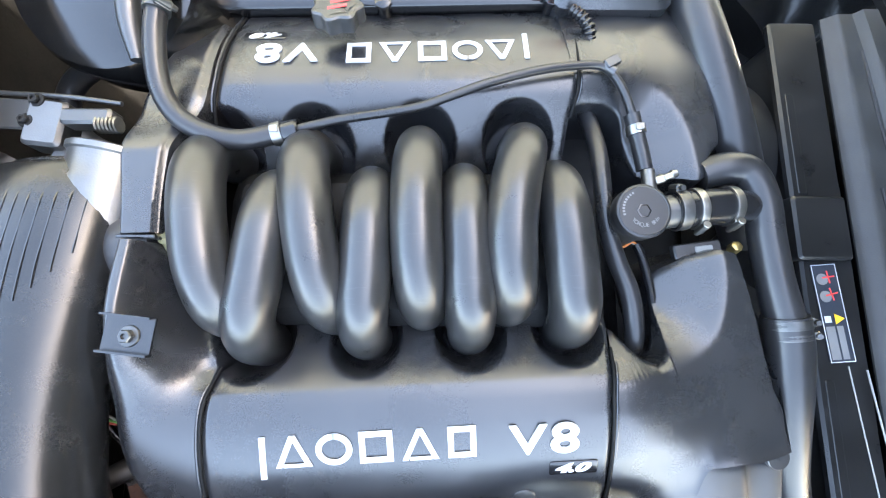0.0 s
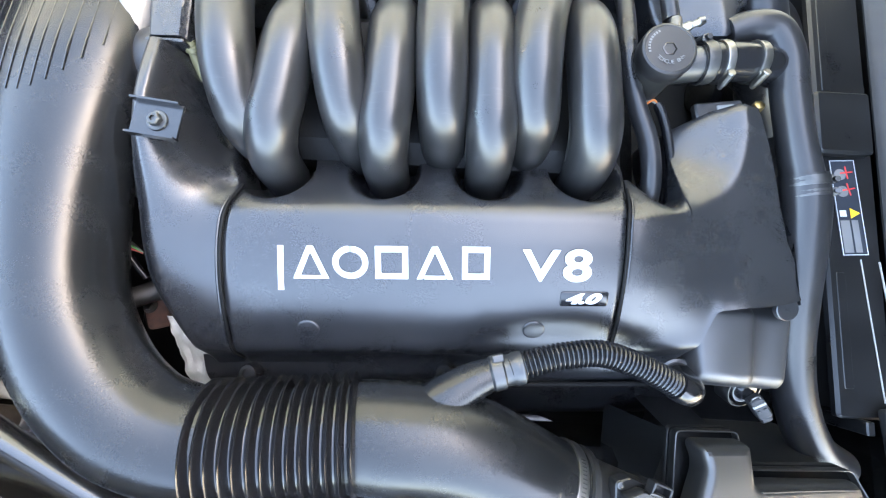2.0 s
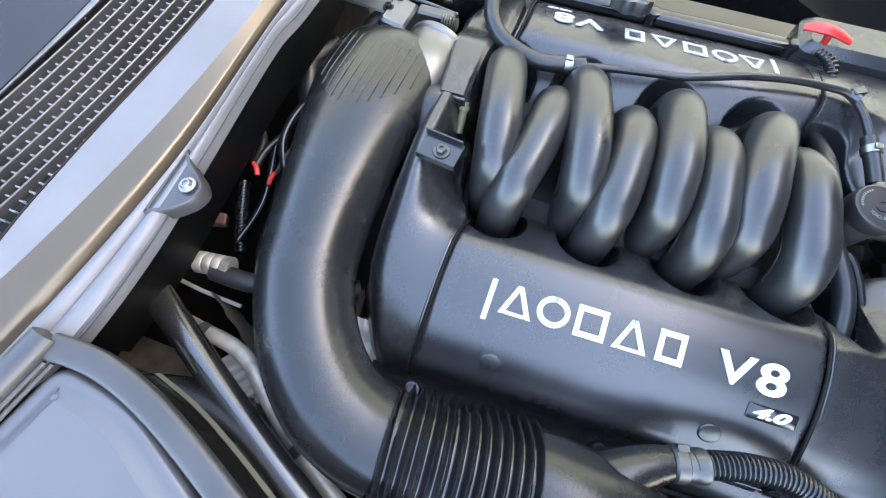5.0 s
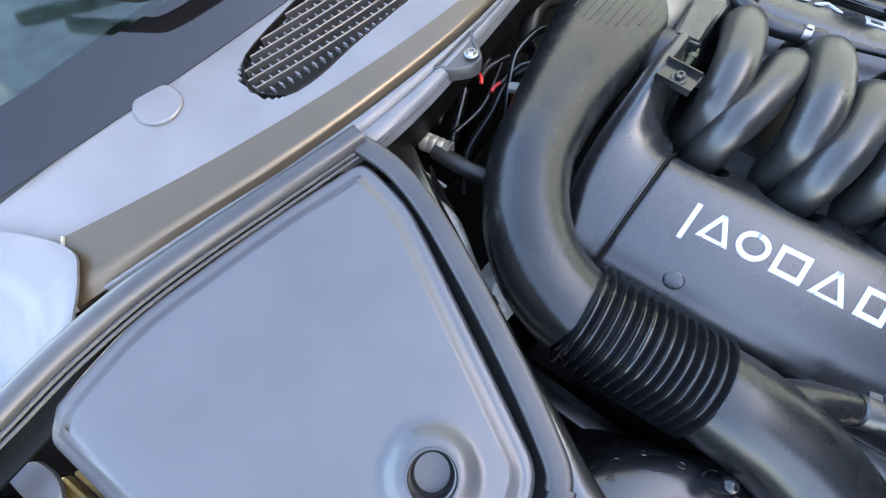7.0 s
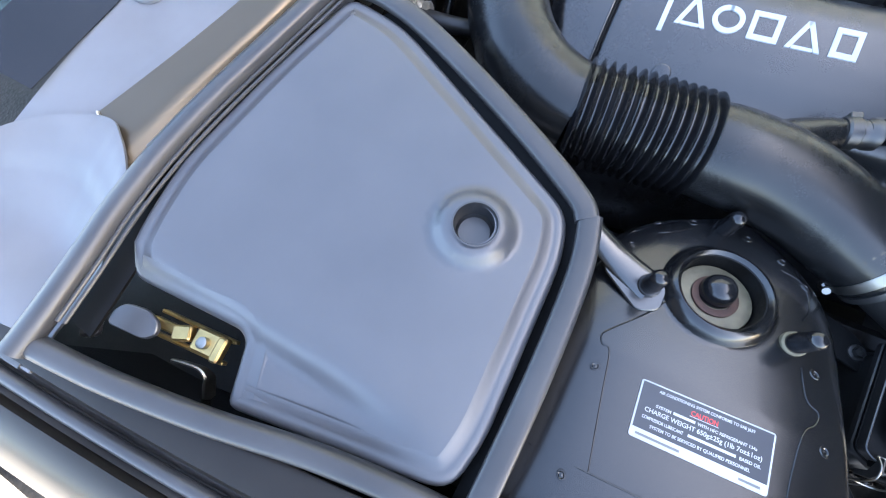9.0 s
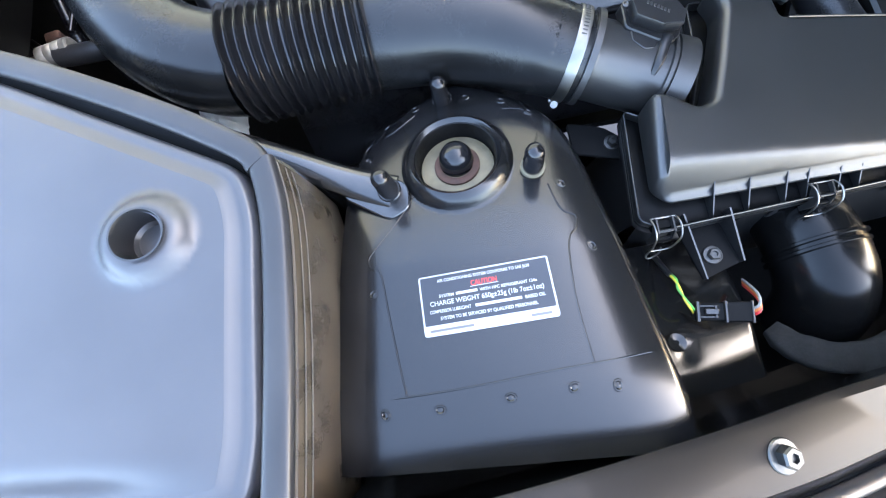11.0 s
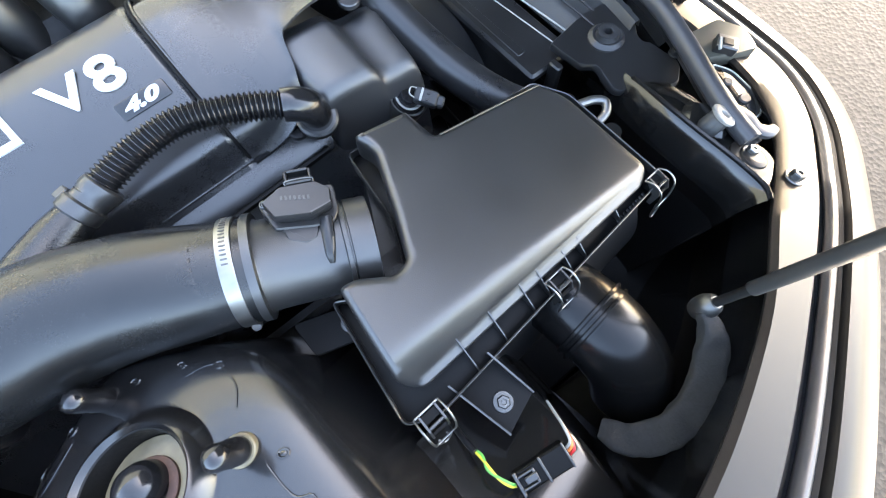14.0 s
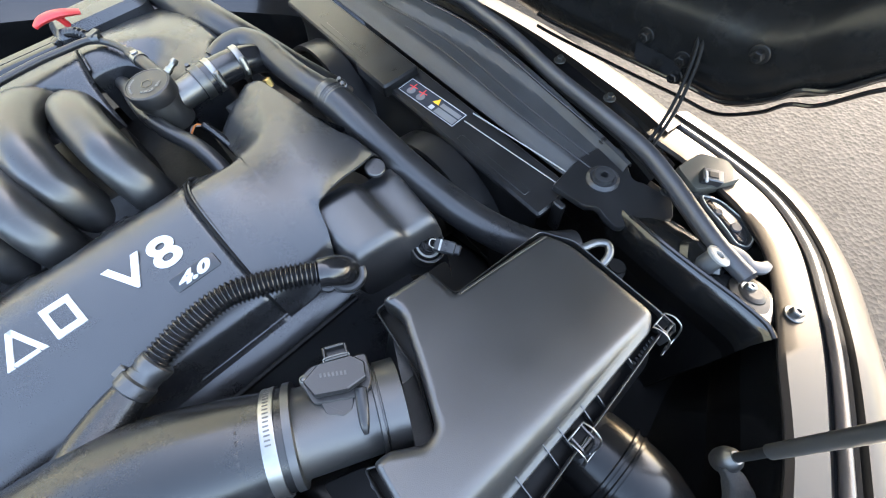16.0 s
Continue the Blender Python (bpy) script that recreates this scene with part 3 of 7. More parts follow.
# ledge of the inner wing in front of the tower
bm = field(lin(0, 1, 40), lin(0, 1, 20), lambda a, b: V((.10 + .20 * a, -.735 + .02 * a + .165 * b, .766 - .072 * a - .030 * step(.30, 1, b) - .004 * math.exp(-((a - .43) ** 2 + (b - .28) ** 2) / .002) - .10 * step(.85, 1.0, a))), 0.003)
part("wing_ledge", bm, PAINTBLACK, body, "glossy black pressed ledge")
bm = lathe([(.010, 0), (.009, .002), (.005, .001), (0, -.001)], (.175, -.672, .745), (.1, .2, 1), 18)
part("ledge_dimple", bm, PAINTBLACK, body)
# added dark floor: hides the bright ground in gaps beside the engine
bm = block((.06, .1, .40), (1.38, 1.50, .02), .004)
part("undertray", bm, RECESS, body, "added black floor that keeps the gaps dark")


# ---- engine covers ----
PROF = [(-.235, .735), (-.222, .752), (-.216, .772), (-.210, .780), (-.196, .789), (-.18, .800), (-.165, .809), (-.135, .824), (-.10, .8355), (-.075, .8385), (-.064, .8375), (-.054, .834), (-.03, .818), (0.0, .797), (.015, .783), (.03, .766)]
FEET = (-.213, -.090, .031, .144)


FAR_FEET = (.182, .071, -.0565, -.179)


def cover_z(u, v, feet=FEET):
    z = ev(PROF, v)
    for f in feet:
        d = math.hypot(u - f, v + .006)
        z -= .045 * (step(.043, .031, d) if feet is FEET else step(.046, .036, d))
    return z


SEAM_L = [(-.24, -.263), (-.196, -.261), (-.09, -.253), (-.0576, -.2495), (-.03, -.243), (.03, -.238)]
SEAM_R = [(-.24, .172), (-.195, .173), (-.09, .1755), (-.07, .1775), (-.03, .186), (.0, .193), (.03, .196)]


def plain_mark(kind, w, h):
    """Outline of a plain sign in a w by h cell: bars and frames of white plastic."""
    t = 0.0062
    if kind == "bar":
        return [[(w * .45, -.35 * h), (w * .45 + t, -.35 * h), (w, h), (w - t, h)]]
    if kind == "triangle":
        return [[(0, 0), (t, 0), (w / 2 + t * .5, h), (w / 2 - t * .5, h)], [(w - t, 0), (w, 0), (w / 2 + t * .5, h), (w / 2 - t * .5, h)], [(w * .2, .0), (w * .8, .0), (w * .8, t * .6), (w * .2, t * .6)]]
    if kind == "frame":
        return [[(0, 0), (t, 0), (t, h), (0, h)], [(w - t, 0), (w, 0), (w, h), (w - t, h)], [(t, 0), (w - t, 0), (w - t, t), (t, t)], [(t, h - t), (w - t, h - t), (w - t, h), (t, h)]]
    ring = [(w / 2 + w / 2 * math.cos(a), h / 2 + h / 2 * math.sin(a)) for a in lin(0, 2 * math.pi, 25)]
    core = [(w / 2 + (w / 2 - t) * math.cos(a), h / 2 + (h / 2 - t) * math.sin(a)) for a in lin(0, 2 * math.pi, 25)]
    return [[ring[i], ring[i + 1], core[i + 1], core[i]] for i in range(24)]


def centre_panel(parent, F, feet):
    bm = field(lin(0, 1, 210), lin(-.232, .022, 120), lambda s, v: F(ev(SEAM_L, v) + s * (ev(SEAM_R, v) - ev(SEAM_L, v)), v, cover_z(ev(SEAM_L, v) + s * (ev(SEAM_R, v) - ev(SEAM_L, v)), v, feet) - 0.003 * (step(.012, 0, s) + step(.988, 1, s))), 0.003)
    p = part("centre_panel", bm, COVER, parent, "satin black panel with white raised marks")
    # row of raised white marks; the maker's word is drawn as plain signs
    for kind, u0, w in (("bar", -.2055, .016), ("triangle", -.181, .038), ("ring", -.139, .038), ("frame", -.094, .035), ("triangle", -.050, .039), ("frame", -.0015, .030)):
        bm = bmesh.new()
        for poly in plain_mark(kind, w, .034):
            lo = [bm.verts.new(F(u0 + a, -.1345 + b, ev(PROF, -.1345 + b) - .001)) for a, b in poly]
            hi = [bm.verts.new(F(u0 + a, -.1345 + b, ev(PROF, -.1345 + b) + .0016)) for a, b in poly]
            bm.faces.new(hi)
            for i in range(len(poly)):
                j = (i + 1) % len(poly)
                bm.faces.new((lo[i], lo[j], hi[j], hi[i]))
        bmesh.ops.remove_doubles(bm, verts=bm.verts, dist=1e-5)
        part("mark", bm, WHITE, p, "raised white mark", angle=20)

    def flat(u, v):
        """A frame that lies on the panel's slope at u, v."""
        o, a, b = F(u, v, ev(PROF, v)), F(u + .01, v, ev(PROF, v)), F(u, v + .01, ev(PROF, v + .01))
        x, y = (a - o).normalized(), (b - o).normalized()
        n = x.cross(y).normalized()
        return Matrix.Translation(o) @ Matrix((x, n.cross(x), n)).transposed().to_4x4()
    text_mesh("letter", "V", .0485, flat(.0625, -.1345) @ pose(0, 0, .0008), WHITE, p, .001, bold=.0008, width=.041)
    text_mesh("digit", "8", .0485, flat(.1075, -.1345) @ pose(0, 0, .0008), WHITE, p, .001, bold=.0012, width=.031)
    bm = prism(rounded([(0, 0), (.053, 0), (.053, .0175), (0, .0175)], .003), [(0, -.001), (0, .0008), (.0006, .0012)], m=flat(.107, -.162))
    badge = part("badge", bm, BELLOWS, p, "small glossy black badge")
    text_mesh("badge_number", "4.0", .0165, flat(.113, -.1585) @ pose(0, 0, .0014), WHITE, badge, .0005, shear=.35, bold=.0009, width=.040)
    return p, flat


for F, lab, near in ((E, "satin black engine cover over the near cylinder bank", True), (EF, "satin black engine cover over the far cylinder bank", False)):
    cover = thing("engine_cover", lab, "engine cover", F(0, -.1, .70), "engine covers")
    panel, flat = centre_panel(cover, F, FEET if near else FAR_FEET)
    for seam, side in ((SEAM_L, -1), (SEAM_R, 1)):
        bm = sweep([F(ev(seam, v) + side * .0016, v, ev(PROF, v) + .0002) for v in lin(-.225, -.03, 22)], .0019, 8, 2)
        part("seam_gasket", bm, WIPER, cover, "dark joint between the cover's sections")
        bm = sweep([F(ev(seam, v) + side * .0052, v, ev(PROF, v) - .0002) for v in lin(-.222, -.045, 20)], .0017, 8, 2)
        part("seam_bead", bm, COVER, cover)
    if near:
        for u, v in ((-.1725, -.188), (.081, -.1886)):
            bm = prism([(.0125 * math.cos(a), .0115 * math.sin(a)) for a in lin(0, 6.283, 29)[:-1]], [(0, -.002), (0, .001), (.0008, .0018), (.002, .002)], m=flat(u, v))
            part("blanking_plug", bm, COVER, cover)
        # rear section, which climbs towards the duct's bracket
        RL = [(-.235, -.302), (-.20, -.318), (-.14, -.340), (-.09, -.344), (-.05, -.342), (0.0, -.336), (.06, -.332), (.105, -.328)]
        RR = [(-.235, -.267), (-.196, -.265), (-.0576, -.2535), (-.03, -.250), (.0, -.262), (.04, -.276), (.105, -.282)]
        RZ = [(-.235, .74), (-.222, .755), (-.21, .780), (-.18, .800), (-.135, .824), (-.10, .838), (-.06, .852), (-.02, .872), (.02, .886), (.06, .886), (.105, .880)]

        def rear(s, v):
            """A pillar with a flat crest that falls in one sweep to the panel and the first runner."""
            l, r = ev(RL, v), ev(RR, v)
            q = min(1, max(0, s))
            top = ev(RZ, v)
            foot = ev(PROF, min(v, -.03)) - .030 * step(-.03, .05, v)
            crest = .34 + .16 * step(-.02, .08, v)
            z = top + (foot - top) * step(crest - .12, 1, q) - .016 * step(.30, 0, q) ** 2
            out, back = max(0, -s), max(0, s - 1)
            return E(l + (r - l) * q - out * .03 + .006 * (1 - math.exp(-back * 6)), v, z - .10 * out ** 1.3 - .015 * (1 - math.exp(-out * 6)) - .09 * back ** 1.3)
        bm = field([-1, -.8, -.6, -.4, -.28, -.18, -.1, -.05, -.02] + lin(0, 1, 30) + [1.04, 1.1, 1.2, 1.35, 1.6], lin(-.232, .104, 64), rear, .003)
        part("rear_section", bm, COVER, cover)
        # front section with its hose notch
        FT = [(.182, -.012), (.205, -.032), (.225, -.047), (.2365, -.052), (.246, -.048), (.2525, -.040), (.2545, .03), (.257, .050), (.266, .058), (.283, .065), (.30, .072), (.33, .077), (.350, .071), (.359, .01), (.364, -.04), (.374, -.085), (.393, -.124)]
        FB = [(.176, -.232), (.25, -.228), (.272, -.205), (.285, -.172), (.30, -.166), (.36, -.160), (.393, -.152)]

        FOLD = spline([(.130, -.0725), (.150, -.0725), (.1835, -.0715), (.238, -.064), (.287, -.0446), (.3146, -.016), (.330, .026), (.335, .067), (.337, .10)], 10)

        def fold_side(u, v):
            """Distance from the folded edge: above 0 on the inner side, below 0 on the outer."""
            d = FOLD - (u, v)
            i = int(np.argmin((d * d).sum(1)))
            t = FOLD[min(i + 1, len(FOLD) - 1)] - FOLD[max(i - 1, 0)]
            side = t[0] * (v - FOLD[i][1]) - t[1] * (u - FOLD[i][0])
            return math.copysign(math.hypot(*d[i]), side)

        def front(a, s):
            u0 = .1765 + .2165 * a
            t, b = float(np.interp(u0, [p[0] for p in FT], [p[1] for p in FT])), ev(FB, u0)
            q = min(1, max(0, s))
            v = t + (b - t) * q
            u = u0 + (ev(SEAM_R, v) + .0035 - .1765) * step(.25, 0, a)
            w = step(.05, .6, a)
            d = fold_side(u, v)
            soft = math.sqrt(d * d + .005 ** 2) - .005
            z = .838 - .014 * w
            if d > 0:
                z -= (.70 - .20 * w) * soft
            else:
                z += (ev(PROF, -.0725 - soft) - .8385) * (1 - .58 * w)
            # the lower edge flares out again above the cap
            z += .012 * step(.40, .75, a) * math.exp(-(v - b) / .016) - .004 * math.exp(-((t - v) / .005)) - .012 * step(.94, 1, a) ** 2
            out = max(0, -s)
            return E(u, v + out * .012, z - .09 * out ** 1.2)
        bm = field(sorted(lin(0, .97, 96) + [.3511, .3603, .98, .99, 1.0]), [-1, -.6, -.3, -.12, -.04] + lin(0, 1, 70), front, .003)
        part("front_section", bm, COVER, cover)
        bm = field([0, .02, .05, .1, .2, .4, .7, 1.0], lin(0, 1, 30), lambda a, b: E(.393 + .004 * a, .077 - .04 * step(0, .4, b) - .197 * b + .0 * a, .798 - .09 * a) if b > .55 else E(.352 + (.393 - .352) * (b / .55) ** 1.5 + .003 * a, .077 - .165 * (b / .55), .800 - .09 * a), .003)
        part("front_skirt", bm, COVER, cover)
        bm = lathe([(.0135, -.004), (.0135, .0015), (.0125, .0025), (0, .0026)], E(.376, -.1646, .797), (.06, -.2, .97), 28)
        part("blanking_plug", bm, COVER, cover)
        # lower edge strip with its screws
        bm = field(lin(-.315, .262, 30), lin(0, 1, 8), lambda u, b: E(u, -.222 - .036 * b, .742 - .014 * b - .010 * b ** 4), .004)
        part("lower_strip", bm, COVER, cover)
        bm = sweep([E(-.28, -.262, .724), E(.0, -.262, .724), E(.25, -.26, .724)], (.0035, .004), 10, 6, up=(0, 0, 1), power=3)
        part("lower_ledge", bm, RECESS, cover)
        # smooth side panel below the edge, with a rib and a boss
        bm = field(lin(-.27, .33, 40), lin(0, 1, 14), lambda u, b: E(u, -.236 - .070 * b - .02 * b * b, .726 - .105 * b - .03 * b * b), .003)
        part("side_panel", bm, COVER, cover, "smooth black side panel")
        bm = sweep([E(u, -.2265, .7425) for u in (.06, .14, .222)], .0022, 8, 5)
        part("panel_rib", bm, COVER, cover)
        bm = lathe([(.013, -.02), (.013, .0), (.011, .003), (.007, .003), (.006, 0), (0, 0)], E(.235, -.229, .746), (0, -.5, .86), 24)
        part("panel_boss", bm, BELLOWS, cover)
        for u in (-.255, -.02):
            bm = lathe([(.011, -.02), (.011, .008), (.0095, .010), (.006, .010), (.005, .007), (0, .007)], E(u, -.243, .745), (0, 0, 1), 20)
            part("strip_boss", bm, BELLOWS, cover)
    else:
        # arm along the rear of the engine and the part behind the far marks
        AL = [(.112, -.330), (.16, -.333), (.22, -.340), (.28, -.338), (.33, -.325), (.37, -.31), (.41, -.30)]
        AR = [(.112, -.290), (.16, -.289), (.22, -.283), (.25, -.274), (.28, -.266), (.41, -.266)]

        def arm(s, v):
            l, r = ev(AL, v), ev(AR, v)
            q = min(1, max(0, s))
            z = .872 + (ev(PROF, .22 - v) - .872) * step(.2, .31, v) - .010 * step(.2, 0, q) ** 2 - .006 * step(.85, 1, q)
            out = -s if s < 0 else max(0, s - 1)
            return E(l + (r - l) * q + (-.02 * out if s < 0 else .012 * out), v, z - .09 * out ** 1.2)
        bm = field([-1, -.7, -.4, -.2, -.1, -.04] + lin(0, 1, 24) + [1.04, 1.1, 1.2, 1.4, 1.7, 2], lin(.112, .41, 60), arm, .003)
        part("rear_arm", bm, COVER, cover)
        bm = block(E(-.311, .109, .845), (.040, .004, .05), .001)
        part("arm_end", bm, COVER, cover)
        FI = [(.17, .266), (.20, .268), (.226, .262), (.238, .243), (.244, .205), (.254, .180), (.30, .168), (.3264, .166), (.338, .195), (.362, .218)]
        FAR_FOLD = spline([(.13, .2985), (.1735, .2985), (.2185, .2985), (.2585, .295), (.2896, .279), (.3113, .2375), (.319, .19), (.320, .14)], 10)

        def ffront(a, s):
            u0 = .1705 + .19 * a
            i_edge = ev(FI, u0)
            q = min(1, max(0, s))
            v = i_edge + (.415 - i_edge) * q
            dd = FAR_FOLD - (u0, v)
            i = int(np.argmin((dd * dd).sum(1)))
            tt = FAR_FOLD[min(i + 1, len(FAR_FOLD) - 1)] - FAR_FOLD[max(i - 1, 0)]
            d = math.copysign(math.hypot(*dd[i]), tt[1] * (u0 - FAR_FOLD[i][0]) - tt[0] * (v - FAR_FOLD[i][1]))
            soft = math.sqrt(d * d + .005 ** 2) - .005
            w = step(.05, .7, a)
            z = .838 - .014 * w + (-(.62 - .15 * w) * soft if d > 0 else (ev(PROF, -.0765 - soft) - .8385) * (1 - .5 * w))
            z -= .004 * math.exp(-((v - i_edge) / .006)) + .010 * step(.93, 1, a) ** 2
            out = max(0, -s)
            return E(u0, v - .012 * out, z - .09 * out ** 1.2)
        bm = field(lin(0, 1, 70), [-1, -.6, -.3, -.12, -.04] + lin(0, 1, 50), ffront, .003)
        part("front_section", bm, COVER, cover)
        bm = field(lin(0, 1, 6), lin(.17, .415, 20), lambda a, v: E(.3615 + .004 * a, v, .80 - .09 * a - .035 * step(.33, .415, v)), .003)
        part("front_skirt", bm, COVER, cover)
        bm = lathe([(.013, -.002), (.013, .0015), (.012, .0022), (0, .0022)], E(.325, .372, .790), (.1, .3, .92), 28)
        part("blanking_plug", bm, COVER, cover)
        bm = lathe([(.0125, -.002), (.0125, .0015), (.011, .0022), (0, .0022)], E(.03, .398, .793), (0, .4, .9), 28)
        part("blanking_plug", bm, COVER, cover)

# ---- intake manifold ----
mani = thing("intake_manifold", "black intake manifold with eight curved runners", "intake manifold", E(-.03, .1, .70))
# place along the engine of each runner at its near end, crown and far end
RU = ((-.228, -.242, -.258), (-.213, -.184, -.180), (-.119, -.132, -.148), (-.090, -.076, -.077), (-.020, -.0235, -.0185), (.030, .029, .032), (.084, .0745, .106), (.145, .136, .139))
ARC = [(.024, .77), (.025, .815), (.036, .851), (.066, .872), (.10, .878), (.145, .874), (.182, .858), (.207, .824), (.216, .77)]
for i, (near_u, mid_u, far_u) in enumerate(RU):
    pts = []
    for v, z in ARC:
        v = v * 1.03 if i % 2 == 0 else .100 + (.098 - v) * .92
        f = min(1, max(-1, (v - .10) / .11))
        z -= .010 * (i % 2) * step(.0, .06, v)
        pts.append(E(mid_u + f * (far_u - near_u) / 2 + f * f * ((far_u + near_u) / 2 - mid_u), v, z))
    bm = sweep(pts, [.0262, .0266, .0272, .0274, .0274, .0274, .0272, .0266, .0262], 30, 8)
    runner = part("runner", bm, RUNNER, mani)
    if i:
        bm = sweep([p + V((-.0262, 0, -.004)) for p in pts[1:-1]], .0016, 6, 6)
        part("mould_seam", bm, RUNNER, runner)
bm = block(E(-.05, .1, .76), (.42, .19, .10), .02)
part("plenum", bm, SOOTSHADE, mani, "black plenum in the valley")
bm = block(E(-.05, .1, .58), (.60, .50, .30), .03)
tagged(part("engine_block", bm, SOOTSHADE), "grimy dark engine block under the covers", "engine block")


# ---- air intake duct, bellows, meter ----
duct = thing("air_duct", "black moulded air duct with ribbed bellows", "air duct", (-.3, -.2, .75))
DP = [(-.428, .178, .852), (-.427, .165, .852), (-.425, .13, .856), (-.422, .06, .860), (-.414, -.03, .860), (-.404, -.11, .858), (-.388, -.185, .857), (-.354, -.249, .852), (-.312, -.291, .845), (-.270, -.310, .836), (-.238, -.315, .831)]
DR = [(.050, .026), (.068, .037), (.079, .045), (.078, .050), (.066, .053), (.057, .054), (.054, .054), (.053, .054), (.053, .054), (.0535, .0545), (.054, .054)]
bm = sweep(DP, DR, 36, 8, up=(0, 0, 1), power=2.15)
rear_duct = part("rear_duct", bm, DUCT, duct, "scuffed black duct elbow with grooved top")
dp, dr = np.array(DP)[::-1], np.array(DR)[::-1]


def duct_top(x, y):
    """Height of the duct's upper face."""
    cx, cz, a, b = (np.interp(y, dp[:, 1], c) for c in (dp[:, 0], dp[:, 2], dr[:, 0], dr[:, 1]))
    return cz + b * max(0, 1 - abs((x - cx) / a) ** 2.15) ** (1 / 2.15)


for k in range(12):
    x = -.487 + .0112 * k
    y1 = .012 + .06 * ((k - 5.5) / 5.5) ** 2
    bm = sweep([(x, y, duct_top(x, y) + .0004) for y in lin(.150, y1, 6)], .0012, 6, 4)
    part("groove", bm, BELLOWS, rear_duct)
bm = lathe([(.042, -.012), (.044, -.008), (.044, .008), (.040, .012), (.038, .030)], (-.338, .085, .835), (1, .12, 0), 36)
part("throttle_collar", bm, RUBBER, duct, "black rubber collar")
bm = sweep([(-.243, -.3155, .831), (-.19, -.3105, .827), (-.14, -.306, .821), (-.090, -.3015, .815)], .0640, 48, 8, ripple=(.0105, .0110, 1.5))
part("bellows", bm, BELLOWS, duct, "glossy ribbed rubber bellows")
FP = [(-.096, -.3015, .815), (-.06, -.302, .814), (-.01, -.305, .809), (.035, -.316, .803), (.075, -.332, .796), (.110, -.347, .789), (.132, -.355, .782)]
bm = sweep(FP, [.055, .057, .0565, .0545, .052, .0488, .0478], 36, 8)
part("front_elbow", bm, DUCT, duct, "scuffed black rubber elbow")
AX = V((.92, -.36, -.20)).normalized()
bm = lathe([(.0475, -.018), (.049, -.016), (.049, -.004), (.0475, -.002)], (.104, -.3445, .791), AX, 36)
part("elbow_rib", bm, DUCT, duct)
band(duct, (.122, -.351, .7855), AX, .0482, .012, (0, -.75, -.7), STEEL)
SU = (V((0, 0, 1)) - AX * AX.z).normalized()
SV = AX.cross(SU)
for k in range(16):
    a = radians(-12 + 4.6 * k)
    out = SU * math.cos(a) + SV * math.sin(a) * -1
    bm = block((0, 0, 0), (.0052, .0014, .0006), .0002)
    bm.transform(Matrix.Translation(V((.122, -.351, .7855)) + out * .0502) @ Matrix((AX, out.cross(AX), out)).transposed().to_4x4())
    part("clamp_slot", bm, ZINC, duct)
# moulded outlet for the breather on the elbow
bm = sweep([(-.040, -.290, .818), (-.012, -.266, .818), (.020, -.243, .818), (.050, -.228, .818)], [.022, .026, .021, .0155], 20, 8)
part("breather_spigot", bm, DUCT, duct)

maf = thing("air_flow_meter", "black air flow meter with plug socket beside the filter box", "flow meter", (.18, -.38, .73))
C0 = V((.133, -.355, .7835))
bm = lathe([(.045, 0), (.050, .001), (.050, .008), (.044, .009), (.0425, .012), (.0425, .082), (.0455, .083), (.0455, .0865), (.0425, .087), (.0425, .0885), (.0455, .089), (.0455, .1095), (.0435, .110)], C0, AX, 40)
part("meter_body", bm, BOX, maf)
MM = Matrix.Translation((.203, -.346, .823)) @ Matrix((AX, V((0, 0, 1)).cross(AX).normalized(), AX.cross(V((0, 0, 1)).cross(AX).normalized()))).transposed().to_4x4()
TOPP = rounded([(-.0285, -.003), (-.0205, -.0185), (.0085, -.0215), (.0270, -.0145), (.0285, .000), (.0175, .0095), (-.0130, .0095)], .0022)
bm = prism(TOPP, [(.003, -.022), (.0015, -.004), (0, -.002), (0, .006), (.0012, .008)], m=MM)
cap_m = part("sensor_cap", bm, SHROUD, maf, "black sensor cap with chamfered corners")
bm = prism([(.0085, -.0212), (.0268, -.0143), (.0268, -.0125), (.0085, -.0190)], [(0, .006), (.0003, .0088)], m=MM)
part("cap_ridge", bm, BOX, cap_m)
bm = bmesh.new()
for cx, cy, w, h in ((.0045, .0105, .022, .003), (.0045, .0215, .018, .0025), (-.0055, .016, .0025, .012), (.0145, .016, .0025, .012)):
    block(V((cx, cy, .004)), (w, h, .012), .0008, None, bm)
block(V((.0045, .016, -.001)), (.018, .012, .004), .0006, None, bm)
bm.transform(MM)
part("plug_socket", bm, SHROUD, maf, "open black plug socket")
bm = sweep([MM @ V(q) for q in ((-.007, .0085, .0085), (-.0055, .0115, .0105), (.0145, .0115, .0105), (.016, .0085, .0085))], .0007, 8, 4)
part("socket_edge", bm, ZINC, maf, "thin bright line along the socket edge")
bm = prism(rounded([(-.034, .004), (-.024, -.022), (.010, -.0265), (.026, -.0255), (.032, -.014), (.032, .012), (-.020, .014)], .004), [(0, -.020), (0, -.008), (.0012, -.0065)], m=MM)
part("sensor_flange", bm, SHROUD, maf)
bm = prism(rounded([(-.019, -.020), (-.015, -.034), (.000, -.040), (.010, -.036), (.014, -.022)], .003), [(0, -.024), (0, -.0095), (.0015, -.008)], m=MM)
part("sensor_front", bm, SHROUD, maf)
for a, b in ((-.0285, .003), (.0205, -.0215)):
    bm = lathe([(.0038, .0), (.0038, .0015), (.0025, .002), (.0018, .001)], MM @ V((a, b, -.0065)), (0, 0, 1), 12)
    part("screw", bm, ZINC, maf)
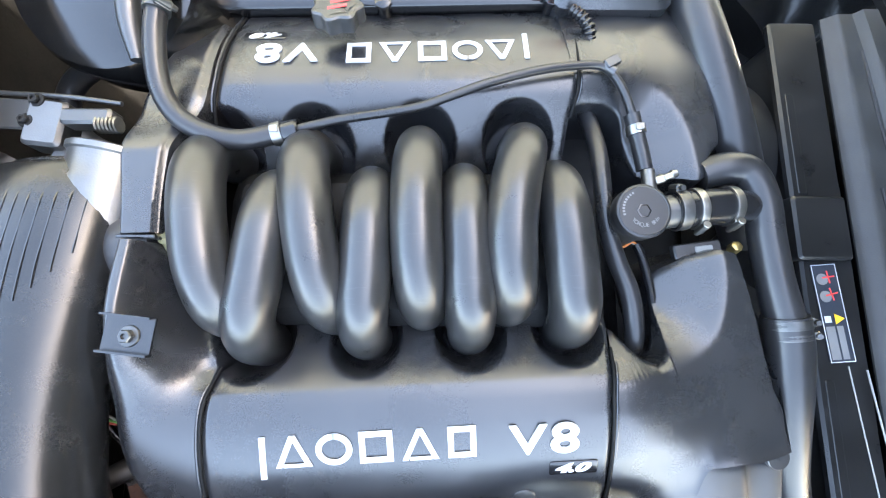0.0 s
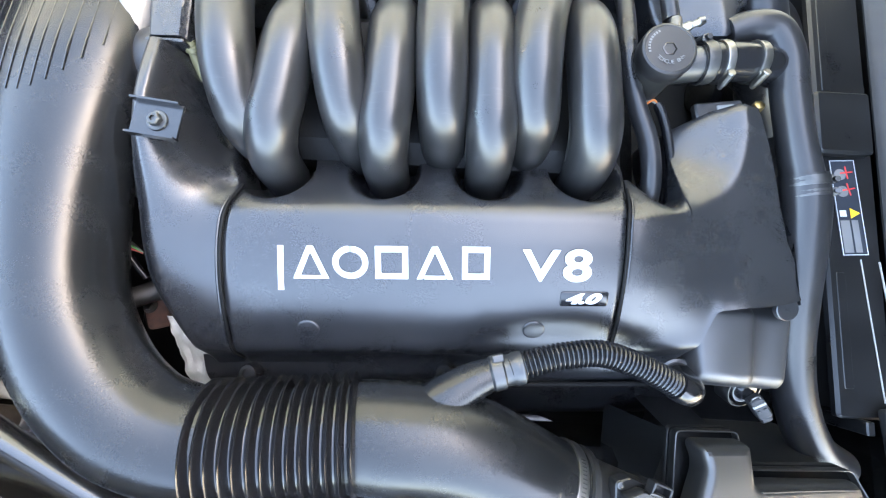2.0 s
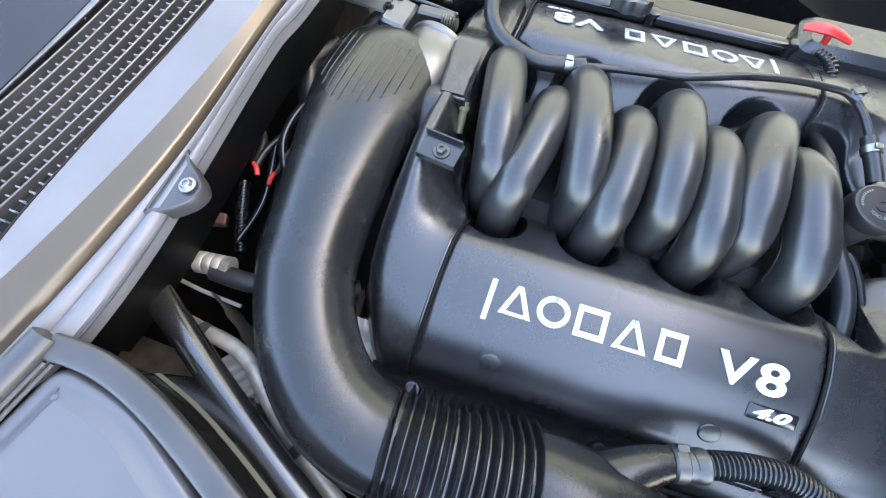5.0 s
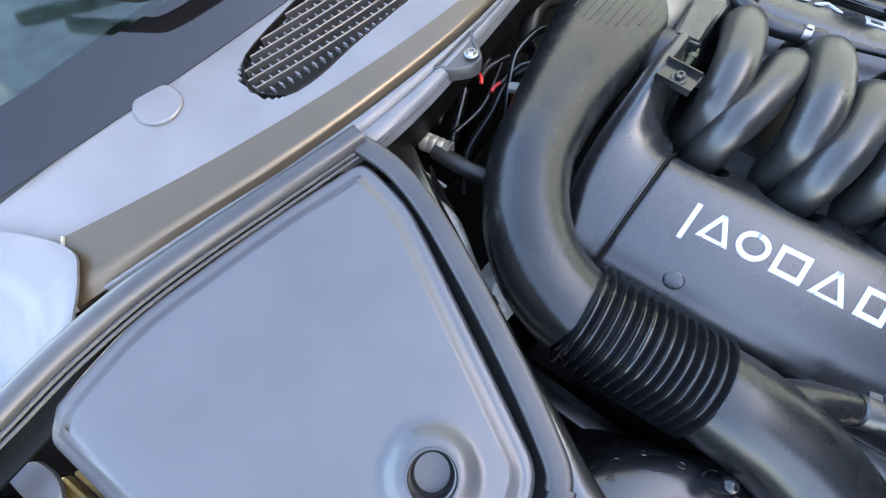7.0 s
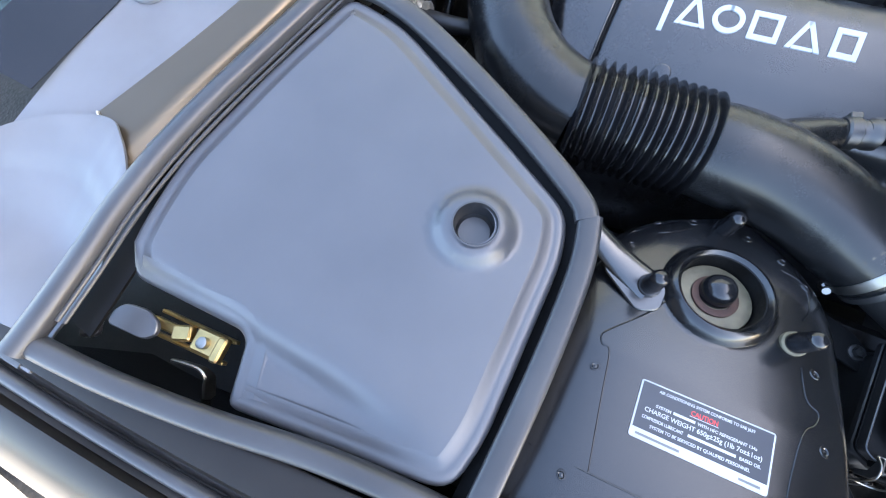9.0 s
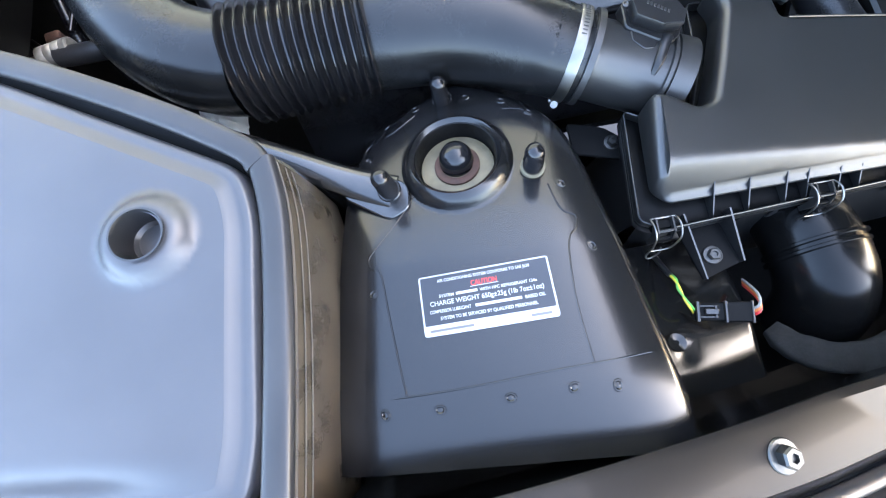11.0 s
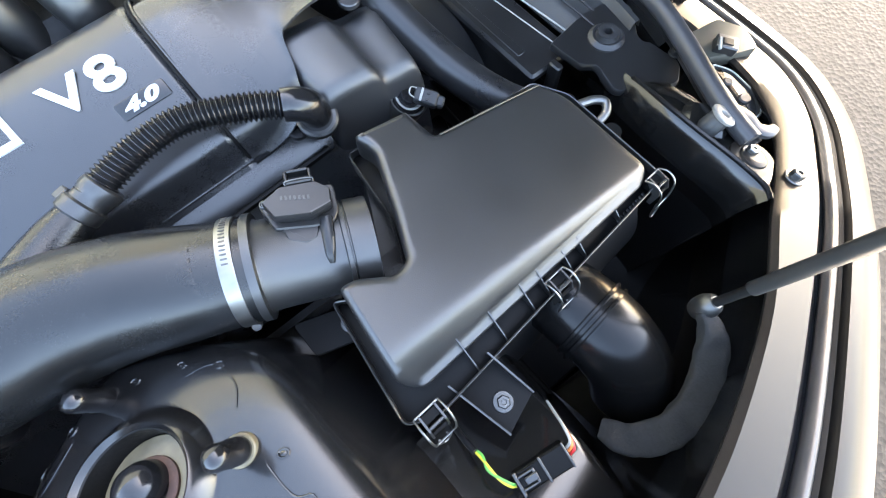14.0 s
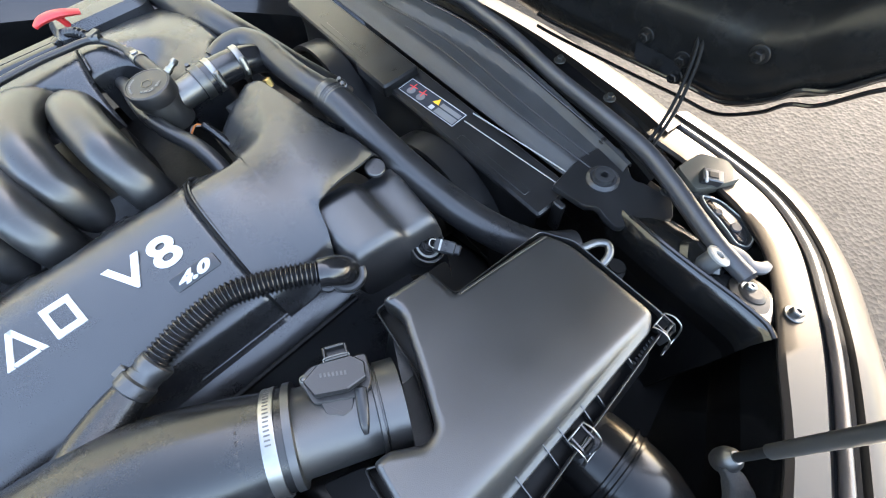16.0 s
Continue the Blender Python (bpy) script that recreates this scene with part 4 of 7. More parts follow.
bm = sweep([MM @ V((.0195, -.020, -.008)), MM @ V((.0180, -.038, -.0095)), MM @ V((.0168, -.050, -.0130)), MM @ V((.0165, -.057, -.0190))], [(.0060, .005), (.0055, .005), (.0045, .005), (.003, .004)], 12, 6, up=(0, 0, 1), power=3)
part("sensor_rib", bm, SHROUD, maf)
for k in range(7):
    bm = block(MM @ V((-.012 + .0036 * k, -.002 - .0006 * k, .0082)), (.002, .004, .0006), .0002, MM.to_3x3().to_4x4())
    part("moulded_bar", bm, BOX, maf)

# ---- air filter box ----
fbox = thing("air_filter_box", "black air filter box with wire clips", "filter box", (.33, -.44, .60))
zf = lambda x, y: .7965 - .142 * x
zt = lambda x, y: .8605 - .245 * x
LIDP = rounded([(.277, -.299), (.347, -.300), (.352, -.343), (.500, -.345), (.517, -.380), (.520, -.505), (.50, -.516), (.19, -.534), (.174, -.520), (.182, -.427), (.200, -.428), (.229, -.445), (.243, -.440), (.264, -.390), (.288, -.325)], [.012, .004, .003, .010, .016, .010, .006, .006, .008, .010, .006, .006, .006, .02, .02], 5)


def loftplate(outline, levels, lo, hi):
    bm = bmesh.new()
    rings = []
    for d, k in levels:
        rings.append([V((x, y, lo(x, y) + k * (hi(x, y) - lo(x, y)))) for x, y in inset(outline, d)])
    bridge(bm, rings)
    return bm


yb = lambda x: -.534 + .055 * (x - .19)


def lid_fall(x, y):
    """0 on the flat top, rising to 1 at the foot of the long side."""
    f = 1 - (y - yb(x)) / max(.014, .010 + .45 * (zt(x, y) - zf(x, y)))
    return min(1, (math.sqrt(f * f + .035) + f) / 2)


def lid_top(x, y):
    h = max(.004, zt(x, y) - zf(x, y))
    return max(zf(x, y) + .004, zt(x, y) - 3.0 * h * max(0, -.455 - y) ** 1.2 - max(0, zt(x, y) - zf(x, y) - .002) * lid_fall(x, y))


bm = bmesh.new()
rings = []
for d, k in ((0, -.02), (0, .15), (.001, .6), (.0025, .85), (.006, .96), (.010, 1.0)):
    rings.append([V((x, y, zf(x, y) + k * (lid_top(x, y) - zf(x, y)))) for x, y in inset(LIDP, d)])
bridge(bm, rings, caps=False)
filled([tuple(p) for p in inset(LIDP, .010)], lid_top, .005, bm=bm)
bmesh.ops.remove_doubles(bm, verts=bm.verts, dist=1e-5)
box_lid = part("box_lid", bm, BOX, fbox, "satin black lid", angle=50)
bm = sweep([(x, y, lid_top(x, y) + .0008) for x, y in ((.355, -.349), (.43, -.350), (.497, -.352))], .0012, 6, 6)
part("lid_line", bm, BOX, box_lid)
FLP = rounded([(.270, -.292), (.352, -.292), (.358, -.335), (.507, -.335), (.532, -.375), (.534, -.515), (.518, -.526), (.185, -.560), (.157, -.548), (.168, -.420), (.232, -.455), (.262, -.38)], .008, 4)
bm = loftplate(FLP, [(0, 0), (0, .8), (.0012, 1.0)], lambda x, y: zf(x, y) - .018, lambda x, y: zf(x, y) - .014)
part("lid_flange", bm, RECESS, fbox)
FL2 = [tuple(p) for p in inset(FLP, .0012)]
bm = sweep([(x, y, zf(x, y) - .008) for x, y in FL2], (.0011, .0062), 8, 1, closed=True, up=(0, 0, 1), power=5)
part("flange_lip", bm, BOX, fbox)
bm = loftplate(FLP, [(0, 0), (0, .8), (.0012, 1.0)], lambda x, y: zf(x, y) - .028, lambda x, y: zf(x, y) - .0195)
part("base_flange", bm, BOX, fbox)
bm = loftplate([tuple(p) for p in inset(FLP, .010)], [(-.034, 0), (-.030, .1), (0, .93), (0, 1.0)], lambda x, y: .60, lambda x, y: zf(x, y) - .026)
part("box_base", bm, BOX, fbox, "black box base")
edge_y = lambda x: -.560 + .103 * (x - .185)
for x in (.236, .274, .314, .337, .372, .395, .455):
    y = edge_y(x)
    h = .42 * (zt(x, y) - zf(x, y)) + .014
    w = yb(x) - y
    bm = bmesh.new()
    pr = [(.001, 0), (w + .010, 0), (w + .7 * h + .004, h), (w + .62 * h - .002, h), (.002, .005)]
    r0, r1 = [[V((x + dx + (.0006 if s else -.0006), y + b, zf(x, y) - .014 + c)) for b, c in pr] for s, dx in ((0, 0), (1, 0))]
    bridge(bm, [r0, r1])
    part("lid_rib", bm, BOX, fbox)
    bm = prism([(0, 0), (.012, 0), (.006, .022)], [(0, 0), (0, .002)], m=Matrix.Translation((x + .004, y + .001, zf(x, y) - .054)) @ pose(0, 0, 0, 76, 0, 3))
    part("base_rib", bm, BOX, fbox)
for x, y in ((.180, -.558), (.349, -.540), (.519, -.524)):
    CM = Matrix.Translation((x, y, zf(x, y))) @ pose(0, 0, 0, 0, 8, 3)
    bm = bmesh.new()
    block((0, .004, -.006), (.018, .010, .013), .0012, None, bm)
    block((0, -.009, -.014), (.017, .004, .018), .001, None, bm)
    bm.transform(CM)
    clip = part("clip_block", bm, RECESS, fbox)
    for cx in (-.0085, .0085):
        bm = prism([(.009, .001), (.009, .006), (-.006, .004), (-.012, -.006), (-.011, -.024), (-.006, -.024), (-.005, -.010)], [(0, -.0009), (0, .0009)])
        bm.transform(CM @ Matrix.Translation((cx, 0, 0)) @ pose(0, 0, 0, 0, 0, 90) @ pose(0, 0, 0, 90, 0, 0))
        part("clip_cheek", bm, BOX, clip)
    bm = block((0, -.004, .0025), (.016, .003, .0025), .0008)
    bm.transform(CM)
    part("clip_bar", bm, BOX, clip)
    bm = sweep([CM @ V(q) for q in ((-.013, .010, .003), (-.0135, 0, .008), (-.013, -.012, .003), (-.0115, -.017, -.012), (-.009, -.018, -.022), (.009, -.018, -.022), (.0115, -.017, -.012), (.013, -.012, .003), (.0135, 0, .008), (.013, .010, .003))], .0010, 8, 4)
    part("wire_loop", bm, STEEL, clip, "bright bent wire")
    bm = sweep([CM @ V(q) for q in ((-.012, .010, .003), (.012, .010, .003))], .0010, 8, 3)
    part("wire_hinge", bm, STEEL, clip, "bright wire pin")
    bm = sweep([CM @ V(q) for q in ((-.006, -.016, -.020), (-.0075, -.019, -.034), (-.004, -.021, -.044), (0, -.022, -.046), (.004, -.021, -.044), (.0065, -.019, -.034), (.003, -.016, -.022))], .0010, 8, 5)
    part("wire_tail", bm, STEEL, clip, "bright wire pull loop")
for k in range(9):
    bm = block((.455 + .006 * k, -.5285 + .0006 * k, zf(.455 + .006 * k, 0) - .0130), (.0035, .005, .0008), .0002)
    part("moulded_bar", bm, BELLOWS, fbox)
bm = loftplate([(.205, -.545), (.250, -.545), (.262, -.598), (.222, -.612)], [(0, 0), (0, 1)], lambda x, y: .729, lambda x, y: .732)
br = part("mount_bracket", bm, RECESS, fbox, "folded black bracket")
for a, b in (((.205, -.545), (.222, -.612)), ((.250, -.545), (.262, -.598))):
    bm = bmesh.new()
    bridge(bm, [[V((a[0] + d, a[1], .729)), V((b[0] + d, b[1], .729)), V((b[0] + d, b[1], .738)), V((a[0] + d, a[1], .762))] for d in (0, .0018)])
    part("bracket_rib", bm, BOX, br)
bolt(fbox, (.236, -.587, .7325), .0065, (0, 0, 1))

# intake pipe from the wing and its foam ring
pipe = thing("intake_pipe", "glossy black intake pipe with foam ring at the wing", "intake pipe", (.38, -.6, .6))
bm = sweep([(.360, -.515, .668), (.367, -.575, .681), (.371, -.615, .679), (.371, -.648, .662), (.366, -.675, .625)], [.046, .047, .047, .046, .045], 32, 8)
part("pipe", bm, PIPE, pipe)
for y in (-.585, -.594):
    bm = lathe([(.047, -.003), (.0505, -.0015), (.0505, .0015), (.047, .003)], (.3685, y, .681), (.10, -1, .10), 40)
    part("pipe_rib", bm, PIPE, pipe)
bm = sweep([(.298, -.670, .684), (.309, -.691, .695), (.337, -.706, .703), (.372, -.709, .702), (.404, -.700, .702), (.428, -.680, .714), (.438, -.662, .724), (.441, -.645, .730)], [(.010, .006), (.015, .008), (.016, .008), (.016, .008), (.016, .008), (.015, .008), (.011, .008), (.007, .007)], 22, 10, up=(0, 0, 1), power=4)
for v in bm.verts:
    v.co += V((noise.noise(v.co * 90), noise.noise(v.co * 90 + V((7, 0, 0))), 1.3 * noise.noise(v.co * 70 + V((0, 9, 0))))) * .0022
part("foam_ring", bm, FOAM, pipe, "grey crumbling foam ring")
conn = thing("wiring_plug", "black wiring plug with yellow and green wires", "wiring plug", (.21, -.64, .72))
PM = Matrix.Translation((.227, -.647, .741)) @ pose(0, 0, 0, 4, -8, -8)
bm = block((-.012, 0, 0), (.030, .019, .012), .0015)
block((.013, 0, .0005), (.024, .021, .014), .0015, None, bm)
bm.transform(PM)
body_of_plug = part("plug_body", bm, RECESS, conn)
for x, y, w, h in ((-.024, 0, .003, .021), (-.016, -.0055, .014, .002), (-.016, .0055, .014, .002), (-.008, 0, .0025, .013), (.001, 0, .0025, .022), (.024, 0, .002, .022)):
    bm = block((x, y, .0072), (w, h, .0028), .0005)
    bm.transform(PM)
    part("plug_rib", bm, BOX, body_of_plug)
bm = block((-.012, 0, .0085), (.012, .006, .003), .0007)
bm.transform(PM)
part("plug_latch", bm, BOX, body_of_plug)
for m, d in ((YELLOW, 0), (GREEN, .0022)):
    bm = sweep([PM @ V((-.026, -.002 + d, 0)), (.196 + d, -.640, .745), (.192, -.630 + d, .746), (.191 - d, -.618, .744), (.190 + d, -.608, .738), (.188, -.598, .728)], .0013, 8, 6)
    part("wire", bm, m, conn)
bm = sweep([(.189, -.603, .734), (.187, -.590, .722), (.186, -.572, .706)], .0032, 10, 5)
part("wire_sleeve", bm, HOSE, conn)
for m, d in ((ORANGE, 0), (CLEAR, .003), (RED, -.003)):
    bm = sweep([PM @ V((.026, d, 0)), PM @ V((.032, .004 + d, .002)), PM @ V((.034, .016 + d, -.006)), PM @ V((.034, .032 + d, -.04))], .0014, 8, 6)
    part("wire", bm, m, conn)

# meter bracket beside the tower
mb = thing("meter_bracket", "black plastic tab below the flow meter", "bracket", (.145, -.425, .72))
bm = prism(rounded([(.118, -.398), (.160, -.412), (.182, -.432), (.178, -.458), (.120, -.440)], .006), [(0, .716), (0, .7195), (.001, .7205)])
part("tab", bm, WIPER, mb)
bolt(mb, (.166, -.434, .7205), .0065, (0, 0, 1))

# ---- bonnet stay ----
stay = thing("bonnet_stay", "black gas strut with ball end on the wing", "gas strut", (.447, -.645, .72))
bm = lathe([(.010, -.012), (.012, -.006), (.0125, .004), (.010, .012), (.006, .016)], (.447, -.645, .728), (.2, -.04, 1), 20)
part("ball_socket", bm, ZINC, stay, "grey metal ball socket")
bm = sweep([(.450, -.6455, .742), (.456, -.647, .772), (.462, -.648, .800)], [.0045, .0045, .0045], 14, 4)
part("strut_neck", bm, SOOTSHADE, stay)
bm = sweep([(.458, -.6475, .785), (.52, -.661, 1.10), (.60, -.68, 1.50)], [.0066, .0066, .0066], 16, 6)
part("strut_tube", bm, BOX, stay)

# ---- breather hose from elbow to cover ----
bh = thing("breather_hose", "black corrugated breather hose with plastic couplings", "breather hose", (.15, -.22, .78))
BHP = [(.060, -.226, .822), (.085, -.217, .823), (.118, -.208, .823), (.158, -.204, .820), (.195, -.213, .813), (.228, -.226, .806), (.250, -.236, .799)]
bm = sweep(BHP, .0145, 24, 8, ripple=(.0032, .0049, .8))
part("corrugated_tube", bm, BELLOWS, bh)
bm = lathe([(.0165, -.012), (.0185, -.010), (.0185, .001), (.016, .003), (.016, .012), (.0175, .014), (.0175, .022), (.0155, .024)], (.053, -.2285, .820), (.96, .27, .02), 28)
part("coupling", bm, BOX, bh)
bm = block((.047, -.214, .829), (.012, .008, .010), .001, pose(0, 0, 0, 0, 0, 15))
part("coupling_tab", bm, BOX, bh)
bm = sweep([(.246, -.234, .800), (.258, -.239, .796), (.267, -.240, .786), (.271, -.235, .768), (.272, -.226, .745)], [.0165, .0172, .0178, .0178, .019], 22, 7)
part("end_elbow", bm, BELLOWS, bh)
bm = lathe([(.021, -.006), (.0235, -.004), (.0235, .004), (.021, .006), (.019, .012)], (.272, -.230, .752), (0, .35, -1), 26)
part("elbow_collar", bm, BOX, bh)

# cam end cap on the near cover
cap = thing("cam_end_cap", "satin black moulded cap at the cover's front", "engine cover", E(.34, -.21, .66))
def cap_f(a, s):
    u = .257 + .149 * a
    z0 = ev([(0, .758), (.05, .784), (.12, .795), (.50, .795), (.57, .790), (.63, .778), (.92, .775), (.97, .768), (1, .748)], a)
    q = min(s, 1) + .12 * (1 - math.exp(-max(0, s - 1) * 3))
    v = -.164 - .014 * a - .084 * q
    z = z0 + .002 - .014 * q - .010 * step(.06, -.2, s) - .012 * step(.85, 1.1, s) - .095 * max(0, s - 1.0)
    return E(u + .016 * min(s, 1.2) * (.5 - a), v, z)
bm = field(lin(0, 1, 50), lin(-.22, 2.0, 48), cap_f, .004)
part("cap_shell", bm, CAPM, cap)
bm = field([0, .3, .6, 1], lin(-.05, 1.9, 16), lambda k, s: cap_f(0, s) + V((-.004 * k, 0, -.06 * k)), .003)
part("cap_side", bm, CAPM, cap)
bm = field([0, .3, .6, 1], lin(-.05, 1.9, 16), lambda k, s: cap_f(1, s) + V((.004 * k, 0, -.06 * k)), .003)
part("cap_side", bm, CAPM, cap)
SN = V((.383, -.247, .714))
SAX = V((.22, -.42, .88)).normalized()
sens = thing("cam_sensor", "round metal-rimmed sensor with a grey plug on the cap", "sensor", SN)
bm = lathe([(.0270, -.020), (.0270, -.002), (.0258, .0008), (.0240, .0008), (.0232, -.003)], SN, SAX, 40)
part("sensor_rim", bm, ZINC, sens, "pale metal rim")
bm = lathe([(.0226, -.020), (.0220, -.001), (.0205, .001), (.0180, -.002), (.0155, -.005), (.0140, .002), (.0115, .006), (0, .007)], SN, SAX, 36)
part("sensor_body", bm, BELLOWS, sens)
bm = lathe([(.0176, -.001), (.0184, .0010), (.0168, .0010), (.0160, -.001)], SN, SAX, 34)
part("sensor_ring", bm, CLEAR, sens, "pale inner ring")
PLM = Matrix.Translation(SN + SAX * .008 + V((.011, -.016, -.002))) @ pose(0, 0, 0, 18, 12, -52)
bm = block((0, 0, 0), (.030, .018, .015), .002)
block((.018, 0, -.001), (.010, .014, .012), .002, None, bm)
bm.transform(PLM)
plug = part("sensor_plug", bm, RADPANEL, sens, "grey plug")
for x, y, w in ((-.006, 0, .003), (.002, -.004, .004), (.002, .004, .004)):
    bm = block((x, y, .0078), (w, .004 if y else .016, .002), .0004)
    bm.transform(PLM)
    part("plug_rib", bm, SHROUD if y else CLEAR, plug)
bm = sweep([PLM @ V((-.013, -.006, .006)), PLM @ V((-.020, -.004, .010)), PLM @ V((-.020, .004, .010)), PLM @ V((-.013, .006, .006))], .0009, 8, 5)
part("wire_spring", bm, STEEL, plug, "bright wire spring")

# ---- hose across the manifold ----
vac = thing("vacuum_hose", "black vacuum hose with steel crimp clamps", "vacuum hose", (0, .25, .80))
bm = sweep([(-.318, .415, .885), (-.319, .36, .887), (-.322, .315, .882), (-.315, .262, .874), (-.295, .229, .868), (-.262, .211, .863), (-.228, .206, .859), (-.195, .213, .857), (-.178, .217, .856)], .0115, 20, 8)
part("thick_hose", bm, HOSE, vac)
bm = sweep([(-.182, .216, .856), (-.15, .225, .856), (-.12, .233, .855), (-.07, .241, .856), (-.03, .249, .856), (.01, .264, .856), (.053, .281, .855), (.112, .300, .850), (.155, .309, .845), (.185, .311, .842), (.203, .300, .838), (.217, .276, .834), (.227, .245, .829)], .0052, 16, 8)
part("thin_tube", bm, HOSE, vac)
bm = sweep([(.224, .255, .830), (.230, .230, .827), (.235, .205, .825), (.238, .188, .823)], .0095, 18, 7)
part("end_hose", bm, HOSE, vac)
for p, ax, r in (((-.188, .2145, .8565), (1, .25, 0), .0118), ((.229, .236, .8275), (.2, -1, -.1), .0098)):
    bm = lathe([(r, -.006), (r + .0014, -.0055), (r + .0014, .0055), (r, .006)], p, ax, 28)
    block(V(p) + V((0, 0, r + .002)), (.010, .008, .003), .0008, None, bm)
    part("crimp_clamp", bm, STEEL, vac)
bm = lathe([(.0125, -.010), (.0128, -.009), (.0128, .006), (.011, .008)], (-.172, .2175, .856), (1, .25, 0), 20)
part("reducer", bm, BELLOWS, vac)
band(vac, (-.3195, .348, .887), (.05, 1, 0), .0118, .012, (1, 0, .6))
bm = lathe([(.0068, -.008), (.0068, .008)], (.196, .308, .841), (.8, -.6, 0), 14)
block((.198, .314, .846), (.018, .012, .006), .001, pose(0, 0, 0, 0, 0, 30), bm)
part("tube_clip", bm, BOX, vac)

# ---- thermostat housing and coolant hoses ----
th = thing("thermostat_housing", "cast aluminium thermostat housing with black bleed cap", "thermostat housing", (.225, .13, .78))
bm = lathe([(.027, -.06), (.027, -.012), (.025, -.010)], (.219, .130, .848), (0, 0, 1), 32)
sweep([(.225, .132, .812), (.255, .137, .812), (.285, .142, .812)], .020, 24, 5, bm=bm)
part("housing", bm, ALU, th)
bm = lathe([(.0290, -.010), (.0305, -.008), (.0310, .008), (.0300, .0105), (.0275, .0115), (.0268, .0108), (.0085, .0108), (.0083, .0108)], (.219, .130, .842), (0, -.03, 1), 44)
bleed = part("bleed_cap", bm, RUBBER, th, "black bleed cap with hex socket")
bm = lathe([(.0082, .004), (.0082, .0112), (.0066, .0114), (.0062, .005), (0, .004)], (.219, .130, .842), (0, -.03, 1), 6)
part("hex_socket", bm, BELLOWS, bleed, angle=20)
for k, ch in enumerate("TORQUE 8Nm"):
    a = radians(222 + 11.5 * k)
    if ch != " ":
        text_mesh("cap_letter", ch, .0062, Matrix.Translation((.219, .130, .8533)) @ pose(.0185 * math.cos(a), .0185 * math.sin(a), 0, 0, 0, math.degrees(a) + 90), GREYINK, bleed, .0002, align="CENTER")
for k in range(9):
    a = radians(120 + 9 * k)
    bm = block((.219 + .0225 * math.cos(a), .130 + .0225 * math.sin(a), .8532), (.0022, .0028, .0006), .0002, pose(0, 0, 0, 0, 0, math.degrees(a) + 90))
    part("cap_bar", bm, GREYINK, bleed)
bm = sweep([(.240, .160, .828), (.240, .185, .826)], .008, 16, 4)
part("bleed_spigot", bm, ALU, th)
bm = lathe([(.005, 0), (.0055, .010), (.004, .011), (.004, .018), (.0055, .020), (.004, .026)], (.246, .172, .828), (1, .35, .3), 12)
part("bleed_screw", bm, STEEL, th)
ch = thing("coolant_hose", "short black coolant hose between steel clamps", "coolant hose", (.32, .145, .79), "coolant hoses")
bm = sweep([(.272, .140, .812), (.31, .145, .812), (.345, .148, .808), (.372, .150, .798), (.392, .152, .780)], [.0225, .0225, .0222, .0205, .017], 24, 8)
part("hose", bm, BELLOWS, ch)
band(ch, (.280, .1415, .812), (1, .12, 0), .0228, .013, (0, 1, .3))
band(ch, (.300, .1435, .812), (1, .10, 0), .0228, .009, (0, -1, .25), STEEL)
band(ch, (.342, .148, .8085), (1, .06, -.1), .0226, .010, (0, -1, .3), STEEL)
h1 = thing("radiator_hose", "thick black radiator hose running past the cover", "radiator hose", (.42, 0, .72), "coolant hoses")
bm = sweep([(.318, .190, .800), (.345, .197, .805), (.372, .192, .806), (.388, .160, .803), (.392, .11, .800), (.398, .06, .797), (.410, .012, .790)], [.0185, .0198, .0203, .0203, .020, .020, .0215], 28, 8)
part("upper_hose", bm, HOSE, h1)
bm = sweep([(.409, .018, .791), (.415, -.02, .783), (.420, -.07, .768), (.432, -.13, .740), (.452, -.20, .705), (.48, -.27, .675), (.520, -.33, .650), (.57, -.36, .63)], [.0245, .0262, .0265, .0262, .026, .026, .027, .028], 28, 8)
part("lower_hose", bm, HOSE, h1)
band(h1, (.411, .008, .790), (.12, -1, -.1), .0228, .011, (1, 0, .2))
band(h1, (.413, -.006, .7875), (.12, -1, -.1), .0228, .008, (1, 0, .5), BOX)
h2 = thing("radiator_hose", "thick black hose behind the far cover", "radiator hose", (.38, .3, .70), "coolant hoses")
bm = sweep([(.318, .52, .790), (.330, .45, .795), (.350, .36, .792), (.370, .29, .780), (.395, .23, .755), (.430, .18, .71), (.47, .15, .66)], [.029, .029, .030, .031, .033, .035, .036], 28, 8)
part("hose", bm, HOSE, h2)
tb = thing("heater_tube", "bent black coolant tube beside the runners", "coolant tube", (.2, .1, .70))
bm = sweep([(.182, .285, .78), (.187, .262, .792), (.190, .215, .808), (.190, .165, .815), (.192, .125, .814), (.203, .085, .808), (.220, .045, .800), (.228, .005, .790), (.229, -.025, .775), (.229, -.035, .74)], [.0105, .0105, .0105, .0105, .0105, .0110, .0115, .0115, .0115, .0115], 18, 7)
part("tube", bm, HOSE, tb)
cd = thing("cable_conduit", "thin black ribbed cable conduit", "cable conduit", (.25, .05, .70))
bm = sweep([(.245, .105, .775), (.248, .085, .782), (.255, .043, .782), (.259, .0, .776), (.254, -.030, .768), (.250, -.040, .73)], .0062, 14, 8, ripple=(.0012, .0028, .8))
part("conduit", bm, BELLOWS, cd)
for m, d in ((ORANGE, 0), (CLEAR, .004)):
    bm = sweep([(.244, .106, .776), (.236 - d, .108, .782), (.226, .102 + d, .780), (.215, .100, .77)], .0015, 8, 6)
    part("wire", bm, m, cd)
jb = thing("harness_clip", "grey harness clip with gold studs between the covers", "harness clip", (.32, .10, .77))
bm = block((.315, .098, .782), (.060, .020, .012), .002, pose(0, 0, 0, 0, 0, 8))
part("clip_body", bm, BOX, jb)
